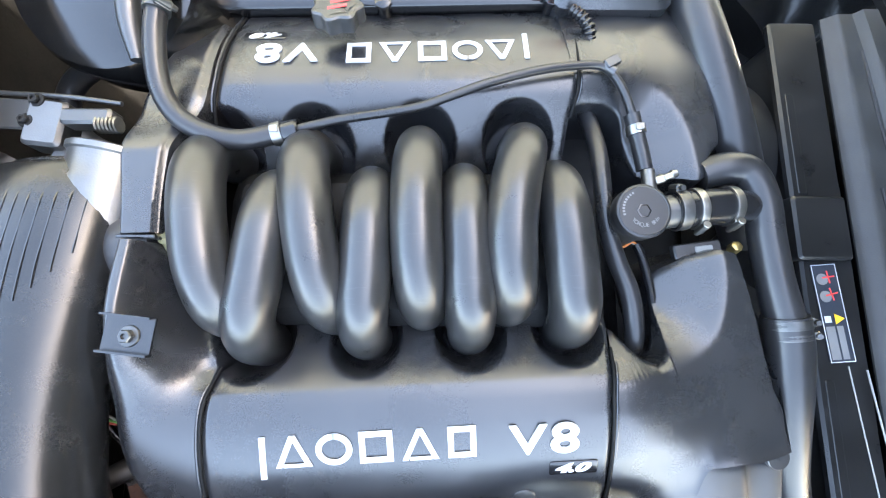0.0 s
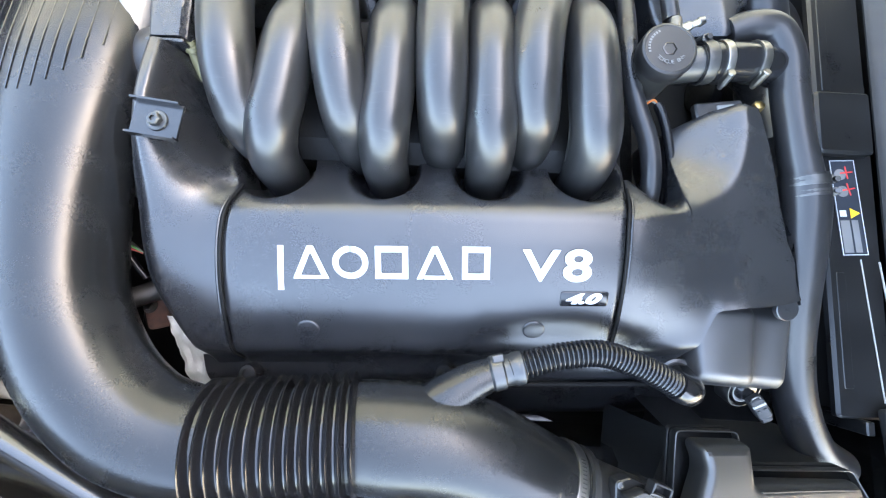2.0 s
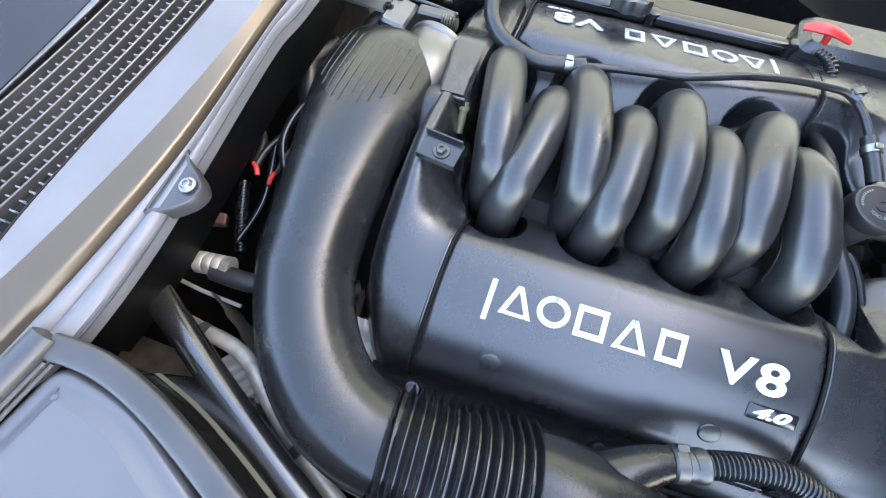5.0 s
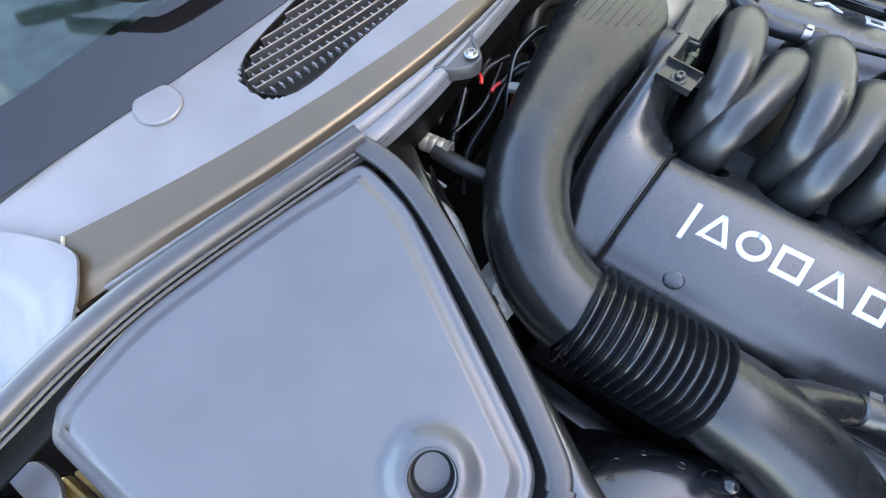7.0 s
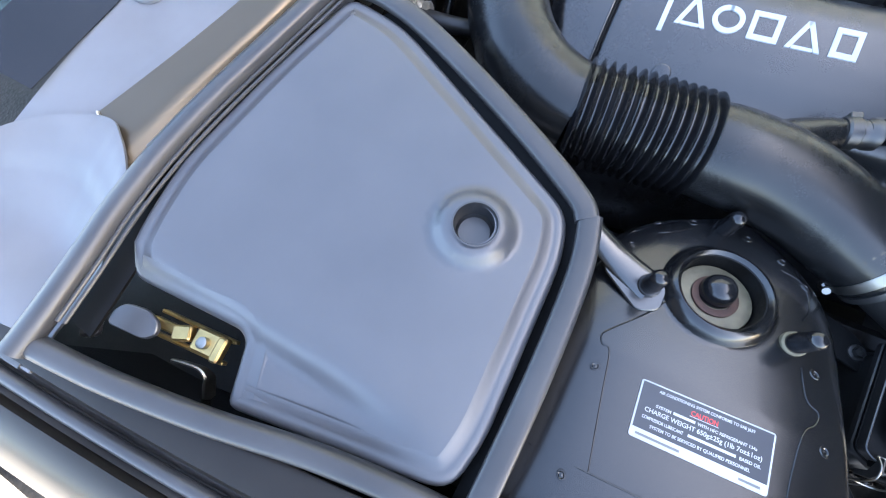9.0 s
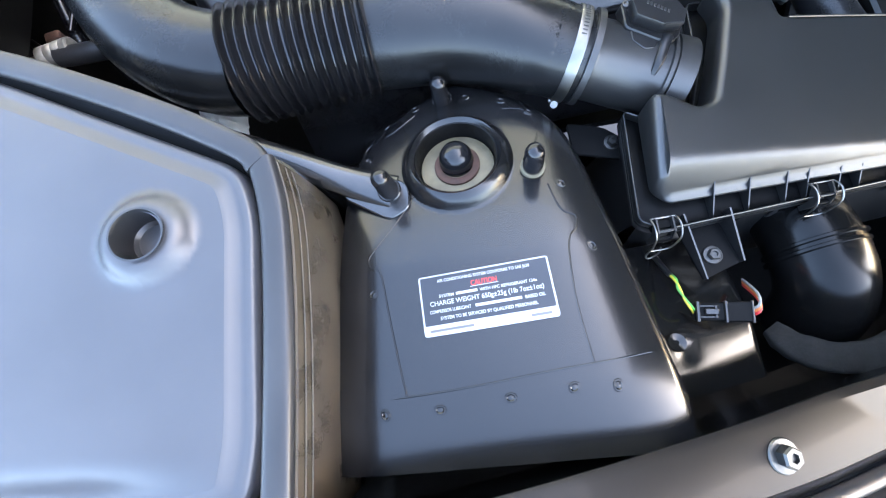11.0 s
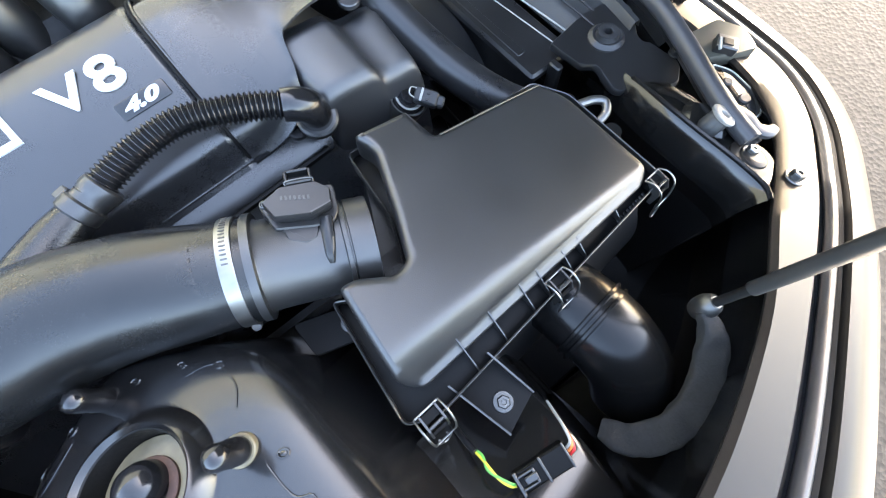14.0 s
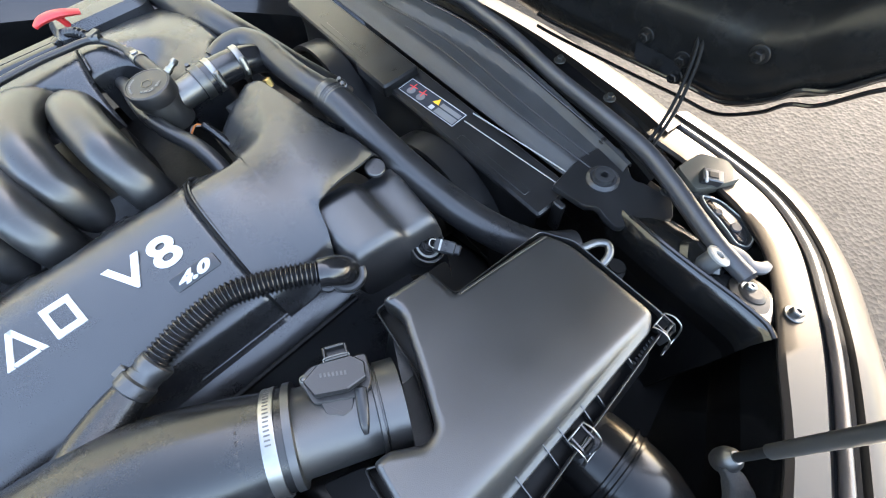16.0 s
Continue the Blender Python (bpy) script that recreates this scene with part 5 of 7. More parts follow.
bm = block((.322, .098, .7885), (.022, .010, .003), .001, pose(0, 0, 0, 0, 0, 8))
part("clip_plate", bm, CLEAR, jb)
bm = lathe([(.007, 0), (.007, .012), (.005, .013)], (.358, .098, .785), (0, .3, 1), 6)
part("stud", bm, GOLD, jb)


# ---- fan shroud, radiator panel, front ----
fs = thing("fan_shroud", "black radiator fan shroud with warning sticker", "fan shroud", (.57, .1, .45))
bm = block((.608, .12, .636), (.083, .82, .016), .004)
part("shroud_top", bm, SHROUD, fs)
bm = field(lin(0, 1, 60), lin(0, 1, 14), lambda a, b: V((.578 - .075 * b ** 1.2 * math.sin(math.pi * a) ** .3, -.28 + .78 * a, .636 - .20 * b)), .003)
part("shroud_face", bm, SHROUD, fs)
for cy in (-.08, .32):
    bm = lathe([(.185, -.02), (.185, .03), (.178, .032), (.172, .026), (.172, -.02)], (.525, cy, .45), (-1, 0, .12), 56)
    ring = part("fan_ring", bm, SHROUD, fs)
    for k in range(8):
        a = 2 * math.pi * k / 8 + .2
        bm = field(lin(.04, .165, 8), lin(-.035, .035, 5), lambda r, w: V((.53 + w * .4, cy + r * math.cos(a) - w * math.sin(a) * (1 + r * 3), .45 + r * math.sin(a) + w * math.cos(a) * (1 + r * 3))), .002, drop=(1, 0, 0))
        part("fan_blade", bm, SOOTSHADE, fs)
    bm = lathe([(.045, -.01), (.045, .03), (.04, .034), (0, .035)], (.53, cy, .45), (-1, 0, .12), 32)
    part("fan_hub", bm, SOOTSHADE, fs)
for y0, y1 in ((-.255, -.07), (.21, .40)):
    bm = block((.585, (y0 + y1) / 2, .620), (.018, abs(y1 - y0) - .01, .05), .003)
    part("shroud_rib", bm, SHROUD, fs)
bm = block((.595, .157, .646), (.086, .102, .030), .004)
part("connector_box", bm, SHROUD, fs, "raised black box")
bm = block((.648, -.03, .640), (.002, .52, .004), .0006)
part("shroud_lip", bm, SHROUD, fs, "thin edge line")
stk = thing("warning_sticker", "black sticker with red crosses and amber triangle", "sticker", (.61, .03, .645))
SM = Matrix.Translation((.6035, .025, .6450)) @ pose(0, 0, 0, 0, 0, -85.8)
bm = prism(rounded([(-.076, -.020), (.076, -.020), (.076, .020), (-.076, .020)], .003), [(0, 0), (0, .0010)], m=SM)
base = part("sticker_film", bm, LABELBLACK, stk)
for x, y, w, h in ((-.0, .0187, .150, .0012), (0, -.0187, .150, .0012), (-.0745, 0, .0012, .037), (.0745, 0, .0012, .037), (.046, .006, .050, .010), (.046, -.009, .050, .014), (.010, -.010, .010, .010)):
    bm = block(SM @ V((x, y, .0013)), (w, h, .0005), .0001, SM.to_3x3().to_4x4())
    part("print_bar", bm, WHITE if w > .1 or h > .03 or w < .02 else GREYINK, base)
for x, y, r in ((-.055, .004, 40), (-.028, .004, 45)):
    for a in (0, 90):
        bm = block(SM @ V((x, y, .0019)), (.020, .0022, .0005), .0001, SM.to_3x3().to_4x4() @ pose(0, 0, 0, 0, 0, a + r - 45 + 10))
        part("red_cross", bm, REDINK, base)
    bm = lathe([(.007, 0), (.009, 0), (.009, .0004), (.007, .0004)], SM @ V((x + .003, y - .010, .0015)), (0, 0, 1), 18)
    part("print_ring", bm, GREYINK, base)
bm = prism([(-.008, -.007), (.008, -.007), (0, .008)], [(0, .0012), (0, .0018)], m=SM @ pose(.010, .008, 0))
part("amber_triangle", bm, AMBER, base)

rp = thing("radiator_cover", "black plastic panel over the radiator", "radiator panel", (.72, .1, .60))
def rp_x1(y):
    return ev([(-.33, .735), (-.27, .748), (-.12, .775), (0, .790), (.10, .796), (.20, .790), (.32, .775), (.47, .748), (.53, .735)], y)


bm = field(lin(0, 1, 24), lin(-.33, .53, 70), lambda s, y: V((.652 + (rp_x1(y) - .652) * s, y, .650 + .014 * step(0, .25, s) + .012 * step(.62, .72, s + .12 * math.sin((y - .1) * 5)) - .014 * step(.93, 1, s))), .003)
part("panel", bm, RADPANEL, rp, "grey-black fibre panel")
bm = sweep([(.657, -.265, .653), (.648, -.18, .654), (.634, -.06, .655)], .0013, 8, 8)
part("panel_edge", bm, CLEAR, rp, "thin pale line along the panel edge")
bm = sweep([(.616, -.056, .6455), (.634, -.265, .6455)], .0011, 8, 6)
part("panel_edge", bm, CLEAR, rp, "thin pale line along the panel edge")
for s, y0, y1, m in ((.30, -.29, .22, SHROUD), (.50, -.27, .46, SHROUD), (.86, -.25, .46, BELLOWS)):
    bm = sweep([(.652 + (rp_x1(y) - .652) * s + .004 * math.sin(y * 14), y, .664 + .012 * step(.62, .72, s + .12 * math.sin((y - .1) * 5))) for y in lin(y0, y1, 14)], .0022, 8, 3)
    part("panel_rib", bm, m, rp)
# corner plate with the rubber bush
bm = prism(rounded([(.612, -.272), (.690, -.262), (.742, -.272), (.752, -.300), (.712, -.350), (.735, -.412), (.705, -.436), (.665, -.405), (.628, -.392), (.618, -.345)], [.006, .02, .012, .012, .015, .010, .012, .012, .010, .02]), [(0, .655), (0, .662), (.002, .665)], zf=lambda x, y: .016 * math.exp(-((y + .372 + .3 * (x - .69)) / .014) ** 2) - .010 * step(-.34, -.43, y))
part("corner_plate", bm, SHROUD, rp)
bm = lathe([(.026, 0), (.026, .004), (.021, .009), (.017, .008), (.015, .014), (.010, .015), (.006, .014), (.006, .002)], (.678, -.318, .664), (0, 0, 1), 32)
part("rubber_bush", bm, RUBBER, rp)
bolt(rp, (.728, -.400, .668), .006, (0, 0, 1), SOOTSHADE)
bolt(rp, (.735, -.27, .672), .005, (0, 0, 1), SOOTSHADE)
bm = block((.602, -.30, .62), (.012, .02, .07), .002)
part("panel_clip", bm, SHROUD, rp)
sl = thing("front_seal", "long black rubber seal along the bay's front", "rubber seal", (.78, .1, .62))
SLP = [(.745, .60, .675), (.790, .42, .680), (.822, .22, .682), (.818, .10, .682), (.806, 0, .684), (.780, -.12, .688), (.765, -.24, .690), (.752, -.33, .690), (.728, -.40, .690), (.702, -.46, .690), (.682, -.510, .690), (.672, -.555, .688)]
bm = sweep(SLP, .0125, 16, 8)
part("seal", bm, SEAL, sl)
bm = sweep([(x + .008, y - .006, z - .016) for x, y, z in SLP], (.012, .010), 10, 6, up=(0, 0, 1), power=4)
part("seal_carrier", bm, SHROUD, sl)
bm = block((.664, -.50, .660), (.05, .06, .05), .008, pose(0, 0, 0, 0, 0, 30))
part("seal_end_block", bm, PAINTBLACK, sl)
BSA = V((.45, -.15, .88)).normalized()
BSP = V((.662, -.512, .702))
bm = lathe([(.0125, -.026), (.0140, -.022), (.0135, -.006), (.0120, -.003)], BSP, BSA, 28)
stop = part("bump_stop", bm, RADPANEL, sl, "grey rubber bump stop")
bm = lathe([(.0120, -.004), (.0165, -.002), (.0170, .001), (.0150, .0025), (.0065, .0025), (.0055, .001), (.0052, -.003)], BSP, BSA, 30)
part("stop_face", bm, BUMP, stop, "pale beige stop face")
bm = sweep([(.682, -.512, .694), (.690, -.530, .690), (.690, -.548, .687), (.700, -.560, .685), (.712, -.562, .684)], [(.010, .007), (.010, .007), (.009, .006), (.009, .005), (.006, .004)], 14, 5, up=(0, 0, 1), power=3)
part("seal_tail", bm, SEAL, sl)
fpanel = thing("slam_panel", "black front crossmember with bonnet hinges", "crossmember", (.86, .1, .50))
bm = ribbon([[(x + a, y, z + b) for y, x, z in ((-.36, .80, .60), (-.2, .835, .61), (.1, .865, .615), (.4, .835, .61), (.56, .80, .60))] for a, b in ((-.04, .0), (-.03, .02), (.0, .022), (.01, .0), (.03, -.01), (.06, -.012))], thick=.003)
part("crossmember", bm, PAINTBLACK, fpanel)
for x, y, z in ((.893, .116, .612), (.898, -.039, .612), (.888, -.18, .608)):
    bolt(fpanel, (x, y, z), .008, (0, 0, 1), ZINC)
bm = block((.80, .1, .50), (.03, 1.0, .16), .01)
part("radiator_core", bm, SOOTSHADE, fpanel)
hl = thing("headlamp_housing", "dark headlamp housing behind the wing edge", "headlamp", (.80, -.47, .55))
lamp_z = lambda x, y: -.15 * (x - .78)
LENS = [(.811, -.428), (.829, -.458), (.820, -.513), (.796, -.538), (.770, -.540), (.760, -.522), (.780, -.484), (.794, -.446)]
bm = prism(rounded([(.735, -.560), (.800, -.560), (.850, -.50), (.832, -.42), (.785, -.405), (.755, -.46)], .02), [(0, .56), (0, .606), (.004, .610)], zf=lamp_z)
part("housing", bm, LAMP, hl)
bm = prism(rounded(LENS, .012), [(0, .605), (0, .617), (.002, .6195), (.005, .6195), (.0065, .6165), (.010, .6160), (.0115, .619), (.015, .620)], zf=lamp_z)
cov = part("housing_cover", bm, RADPANEL, hl, "grey ribbed rear cover")
LN2 = [tuple(q) for q in inset(rounded(LENS, .012), .0035)]
bm = sweep([(x, y, .6202 + lamp_z(x, y)) for x, y in LN2], .0011, 8, 1, closed=True)
part("cover_rib", bm, CLEAR, cov, "thin pale moulding line")
for x, y, r in ((.797, -.470, .007), (.790, -.505, .009)):
    bm = lathe([(r, 0), (r, .004), (r - .002, .006), (0, .006)], (x, y, .619 + lamp_z(x, y)), (0, 0, 1), 18)
    part("cover_boss", bm, RADPANEL, cov)
bm = prism(rounded([(.836, -.369), (.893, -.378), (.912, -.42), (.893, -.458), (.862, -.446), (.816, -.420)], .008), [(0, .59), (0, .608), (.002, .611)])
part("lamp_pocket", bm, mat("olive_grey_bracket_plastic", (.040, .039, .030), .5, stain=.25), hl, "olive grey lamp bracket")
bm = block((.853, -.423, .616), (.034, .026, .016), .002, pose(0, 0, 0, 0, 5, -55))
clipb = part("lamp_clip", bm, BOX, hl)
bm = block((.852, -.424, .6245), (.016, .012, .002), .0005, pose(0, 0, 0, 0, 5, -55))
part("clip_window", bm, SOOTSHADE, clipb)
bm = block((.840, -.418, .6245), (.004, .024, .004), .0008, pose(0, 0, 0, 0, 5, -55))
part("clip_edge", bm, CLEAR, clipb)
ac = thing("coolant_pipe", "bent bright metal pipe behind the filter box", "metal pipe", (.55, -.36, .66))
bm = sweep([(.500, -.372, .690), (.522, -.380, .698), (.543, -.387, .700), (.562, -.394, .700), (.571, -.405, .699), (.562, -.416, .697), (.545, -.419, .692), (.525, -.420, .680)], .0056, 14, 8)
part("pipe", bm, ALU, ac)
bm = lathe([(.016, -.02), (.016, .004), (.012, .008), (.012, .014)], (.575, -.430, .648), (.2, 0, 1), 18)
part("pipe_fitting", bm, SOOTSHADE, ac)

# ---- raised bonnet, hinged at the nose ----
bon = thing("bonnet", "raised front-hinged bonnet with black inner panel", "bonnet", (1.05, .1, .55))
SETBACK = [(-.80, .62), (-.70, .44), (-.60, .31), (-.505, .215), (-.463, .155), (-.430, .134), (-.408, .100), (-.349, .050), (-.28, .040), (-.10, .020), (.10, .006), (.30, .020), (.48, .040), (.549, .050), (.608, .100), (.630, .134), (.663, .155), (.705, .215), (.80, .31), (.90, .44), (1.0, .62)]
LEANING = .12


def bonnet(y, d, off=0.0):
    """y across the car, d the height over the nose line: the panel stands on its front edge and stands almost upright."""
    return V((.985 + off - .02 * ((y - .1) / .9) ** 2 - LEANING * d, y, .575 + d))


def edge(s, k, inner=0.0, top=1.56):
    """s from -1 to 1 across, k from 0 at the front edge to 1 at the rear edge."""
    y = .1 + s * (.88 - inner)
    d0 = ev(SETBACK, y) + inner
    return y, d0 + (top - inner - d0) * k


bm = field(lin(-1, 1, 70), lin(0, 1, 24), lambda s, k: bonnet(*edge(s, k), .030), .003, drop=(1, 0, 0))
part("outer_skin", bm, PAINT, bon)
bm = field(lin(-1, 1, 90), [0, .012, .02, .05, .08, .09, .10] + lin(.12, 1, 24), lambda s, k: bonnet(*edge(s, k, .006), .024 - .022 * step(.0, .02, k) * step(1, .985, abs(s)) + .024 * step(.085, .12, k) * step(.90, .84, abs(s)) - .010 * math.exp(-((k - .055) / .02) ** 2)), .003, drop=(1, 0, 0))
part("inner_panel", bm, BONNETIN, bon)
bm = field(lin(-.78, .78, 30), lin(.16, .95, 20), lambda s, k: bonnet(*edge(s, k), .012), .004, drop=(1, 0, 0))
part("bonnet_lining", bm, mat("grey_felt_lining", (.030, .030, .030), .9, grain=.5, grain_scale=500, stain=.2, spec=.1), bon, "dark grey felt lining")
for y, z in ((-.170, .700), (-.250, .693), (-.249, .655), (-.355, .765)):
    bolt(bon, bonnet(y, z - .575, -.006), .010, (-1, 0, -.05), SOOTSHADE, "hinge_bolt")
bm = prism(rounded([(-.05, -.03), (.05, -.035), (.06, .02), (-.02, .045)], .01), [(0, 0), (0, .004)], m=Matrix.Translation(bonnet(-.212, .107, -.006)) @ pose(0, 0, 0, 90, 0, 90))
part("hinge_plate", bm, PAINTBLACK, bon)
for dy in (0, .009):
    bm = sweep([(.822, -.318 + dy, .625), (.890, -.304 + dy, .660), (.945, -.282 + dy, .700), (.968, -.262 + dy, .738)], (.003, .007), 10, 6, up=(0, 0, 1), power=4)
    part("hinge_arm", bm, WIPER, bon)


for d, r, nm in ((.004, .0035, "edge_fold"), (.034, .0045, "edge_ridge")):
    bm = sweep([bonnet(y, ev(SETBACK, y) + d, -.003) for y in lin(-.74, .10, 60)], r, 8, 2)
    part(nm, bm, PAINTBLACK, bon)


# ---- side lid, seals, cowl, screen ----
zl = lambda x, y: .8775 - .13 * x
LP = rounded([(-.512, -.342), (-.440, -.353), (-.196, -.480), (-.184, -.525), (-.183, -.70), (-.193, -.748), (-.256, -.760), (-.402, -.780), (-.420, -.716), (-.552, -.720), (-.562, -.67), (-.567, -.60), (-.541, -.455)], [.018, .03, .02, .02, .02, .02, .02, .010, .014, .012, .02, .03, .04], 5)
lid = thing("side_cover", "satin grey-black plastic cover with round finger cup", "plastic cover", (-.38, -.55, .85))
CUP = V((-.269, -.536))


def lid_h(x, y):
    d = math.hypot(x - CUP.x, y - CUP.y)
    z = zl(x, y) + .012 * step(.042, .027, d)
    # long pressed fold from the latch opening
    t = (x + .42) / .20
    if t < 1.15 and y < -.69:
        w = -.699 - .010 * t - y
        z -= .016 * step(-.004, .028, w) * step(1.12, .45, t)
    return z


bm = bmesh.new()
shoulder = lambda x, y: 1 - .85 * step(-.66, -.712, y) * step(-.26, -.38, x)
rings = [[V((x, y, lid_h(x, y) + (h * shoulder(x, y) if h > 0 else h))) for x, y in inset(LP, d)] for d, h in ((0, -.045), (0, -.006), (.0015, -.002), (.005, .0), (.010, -.001), (.014, -.001), (.020, .0025), (.024, .0035))]
bridge(bm, rings, caps=False)
part("cover_rim", bm, LID, lid, angle=60)
INP = [tuple(p) for p in inset(LP, .0235)]


def inside(x, y, poly):
    c = False
    for i in range(len(poly)):
        (x0, y0), (x1, y1) = poly[i - 1], poly[i]
        if (y0 > y) != (y1 > y) and x < (x1 - x0) * (y - y0) / (y1 - y0) + x0:
            c = not c
    return c


# the flat middle, filled from the rim inwards
bm = filled(INP, lambda x, y: lid_h(x, y) + .0035 * shoulder(x, y), .008, [(CUP.x + .0195 * math.cos(a), CUP.y + .0195 * math.sin(a)) for a in lin(0, 2 * math.pi, 41)[:-1]])
part("cover_panel", bm, LID, lid, angle=80)
# cup in blacker plastic than the panel: the shade of its depth
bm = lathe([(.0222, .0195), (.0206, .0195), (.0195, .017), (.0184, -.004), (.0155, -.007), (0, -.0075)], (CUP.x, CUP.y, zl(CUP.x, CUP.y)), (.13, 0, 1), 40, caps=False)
part("finger_cup", bm, COVER, lid, "cup darkened to shade its depth")

seal = thing("bay_seal", "black rubber seal round the side cover", "rubber seal", (-.38, -.55, .86))
SA = [(-.579, -.818), (-.578, -.78), (-.5795, -.72), (-.582, -.66), (-.578, -.59), (-.567, -.52), (-.549, -.435), (-.530, -.345), (-.526, -.325)]
bm = sweep([(x - .002, y, zl(x, y) + .007) for x, y in SA], (.0125, .011), 18, 8, up=(0, 0, 1), power=2.6)
part("rear_seal", bm, SEAL, seal)
for d, h in ((.0125, .0035), (.0158, -.001)):
    bm = sweep([(x + d - .001, y, zl(x, y) + h) for x, y in SA[1:-1]], .0021, 8, 8)
    part("seal_lip", bm, SEAL, seal)
SB = [(-.522, -.332), (-.470, -.333), (-.40, -.355), (-.28, -.413), (-.196, -.462), (-.178, -.482)]
bm = sweep([(x, y, zl(x, y) + .004) for x, y in SB], (.0115, .0065), 18, 8, up=(0, 0, 1), power=3.5)
part("inner_seal", bm, SEAL, seal)
SCC = [(-.176, -.478), (-.166, -.53), (-.164, -.62), (-.167, -.72), (-.170, -.775)]
bm = sweep([(x, y, zl(x, y) + .004) for x, y in SCC], (.0115, .0065), 18, 8, up=(0, 0, 1), power=3.5)
part("front_seal_strip", bm, SEAL, seal)
SD = [(-.585, -.808), (-.50, -.803), (-.40, -.790), (-.30, -.772), (-.20, -.762), (-.165, -.765)]
bm = sweep([(x, y, zl(x, y) + .002) for x, y in SD], (.011, .010), 16, 8, up=(0, 0, 1), power=2.5)
part("outer_seal", bm, SEAL, seal)
# dark sheets that fill the gaps beside the lid with painted shade
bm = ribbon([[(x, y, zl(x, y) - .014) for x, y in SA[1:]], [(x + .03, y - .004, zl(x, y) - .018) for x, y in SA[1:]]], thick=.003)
part("gap_shade", bm, RECESS, seal)
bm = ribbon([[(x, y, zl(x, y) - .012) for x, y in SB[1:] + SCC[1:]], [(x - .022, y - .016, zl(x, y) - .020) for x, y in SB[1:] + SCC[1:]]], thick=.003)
part("gap_shade", bm, RECESS, seal)
# box wall that carries the seal
bx = thing("side_box", "black box wall under the side cover", "box wall", (-.38, -.55, .5))
bm = ribbon([[(x + a, y + b, zl(x, y) - d) for x, y in SB[1:]] for a, b, d in ((0, 0, .004), (.006, .003, .014), (.009, .004, .040), (.013, .006, .043), (.018, .008, .12), (.04, .02, .42))], thick=.003)
part("box_wall", bm, PAINTBLACK, bx)
bm = ribbon([[(x + a, y, zl(x, y) - d) for x, y in [(-.192, -.464), (-.180, -.476)] + SCC] for a, d in ((0, .004), (.009, .008), (.0105, .020), (.0125, .040), (.014, .075), (.012, .13))], thick=.003)
flap = part("box_front_wall", bm, DUSTY, bx, "dusty brown rubber flap below the seal")
for a, d in ((.0112, .016), (.0120, .026)):
    bm = sweep([(x + a, y, zl(x, y) - d) for x, y in SCC], .0009, 8, 6)
    part("flap_bead", bm, DUSTY, flap)
bm = prism([(-.70, -.345), (-.47, -.350), (-.205, -.480), (-.17, -.80), (-.30, -.86), (-.90, -.88), (-.90, -.45)], [(0, .79), (0, .81)])
part("box_floor", bm, SOOTSHADE, bx)
bm = ribbon([[(x, y, zl(x, y) - d) for x, y in SD] for d in (.004, .06, .2)], thick=.003)
part("box_wall", bm, PAINTBLACK, bx)

# bonnet latch in the corner opening
lt = thing("bonnet_latch", "gold plated bonnet latch with dark grey lever", "latch", (-.50, -.76, .85))
bm = prism(rounded([(-.569, -.775), (-.520, -.770), (-.511, -.760), (-.516, -.750), (-.535, -.744), (-.562, -.749), (-.571, -.760)], .010), [(0, .904), (0, .908), (.001, .909)])
part("lever_pad", bm, LID, lt)
for x, y, z, sx, sy, r in ((-.515, -.752, .888, .050, .010, 4), (-.468, -.747, .886, .034, .024, 4), (-.490, -.738, .884, .09, .004, 4), (-.488, -.761, .884, .085, .004, 4), (-.497, -.750, .892, .020, .016, 24), (-.450, -.746, .893, .010, .026, 4)):
    bm = block((x, y, z), (sx, sy, .012), .002, pose(0, 0, 0, 0, 6, r))
    part("latch_plate", bm, GOLD, lt)
bm = lathe([(.006, 0), (.006, .008), (.004, .009)], (-.470, -.748, .890), (0, 0, 1), 16)
part("rivet", bm, STEEL, lt)
bm = sweep([(-.492, -.777, .886), (-.464, -.771, .887), (-.452, -.774, .884), (-.450, -.785, .876), (-.450, -.797, .866)], (.002, .008), 8, 6, up=(0, 0, 1), power=4)
part("latch_tongue", bm, STEEL, lt)
bm = block((-.592, -.785, .900), (.022, .028, .010), .003, pose(0, 0, 0, 0, 0, 30))
part("latch_foot", bm, LID, lt)

# cowl below the screen
cowl = thing("cowl_panel", "grey-black plastic cowl with air intake grille", "cowl", (-.65, .1, .90))
x0 = lambda y: -.545 - .29 * (y - .1) ** 2
CZ = [(-.45, 1.040), (-.30, 1.008), (-.20, .988), (-.12, .979), (-.05, .970), (-.012, .965), (0, .962)]
xw = lambda y: -.703 - .13 * (y - .1) ** 2
GY0, GY1 = -.356, .40
G_MID = [(-.36, -.051), (-.30, -.066), (-.22, -.085), (-.10, -.094), (.40, -.094)]
G_HALF = [(-.356, .0), (-.3545, .012), (-.350, .021), (-.338, .032), (-.31, .042), (-.25, .047), (-.2, .049), (.40, .049)]


def in_grille(o, y, pad=0.0):
    return GY0 + pad < y < GY1 and abs(o - ev(G_MID, y)) < ev(G_HALF, y) - pad


# crease where the cowl folds over to the wing corner
CREASE = [(-1.0, -.84), (-.88, -.77), (-.795, -.686), (-.738, -.627), (-.664, -.594), (-.62, -.602)]


def cowl_f(s, y):
    x = xw(y) + (x0(y) - xw(y)) * s
    if y < ev(CREASE, x) - .004:
        return None
    if in_grille(x - x0(y), y):
        return None
    return V((x, y, ev(CZ, x - x0(y)) - .20 * max(0, abs(y - .1) - .60) ** 1.5))


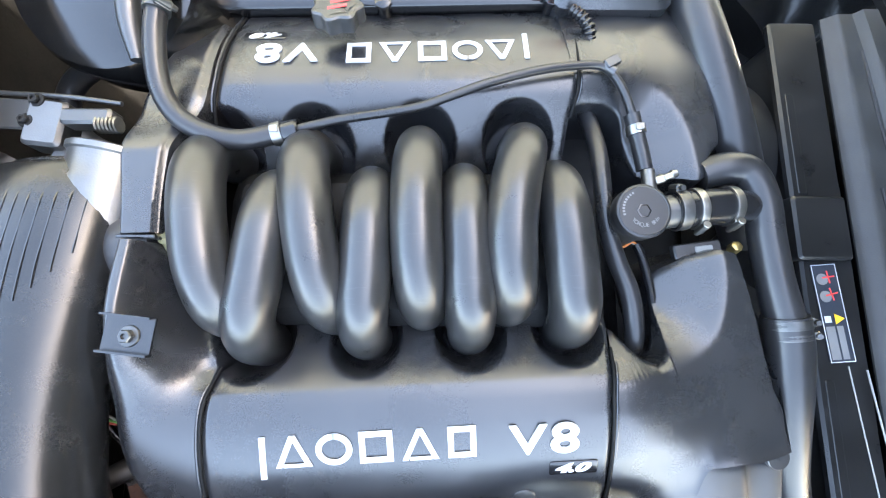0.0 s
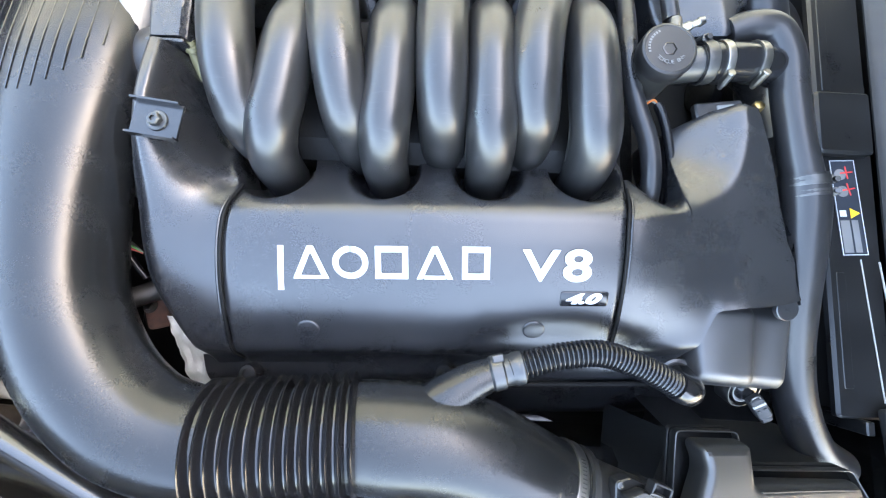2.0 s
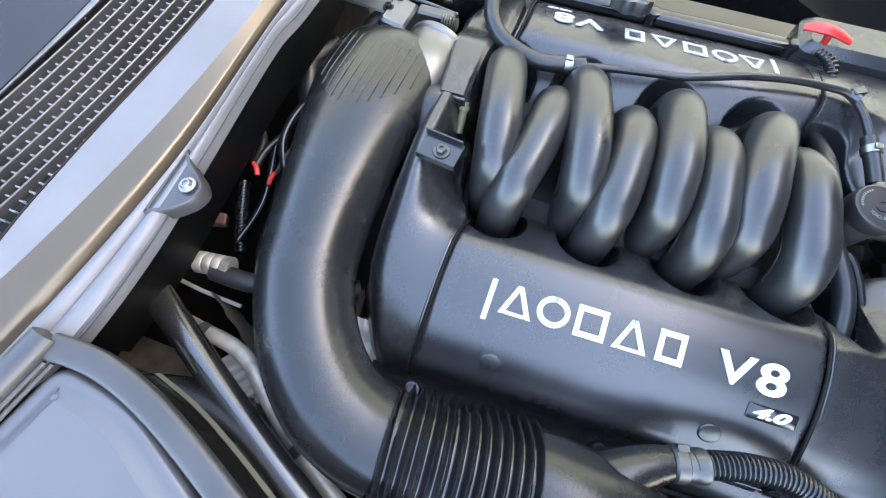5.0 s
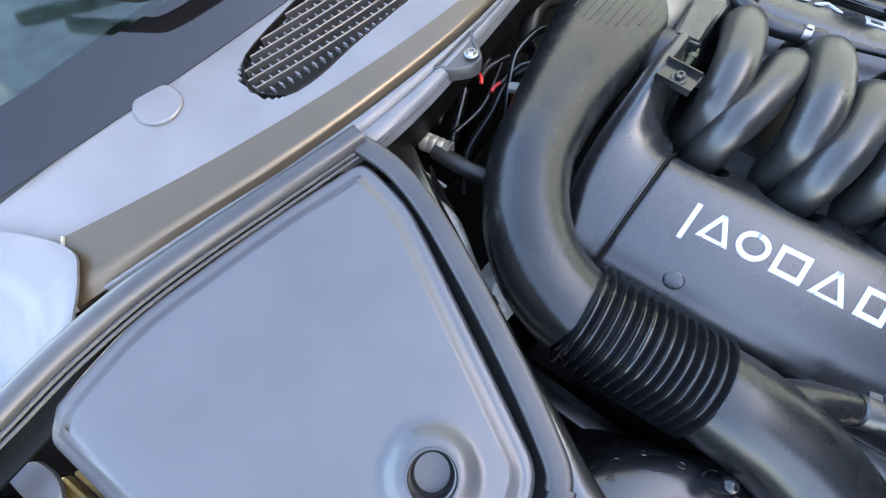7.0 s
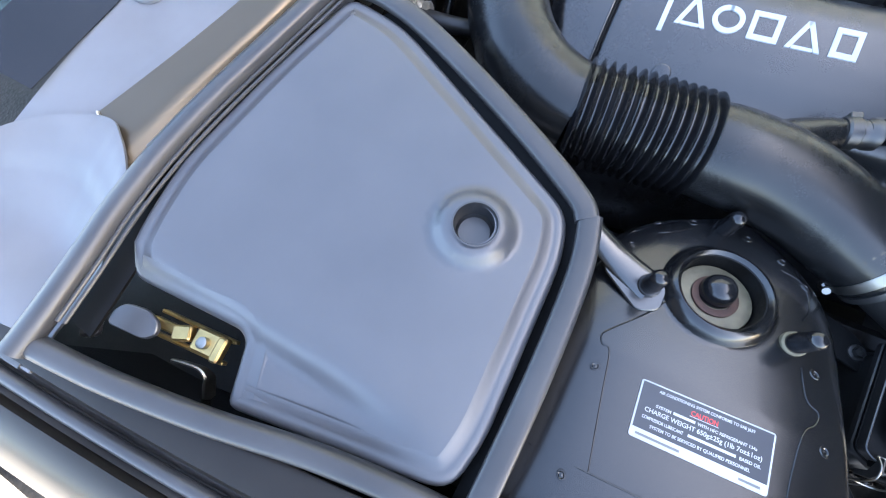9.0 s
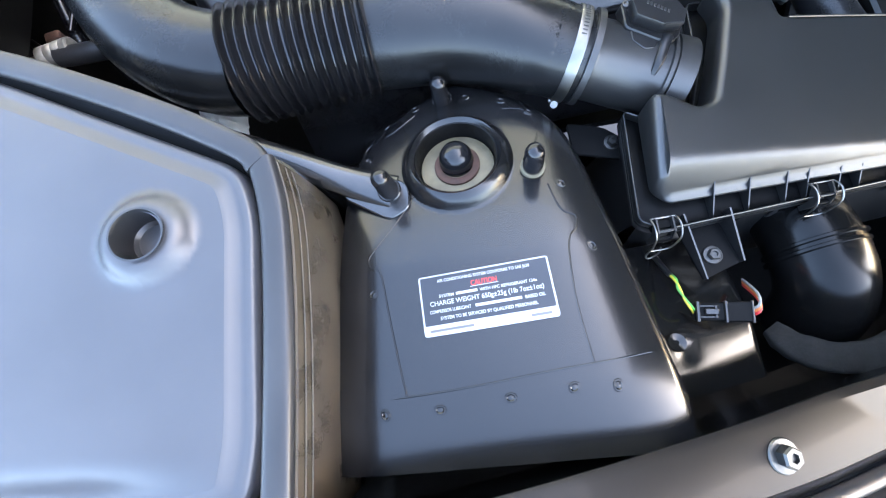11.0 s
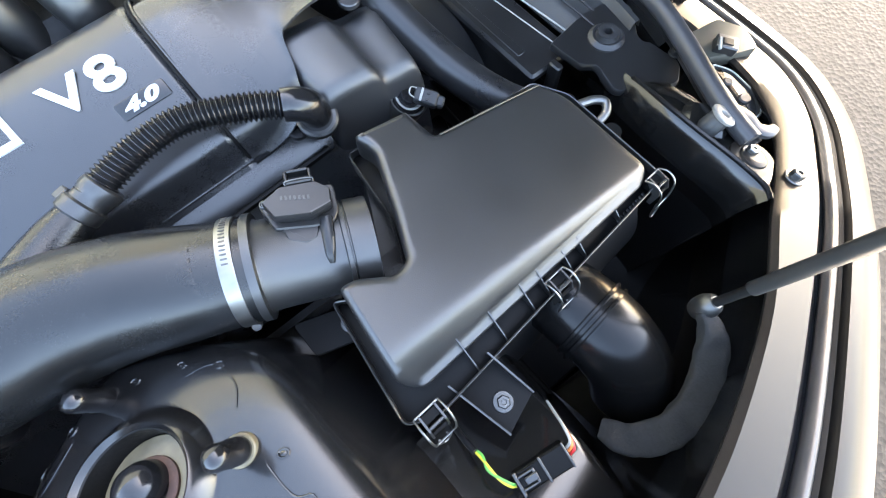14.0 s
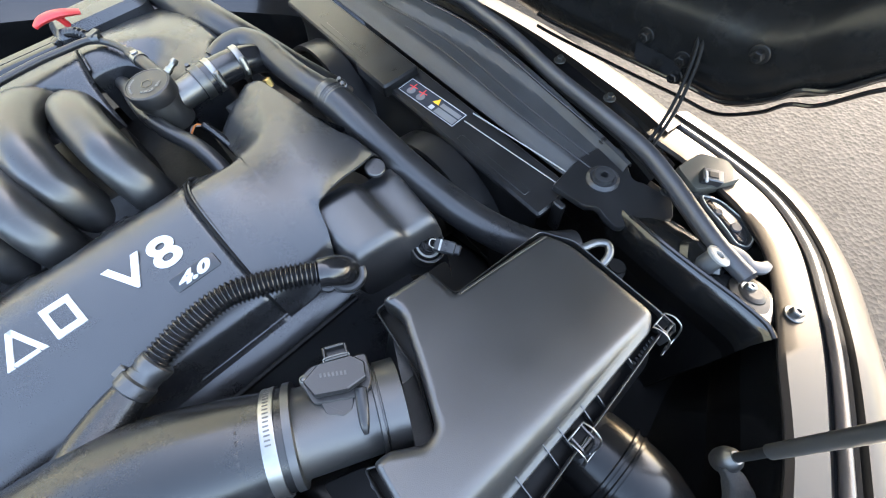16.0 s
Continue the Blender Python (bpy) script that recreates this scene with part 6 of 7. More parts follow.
bm = field(lin(0, 1, 70), lin(-.64, .80, 270), cowl_f, .003)
part("cowl_top", bm, COWL, cowl)
ring = []
for sgn in (1, -1):
    ys = lin(GY0 + .0005, GY1, 40)
    side = [(x0(y) + ev(G_MID, y) + sgn * (ev(G_HALF, y) + .001), y, ev(CZ, ev(G_MID, y) + sgn * ev(G_HALF, y)) + .0005) for y in ys]
    ring += side if sgn > 0 else side[::-1]
# added dark rim: stands for shade at the bare edge of the opening
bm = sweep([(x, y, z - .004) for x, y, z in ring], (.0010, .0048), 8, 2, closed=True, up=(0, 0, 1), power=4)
grille = part("grille_edge_shade", bm, RECESS, cowl, "added dark rim that shades the opening's edge")
# black sheet under the bars, standing for the shade of the depth
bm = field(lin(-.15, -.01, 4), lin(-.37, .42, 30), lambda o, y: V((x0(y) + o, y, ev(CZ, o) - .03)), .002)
part("grille_depth_shade", bm, SOOTSHADE, cowl)
for k in range(7):
    d = -.042 + .014 * k
    ys = [y for y in lin(GY0, GY1, 120) if in_grille(ev(G_MID, .2) + d + (.043 - .0 if y < -.36 else 0), y, .001)]
    bm = sweep([(x0(y) + ev(G_MID, .2) + d, y, ev(CZ, -.09 + d) - .005) for y in lin(ys[0], ys[-1], 9)], (.0012, .006), 8, 5, up=(0, 0, 1), power=4)
    part("grille_bar", bm, SEAL, grille)
bm = bmesh.new()
for k in range(70):
    y = GY0 + .006 + .0108 * k
    for j in range(8):
        o = ev(G_MID, .2) - .049 + .014 * j
        if in_grille(o, y, .003):
            block((x0(y) + o + .0035, y, ev(CZ, o) - .0045), (.0076, .0018, .006), .0003, None, bm)
tagged(part("grille_teeth", bm, COWL, grille), kind="stuff")
GX = [(-.62, -.625), (-.50, -.597), (-.40, -.571), (-.27, -.547), (-.12, -.531), (.05, -.533), (.20, -.535), (.50, -.575), (.80, -.68)]
LX = [(-.62, -.606), (-.50, -.574), (-.40, -.541), (-.34, -.517), (-.23, -.508), (-.12, -.514), (0, -.521), (.06, -.522), (.10, -.516), (.20, -.515), (.50, -.555), (.80, -.66)]


def strip_f(s, k):
    y0 = -.589 - .043 * s
    y = y0 + (.80 - y0) * k
    a, b = x0(y), ev(GX, y)
    return V((a + (b - a) * s, y, .962 - .010 * s - .012 * step(.72, 1, s) ** 2))


bm = field([0, .05, .2, .4, .6, .72, .8, .88, .94, 1], lin(0, 1, 120), strip_f, .004)
edge_strip = part("edge_strip", bm, STRIP, cowl, "smooth bronze-black edge strip")
bm = sweep([strip_f(q, 0) + V((0, -.001, -.001)) for q in lin(0, 1, 8)], (.0012, .004), 8, 2, up=(0, 0, 1), power=4)
part("strip_end", bm, CLEAR, edge_strip, "pale cut end of the strip")
for s0, s1, h, nm in ((0, .42, .948, "channel"), (.46, 1, .9455, "channel_lip")):
    bm = field(lin(0, 1, 8), lin(-.60, .62, 110), lambda q, y: V((ev(GX, y) + .002 + (ev(LX, y) - ev(GX, y) - .002) * (s0 + (s1 - s0) * q), y, h - .006 * q * q + .0030 * math.sin(math.pi * q) - (.012 * step(.85, 1, q) if s1 == 1 else 0))), .003)
    part(nm, bm, COWL, cowl)
bm = sweep([(ev(LX, y) - .001, y, .938) for y in lin(-.33, .60, 60)], .0014, 8, 2)
part("lip_bead", bm, SEAL, cowl)
bm = field(lin(0, 1, 4), lin(-.33, .62, 60), lambda q, y: V((ev(LX, y) - .004 - .03 * q, y, .930 - .10 * q)), .003)
part("bulkhead", bm, RECESS, cowl)
bm = prism(rounded([(-.528, -.200), (-.506, -.190), (-.488, -.172), (-.485, -.156), (-.496, -.145), (-.512, -.136), (-.528, -.118)], [.004, .012, .010, .010, .012, .012, .004]), [(0, .930), (0, .946), (.0015, .948), (.004, .948), (.0045, .9465)])
tab = part("screw_tab", bm, SEAL, cowl)
bm = lathe([(.0085, 0), (.0085, .002), (.006, .003), (.0045, .006), (.003, .006), (.0025, .004)], (-.500, -.159, .949), (0, 0, 1), 20)
part("screw", bm, STEEL, tab)
bm = lathe([(.026, -.002), (.026, .0012), (.0245, .0025), (0, .003)], (-.722, -.432, .977), (.12, 0, 1), 40)
part("round_plug", bm, COWL, cowl)
# painted corner where wing, pillar and cowl meet
pc = thing("pillar_base", "grey dished wing corner at the screen pillar", "wing corner", (-.75, -.70, .90))
CREST = spline([(-.604, -.634), (-.632, -.606), (-.664, -.593), (-.738, -.628), (-.795, -.687), (-.88, -.775), (-1.04, -.83)], 12)


def corner(a, b):
    """Pale band below the crease, then a dished pan that rises to the wing seam."""
    p = CREST[min(int(a * (len(CREST) - 1)), len(CREST) - 1)]
    x, y = p[0] + (-.588 - .44 * a - p[0]) * b, p[1] + (-.84 - p[1]) * b
    z = (.958 + .03 * a) * (1 - b) + (.930 + .03 * a) * b
    pan = math.exp(-((a - .22) / .32) ** 2)
    return V((x, y, z - .006 * step(.02, .20, b) * (1 - b) - .010 * step(.18, .30, b) * (1 - b) - .020 * pan * math.exp(-((b - .55) / .20) ** 2)))


bm = field([i / 60 for i in range(61)], lin(0, 1, 48), corner, .003)
part("corner_skin", bm, COWL, pc)
bm = sweep([(-.600 - .44 * a, -.836, .930 + .03 * a) for a in lin(0, 1, 12)], (.006, .0025), 10, 3, up=(0, 0, 1), power=4)
part("seam_lip", bm, SEAL, pc, "black sealed seam along the wing")
ws = thing("windscreen", "green tinted windscreen glass above the cowl", "windscreen", (-1.0, .1, 1.05))
bm = field(lin(0, 1, 10), lin(-.60, .80, 40), lambda a, y: V((xw(y) - .05 - .75 * a, y, ev(CZ, xw(y) - x0(y)) + .029 + .42 * a)), .005)
part("glass", bm, GLASS, ws)
bm = field(lin(0, 1, 6), lin(-.60, .80, 40), lambda a, y: V((xw(y) + .003 - .06 * a, y, ev(CZ, xw(y) - x0(y)) + .0015 + .0345 * a)), .001)
part("black_border", bm, BORDER, ws, "black printed glass border")
wp = thing("wiper", "black wiper arm and blade on the screen", "wiper", (-.85, -.3, 1.02))
bm = sweep([(-.745, -.16, 1.020), (-.752, -.218, 1.026), (-.760, -.285, 1.033), (-.770, -.351, 1.040), (-.785, -.376, 1.048), (-.83, -.43, 1.075)], (.0085, .006), 10, 6, up=(0, 0, 1), power=4)
part("wiper_arm", bm, WIPER, wp)
bm = sweep([(-.785, -.18, 1.052), (-.800, -.281, 1.060), (-.815, -.349, 1.070), (-.86, -.46, 1.095)], (.008, .010), 10, 6, up=(0, 0, 1), power=4)
part("wiper_blade", bm, WIPER, wp)
dash = thing("dashboard", "dark dashboard top under the screen", "dashboard", (-1.2, .1, .9))
bm = block((-1.15, .1, .93), (.55, 1.3, .06), .03)
part("dash_top", bm, SOOTSHADE, dash)

# ---- rear corner of the bay: brace bars, pipe, shields, throttle ----
bb = thing("brace_bar", "satin black tubular brace bar to the tower", "brace bar", (-.3, -.38, .80), "brace bars")
bm = sweep([(-.60, -.235, .850), (-.50, -.285, .846), (-.40, -.338, .842), (-.30, -.388, .836), (-.20, -.435, .826), (-.13, -.470, .816), (-.085, -.488, .813)], [(.021, .008), (.016, .015), (.0155, .0145), (.0155, .0145), (.0145, .0125), (.016, .006), (.018, .004)], 14, 8, up=(0, 0, 1))
part("bar", bm, BAR, bb)
bm = prism(rounded([(-.135, -.462), (-.100, -.462), (-.070, -.482), (-.070, -.508), (-.092, -.518), (-.140, -.486)], .008), [(0, .8095), (0, .8125), (.001, .8135)])
part("bar_eye", bm, BAR, bb)
bm = lathe([(.022, -.012), (.024, -.008), (.024, .006), (.020, .010), (.012, .012)], (-.592, -.242, .851), (.86, -.5, 0), 20)
part("bar_socket", bm, TOWER, bb)
bp = thing("bulkhead_shelf", "grimy grey painted shelf behind the brace bar", "bulkhead shelf", (-.57, -.35, .73))
bm = field(lin(0, 1, 20), lin(0, 1, 8), lambda a, b: V((-.70 + .26 * a, -.385 + .065 * b, .742 - .01 * a - .012 * step(.0, .25, b) + .003 * math.sin(a * 11))), .004)
part("shelf", bm, GRIME, bp)
bm = block((-.64, -.352, .742), (.02, .05, .016), .003)
part("shelf_tab", bm, SOOTSHADE, bp)
b2 = thing("brace_bar", "worn grey metal brace pipe under the duct", "brace bar", (-.35, -.34, .75), "brace bars")
bm = sweep([(-.65, -.205, .785), (-.629, -.227, .790), (-.597, -.247, .793), (-.566, -.272, .796), (-.555, -.276, .797), (-.51, -.281, .798), (-.44, -.290, .80), (-.37, -.335, .80), (-.29, -.378, .798), (-.20, -.425, .790)], .0095, 14, 8)
part("bar", bm, WORN, b2)
for p, ax in (((-.50, -.283, .798), (1, -.2, 0)), ((-.33, -.357, .799), (1, -.5, 0))):
    bm = lathe([(.0098, -.007), (.0115, -.006), (.0115, .006), (.0098, .007)], p, ax, 20)
    part("bar_clip", bm, BOX, b2)
ap = thing("metal_pipe", "air conditioning pipe with crimped silver collar", "metal pipe", (-.55, -.2, .78))
bm = sweep([(-.66, -.222, .80), (-.60, -.214, .80), (-.55, -.206, .80)], .007, 16, 6)
part("pipe", bm, WORN, ap)
bm = lathe([(.012, -.025), (.0145, -.023), (.0145, -.014), (.013, -.012), (.0145, -.010), (.0145, -.002), (.013, 0), (.0145, .002), (.0145, .010), (.013, .012), (.0145, .014), (.0145, .022), (.012, .024)], (-.532, -.203, .80), (1, .15, 0), 22)
part("crimp_collar", bm, WORN, ap)
bm = sweep([(-.53, -.21, .80), (-.48, -.208, .795), (-.42, -.19, .78), (-.36, -.16, .75)], .013, 16, 6)
part("rubber_pipe", bm, RUBBER, ap)
sh = thing("heat_shield", "dull folded metal shield beside the brace", "heat shield", (-.45, -.25, .70))
bm = field(lin(0, 1, 16), lin(0, 1, 8), lambda a, b: V((-.52 + .10 * a, -.235 - .055 * a - .01 * b, .80 - .10 * b + .004 * math.sin(a * 20))), .002)
part("shield", bm, GRIME, sh)
bo = thing("rubber_boot", "crinkled dusty grey rubber boot on the steering column", "rubber boot", (-.42, -.33, .70))
bm = sweep([(-.475, -.300, .760), (-.450, -.318, .752), (-.42, -.338, .742), (-.385, -.358, .73)], .036, 24, 8, ripple=(.007, .013, .8))
part("boot", bm, mat("dusty_grey_cloth_rubber", (.36, .36, .35), .7, grain=.4, stain=.3, stain_scale=40), bo)
fo = thing("foil_shield", "crumpled silver foil heat shield by the cover", "foil shield", (-.28, -.25, .68))
bm = field(lin(0, 1, 14), lin(0, 1, 18), lambda a, b: V((-.352 + .040 * a + .02 * b, -.195 - .09 * b, .755 - .04 * b + .006 * noise.noise(V((a * 5, b * 7, 0))))), .001)
part("foil", bm, FOIL, fo)
f2 = thing("foil_shield", "crumpled silver foil beside the tower", "foil shield", (-.2, -.40, .72))
bm = field(lin(0, 1, 22), lin(0, 1, 18), lambda a, b: V((-.372 + .075 * a - .012 * b, -.262 - .025 * a - .070 * b, .742 - .034 * b + .020 * math.sin(3.1 * a) + .007 * noise.noise(V((a * 5, b * 6, 3))) + .004 * noise.noise(V((a * 13, b * 14, 1))))), .001)
part("foil", bm, FOIL, f2)

br = thing("duct_bracket", "black steel bracket bolted to the cover", "bracket", (-.30, 0, .88))
bm = prism([(-.318, -.020), (-.272, -.025), (-.269, .009), (-.315, .014)], [(0, .899), (0, .9015)])
part("bracket_plate", bm, TOWER, br)
for y0, y1 in ((-.020, -.025), (.014, .009)):
    bm = bmesh.new()
    bridge(bm, [[V((-.318, y0 + d, .899)), V((-.271, y1 + d, .899)), V((-.271, y1 + d, .908)), V((-.318, y0 + d, .908))] for d in (-.001, .001)])
    part("bracket_rib", bm, TOWER, br)
bolt(br, (-.292, -.007, .9015), .0066, (0, 0, 1))
nt = thing("harness_plug", "olive plastic plug below the cover's arm", "wiring plug", (-.29, .09, .84))
bm = lathe([(.0055, -.03), (.0055, .0), (.0075, .001), (.0075, .006), (.0055, .007), (.0055, .012)], (-.298, .092, .858), (0, .6, .8), 10)
part("plug", bm, mat("olive_plastic", (.16, .15, .08), .5), nt)
bm = sweep([(-.315, .098, .855), (-.318, .075, .858), (-.322, .06, .86)], .0075, 14, 5, ripple=(.002, .004, .8))
part("plug_boot", bm, BELLOWS, nt)

tbd = thing("throttle_body", "cast aluminium throttle body with linkage bracket", "throttle body", (-.40, .19, .80))
bm = lathe([(.045, -.10), (.046, -.02), (.047, 0), (.045, .004), (.044, .03), (.047, .032), (.047, .038), (.044, .04)], (-.375, .155, .845), (.12, 1, .05), 36)
part("throttle_barrel", bm, ALU, tbd)
bm = block((-.445, .222, .852), (.040, .055, .034), .004, pose(0, 0, 0, 0, 8, -4))
part("linkage_block", bm, ALU, tbd)
bm = block((-.425, .180, .838), (.05, .04, .03), .006, pose(0, 0, 0, 0, 0, -30))
part("linkage_arm", bm, ALU, tbd)
bm = block((-.490, .232, .866), (.085, .036, .004), .002, pose(0, 0, 0, 0, 0, -3))
part("cable_plate", bm, BOX, tbd)
for x, y in ((-.452, .246), (-.460, .222)):
    bolt(tbd, (x, y, .869), .0055, (0, 0, 1), SOOTSHADE)
bm = block((-.385, .222, .872), (.055, .018, .022), .003)
part("spring_cover", bm, BOX, tbd)
for k in range(6):
    bm = lathe([(.008, -.0012), (.0095, 0), (.008, .0012)], (-.372 + .004 * k, .214, .876), (1, 0, 0), 16)
    part("spring_coil", bm, STEEL, tbd)
bm = sweep([(-.60, .262, .868), (-.49, .256, .866), (-.42, .251, .868), (-.36, .244, .866)], .0028, 10, 8)
part("throttle_cable", bm, BOX, tbd)

tank = thing("brake_reservoir", "black round servo behind the engine", "brake servo", (-.42, .38, .80))
bm = lathe([(.11, -.06), (.115, -.03), (.115, .02), (.108, .035), (.09, .042), (.05, .046), (0, .047)], (-.405, .415, .835), (0, -.25, 1), 44)
part("servo_shell", bm, PAINTBLACK, tank)
bm = sweep([(-.360, .365, .88), (-.358, .335, .872), (-.352, .30, .862)], [.013, .012, .008], 14, 5)
part("valve", bm, BOX, tank)
hr = thing("hose_coil", "coiled black hose behind the throttle", "hose", (-.50, .31, .74))
bm = sweep([(-.50 + .07 * math.cos(a), .315 + .055 * math.sin(a), .765 - .01 * k) for k, a in enumerate(lin(.6, 6.6, 14))], .016, 14, 5)
part("coil", bm, RUBBER, hr)
fc = thing("oil_filler_cap", "black lobed oil filler cap with red printing", "filler cap", E(-.105, .375, .83))
bm = bmesh.new()
lob = [((.029 + .0025 * math.cos(7 * a)) * math.cos(a), (.029 + .0025 * math.cos(7 * a)) * math.sin(a)) for a in lin(0, 2 * math.pi, 85)[:-1]]
bm = prism(lob, [(.001, 0), (0, .002), (0, .018), (.002, .020), (.008, .0205)], m=Matrix.Translation((-.128, .366, .846)) @ pose(0, 0, 0, -20, 0, 0))
fcap = part("cap", bm, BOX, fc)
for k, (a, b, w) in enumerate(((0, .014, .024), (0, .004, .030), (-.002, -.008, .030))):
    bm = block(Matrix.Translation((-.128, .366, .846)) @ pose(0, 0, 0, -20, 0, 0) @ V((a, b, .0208)), (w, .005, .0005), .0001, pose(0, 0, 0, -20, 0, 12))
    part("red_print", bm, REDINK, fcap)
rail = thing("fuel_rail", "black fuel rail along the far bank", "fuel rail", (-.08, .43, .74))
bm = sweep([E(-.38, .44, .790), E(-.05, .44, .790), E(.22, .44, .790)], (.014, .012), 16, 6, up=(0, 0, 1), power=3)
part("rail", bm, PAINTBLACK, rail)
bm = block(E(-.05, .50, .76), (.75, .06, .03), .008)
part("rail_ledge", bm, PAINTBLACK, rail)
for u in (-.06, .165):
    bm = lathe([(.009, -.02), (.009, .006), (.011, .007), (.011, .012), (.007, .014)], E(u, .425, .80), (0, 0, 1), 16)
    part("injector_boss", bm, BELLOWS, rail)
vt = thing("vent_pipe", "black ribbed vent fitting in the far cover", "vent fitting", (.19, .36, .80))
bm = sweep([(.160, .405, .822), (.172, .392, .824), (.182, .378, .820), (.185, .366, .812)], [.007, .0085, .009, .009], 16, 6, ripple=(.002, .006, .8))
part("fitting", bm, BELLOWS, vt)
dk = thing("dipstick", "red plastic dipstick handle", "dipstick", (.19, .42, .82))
bm = sweep([(.130, .432, .834), (.145, .430, .840), (.170, .430, .839), (.198, .430, .830)], [(.006, .004), (.010, .006), (.010, .006), (.007, .004)], 14, 6, up=(0, 0, 1))
sweep([(.166, .430, .836), (.171, .430, .815), (.173, .430, .790)], [.006, .005, .007], 12, 5, bm=bm)
part("handle", bm, RED, dk)
fb = thing("far_box", "black plastic box beside the far wing", "plastic box", (.22, .45, .70))
bm = block((.22, .455, .795), (.16, .08, .05), .012)
part("box", bm, COVER, fb)

# ---- loose wiring in the rear corner ----
wr = thing("wiring_loom", "dark wiring loom with loose plugs behind the duct", "wiring loom", (-.50, -.05, .74))
bm = sweep([(-.50, .02, .80), (-.515, -.04, .80), (-.505, -.10, .79), (-.50, -.17, .77), (-.47, -.22, .74)], .008, 12, 7, ripple=(.0015, .004, .8))
part("conduit", bm, BELLOWS, wr)
bm = sweep([(-.515, -.06, .815), (-.500, -.03, .835), (-.478, -.02, .840), (-.47, -.028, .83)], .003, 8, 6)
part("wire", bm, BOX, wr)
bm = sweep([(-.482, -.020, .842), (-.470, -.024, .838), (-.466, -.034, .83)], .0024, 8, 6)
part("wire", bm, BLUE, wr)
bm = sweep([(-.516, -.060, .816), (-.520, -.070, .812), (-.519, -.078, .81)], .003, 8, 6)
part("wire", bm, RED, wr)
bm = block((-.49, -.055, .815), (.025, .014, .012), .002, pose(0, 0, 0, 10, 0, 25))
part("plug", bm, CLEAR, wr)
for pts, r in (([(-.50, .10, .80), (-.515, .05, .835), (-.520, -.01, .835), (-.505, -.05, .82), (-.49, -.08, .78)], .006), ([(-.53, .06, .79), (-.50, .02, .80), (-.47, -.03, .79), (-.47, -.09, .76)], .010), ([(-.54, -.02, .81), (-.52, -.10, .80), (-.53, -.16, .79)], .004)):
    bm = sweep(pts, r, 12, 7)
    part("cable", bm, BELLOWS, wr)
bm = sweep([(-.335, .02, .80), (-.345, -.03, .81), (-.345, -.08, .80), (-.325, -.12, .78), (-.31, -.15, .74)], .0045, 10, 7, ripple=(.001, .003, .8))
part("braided_hose", bm, STEEL, wr)
for x, y, z, r in ((-.36, .05, .74, .02), (-.33, -.10, .72, .016), (-.56, .15, .78, .018)):
    bm = sweep([(x, y + .06, z), (x - .02, y, z + .01), (x + .01, y - .07, z - .02)], r, 14, 6)
    part("cable", bm, RUBBER, wr)

STUBS = [([(-.66, -.214, .806), (-.61, -.203, .806), (-.575, -.196, .806)], .011), ([(-.643, .112, .79), (-.633, .066, .79), (-.610, .025, .79), (-.578, -.008, .79), (-.567, -.045, .79)], .0085),
         ([(-.658, -.042, .76), (-.675, -.072, .76), (-.659, -.108, .76), (-.618, -.145, .75)], .006), ([(-.545, .009, .80), (-.557, -.024, .80), (-.558, -.052, .80)], .005)]
for pts, r in STUBS:
    bm = sweep(pts, r, 12, 7)
    part("cable", bm, HOSE, wr)
bm = sweep([(-.575, -.075, .78), (-.555, -.115, .78), (-.530, -.172, .77)], .009, 14, 7, ripple=(.0014, .005, .8))
part("conduit", bm, BELLOWS, wr)
bm = sweep([(-.561, -.052, .803), (-.553, -.058, .804), (-.547, -.067, .802)], .0035, 8, 6)
part("wire", bm, RED, wr)
bm = block((-.588, -.137, .765), (.022, .018, .014), .002, pose(0, 0, 0, 0, 10, 20))
part("plug", bm, RUST, wr, "brown plug")
bm = sweep([(-.60, -.233, .77), (-.55, -.237, .771), (-.49, -.238, .770)], .0028, 8, 6)
part("wire", bm, CLEAR, wr)

# grimy fittings in the gap between duct and cover
gf = thing("engine_fittings", "grimy pipes and brackets between duct and cover", "fittings", (-.33, -.08, .70))
bm = sweep([(-.400, .06, .755), (-.417, .02, .765), (-.410, -.03, .768), (-.390, -.06, .762), (-.383, -.10, .745)], .007, 12, 6)
part("steel_pipe", bm, ALU, gf)
bm = sweep([(-.383, .02, .78), (-.395, -.02, .785), (-.415, -.06, .775), (-.417, -.11, .76), (-.395, -.15, .74)], .0045, 10, 6)
part("cable", bm, BELLOWS, gf)
bm = block((-.397, .005, .776), (.022, .030, .016), .002, pose(0, 0, 0, 15, 20, 25))
part("bracket", bm, ALU, gf)
bm = prism(rounded([(-.400, -.165), (-.350, -.155), (-.345, -.205), (-.380, -.215)], .006), [(0, .738), (0, .742)])
part("bracket", bm, RUST, gf, "rusty brown bracket")
for x, y, z in ((-.405, .005, .785), (-.383, -.185, .742), (-.410, -.10, .768)):
    bolt(gf, (x, y, z), .006, (0, .2, 1))
bm = block((-.415, -.135, .768), (.030, .014, .014), .002, pose(0, 0, 0, 0, 10, -20))
part("connector", bm, BOX, gf)
for m, d in ((GREEN, 0), (CLEAR, .005), (RED, -.004)):
    bm = sweep([(-.427, -.13 + d, .770), (-.417, -.118 + d, .774), (-.403, -.112 + d, .770), (-.390, -.12, .76)], .0014, 8, 5)
    part("wire", bm, m, gf)

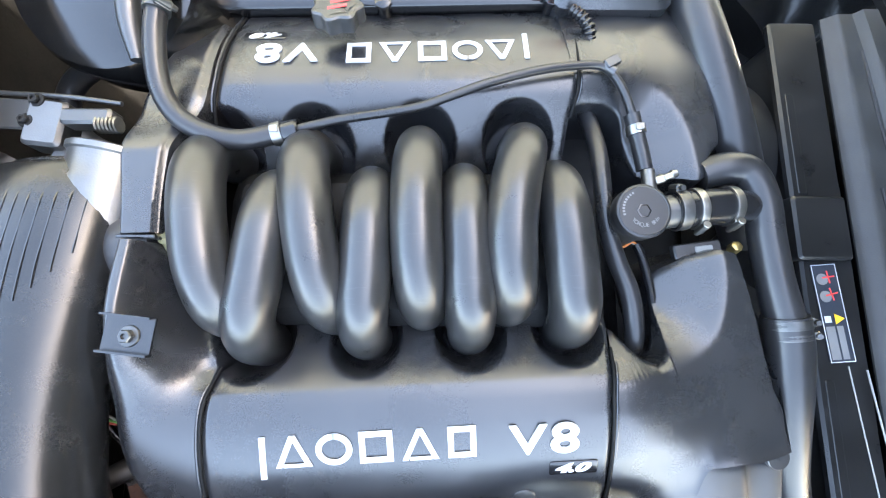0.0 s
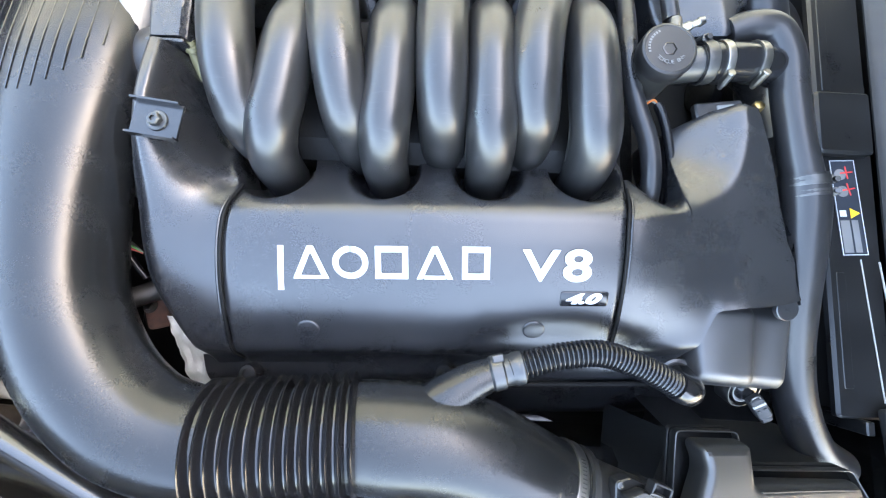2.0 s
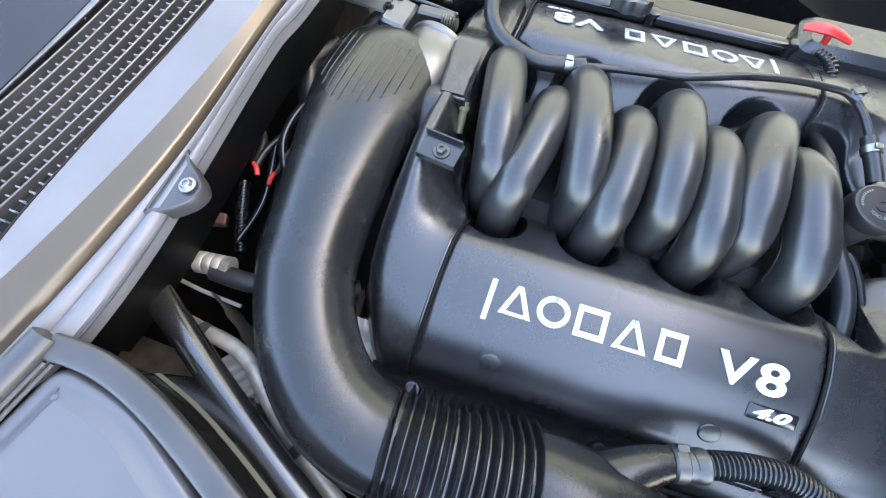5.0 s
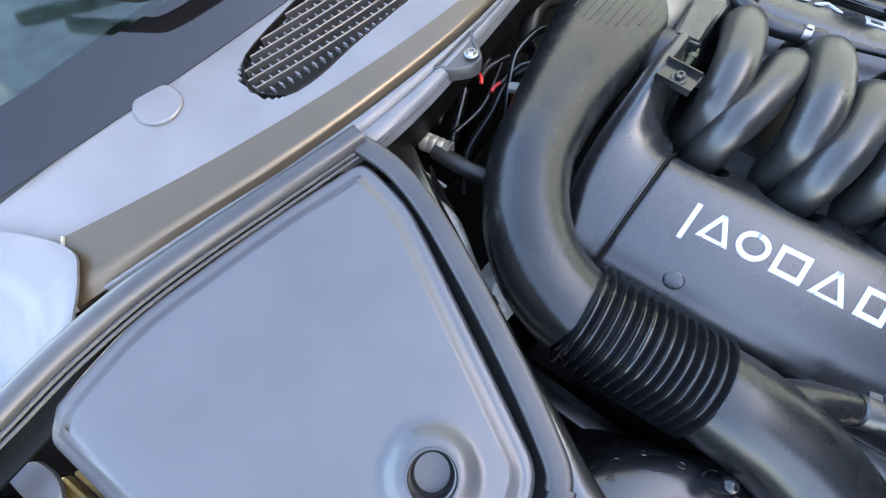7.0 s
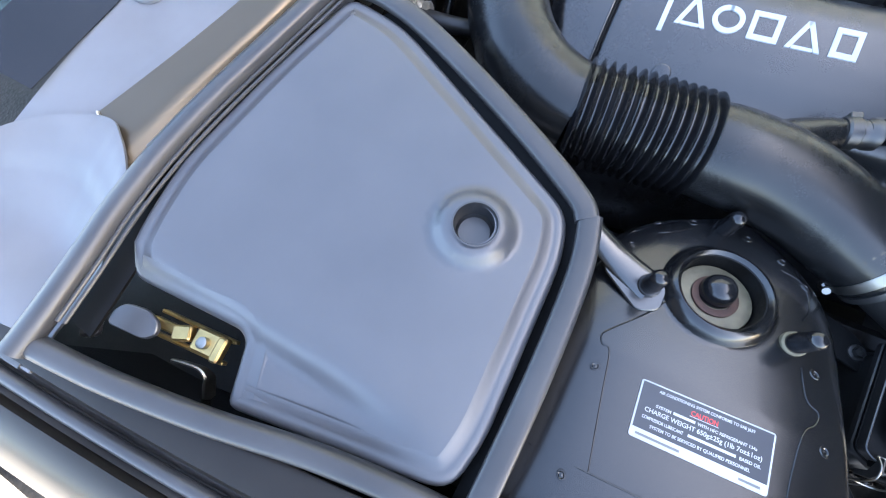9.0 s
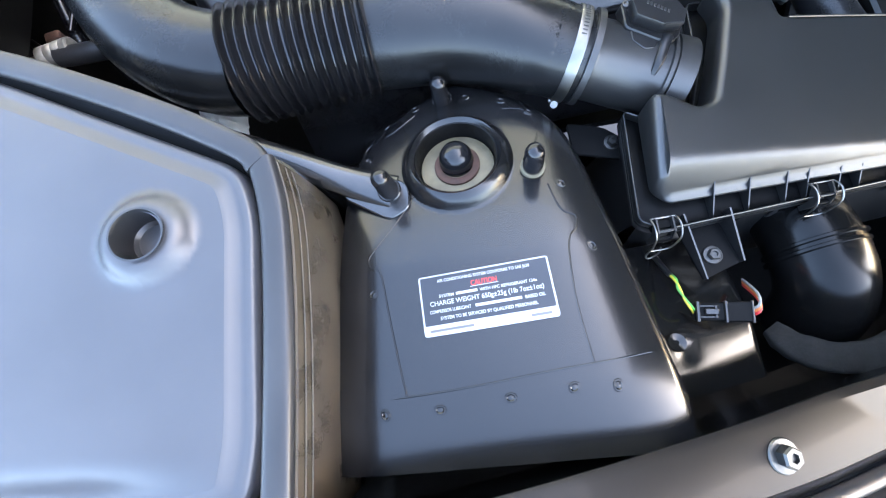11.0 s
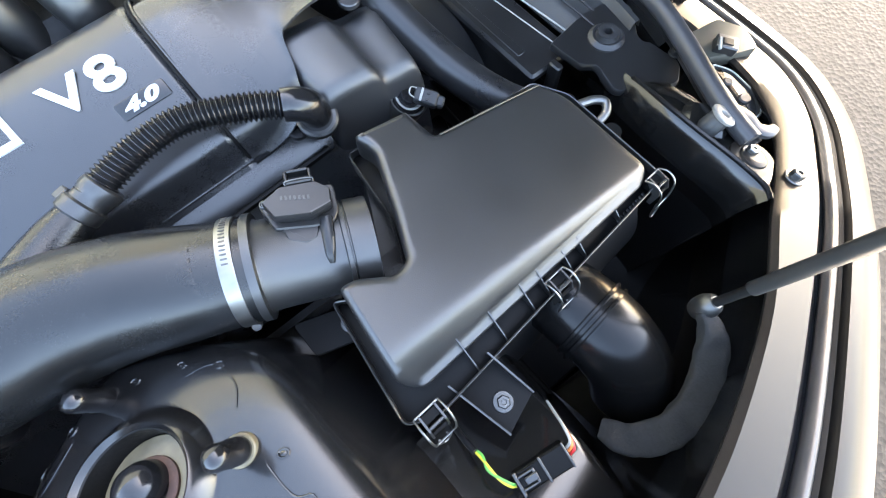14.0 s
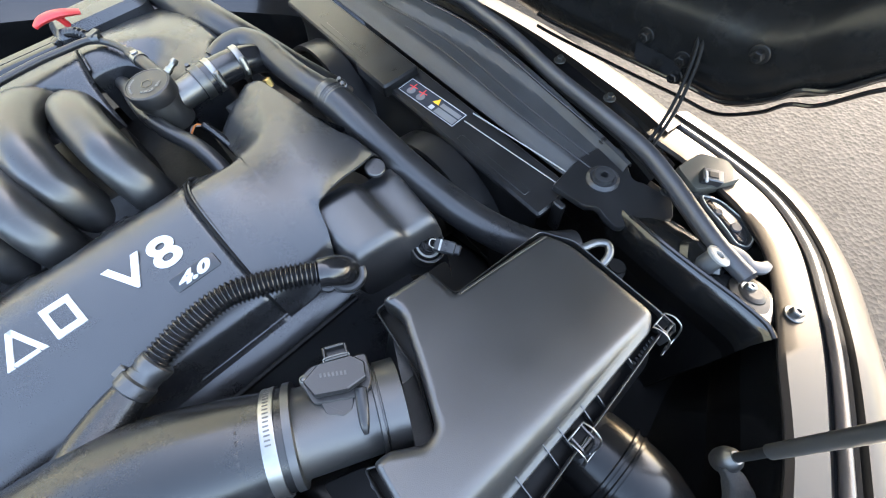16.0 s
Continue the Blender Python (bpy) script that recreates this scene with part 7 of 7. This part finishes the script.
# ---- label on the tower ----
lab = thing("warning_label", "black and white air conditioning warning label", "label", (0, -.61, .826))
LO, LX, LY = V((-.0055, -.6095, .8275)), V((.1200, .0045, 0)).normalized(), V((.004, .0555, -.0055)).normalized()
LN = LX.cross(LY).normalized()
LM = Matrix.Translation(LO + LN * .0006) @ Matrix((LX, LN.cross(LX), LN)).transposed().to_4x4()
bm = prism(rounded([(-.0605, -.028), (.0605, -.028), (.0605, .028), (-.0605, .028)], .003), [(0, -.0006), (0, .0004)], m=LM)
film = part("label_film", bm, WHITE, lab, "white label edge")
bm = prism([(-.0588, -.0185), (.0588, -.0185), (.0588, .0265), (-.0588, .0265)], [(0, 0), (0, .0008)], m=LM)
part("label_field", bm, LABELBLACK, film, "black print field")


def line(body, y, size, width, m=WHITE, x=0):
    text_mesh("print_line", body, size, LM @ pose(x - width / 2, y, .0009), m, film, .0001, bold=.00008, width=width)


line("AIR CONDITIONING SYSTEM CONFORMS TO SAE J639", .0205, .0040, .086)
line("CAUTION", .0125, .0068, .024, REDINK)
bm = block(LM @ V((0, .0116, .001)), (.026, .0006, .0002), .00005, LM.to_3x3().to_4x4())
part("underline", bm, WHITE, film)
line("SYSTEM", .0060, .0040, .014, x=-.036)
bm = block(LM @ V((-.017, .0075, .001)), (.020, .0026, .0002), .00005, LM.to_3x3().to_4x4())
part("print_bar", bm, WHITE, film)
line("WITH HFC REFRIGERANT 134a", .0060, .0040, .052, x=.021)
line("CHARGE WEIGHT 650g±25g (1lb 7oz±1oz)", -.0010, .0062, .104)
line("COMPRESSOR LUBRICANT", -.0078, .0042, .038, x=-.034)
bm = block(LM @ V((.010, -.0063, .001)), (.042, .0026, .0002), .00005, LM.to_3x3().to_4x4())
part("print_bar", bm, WHITE, film)
line("BASED OIL", -.0078, .0042, .018, x=.043)
line("SYSTEM TO BE SERVICED BY QUALIFIED PERSONNEL", -.0145, .0042, .088)
for x, w in ((-.035, .04), (.045, .018)):
    bm = block(LM @ V((x, -.0235, .0007)), (w, .0022, .0002), .00005, LM.to_3x3().to_4x4())
    part("print_bar", bm, GREYINK, film)
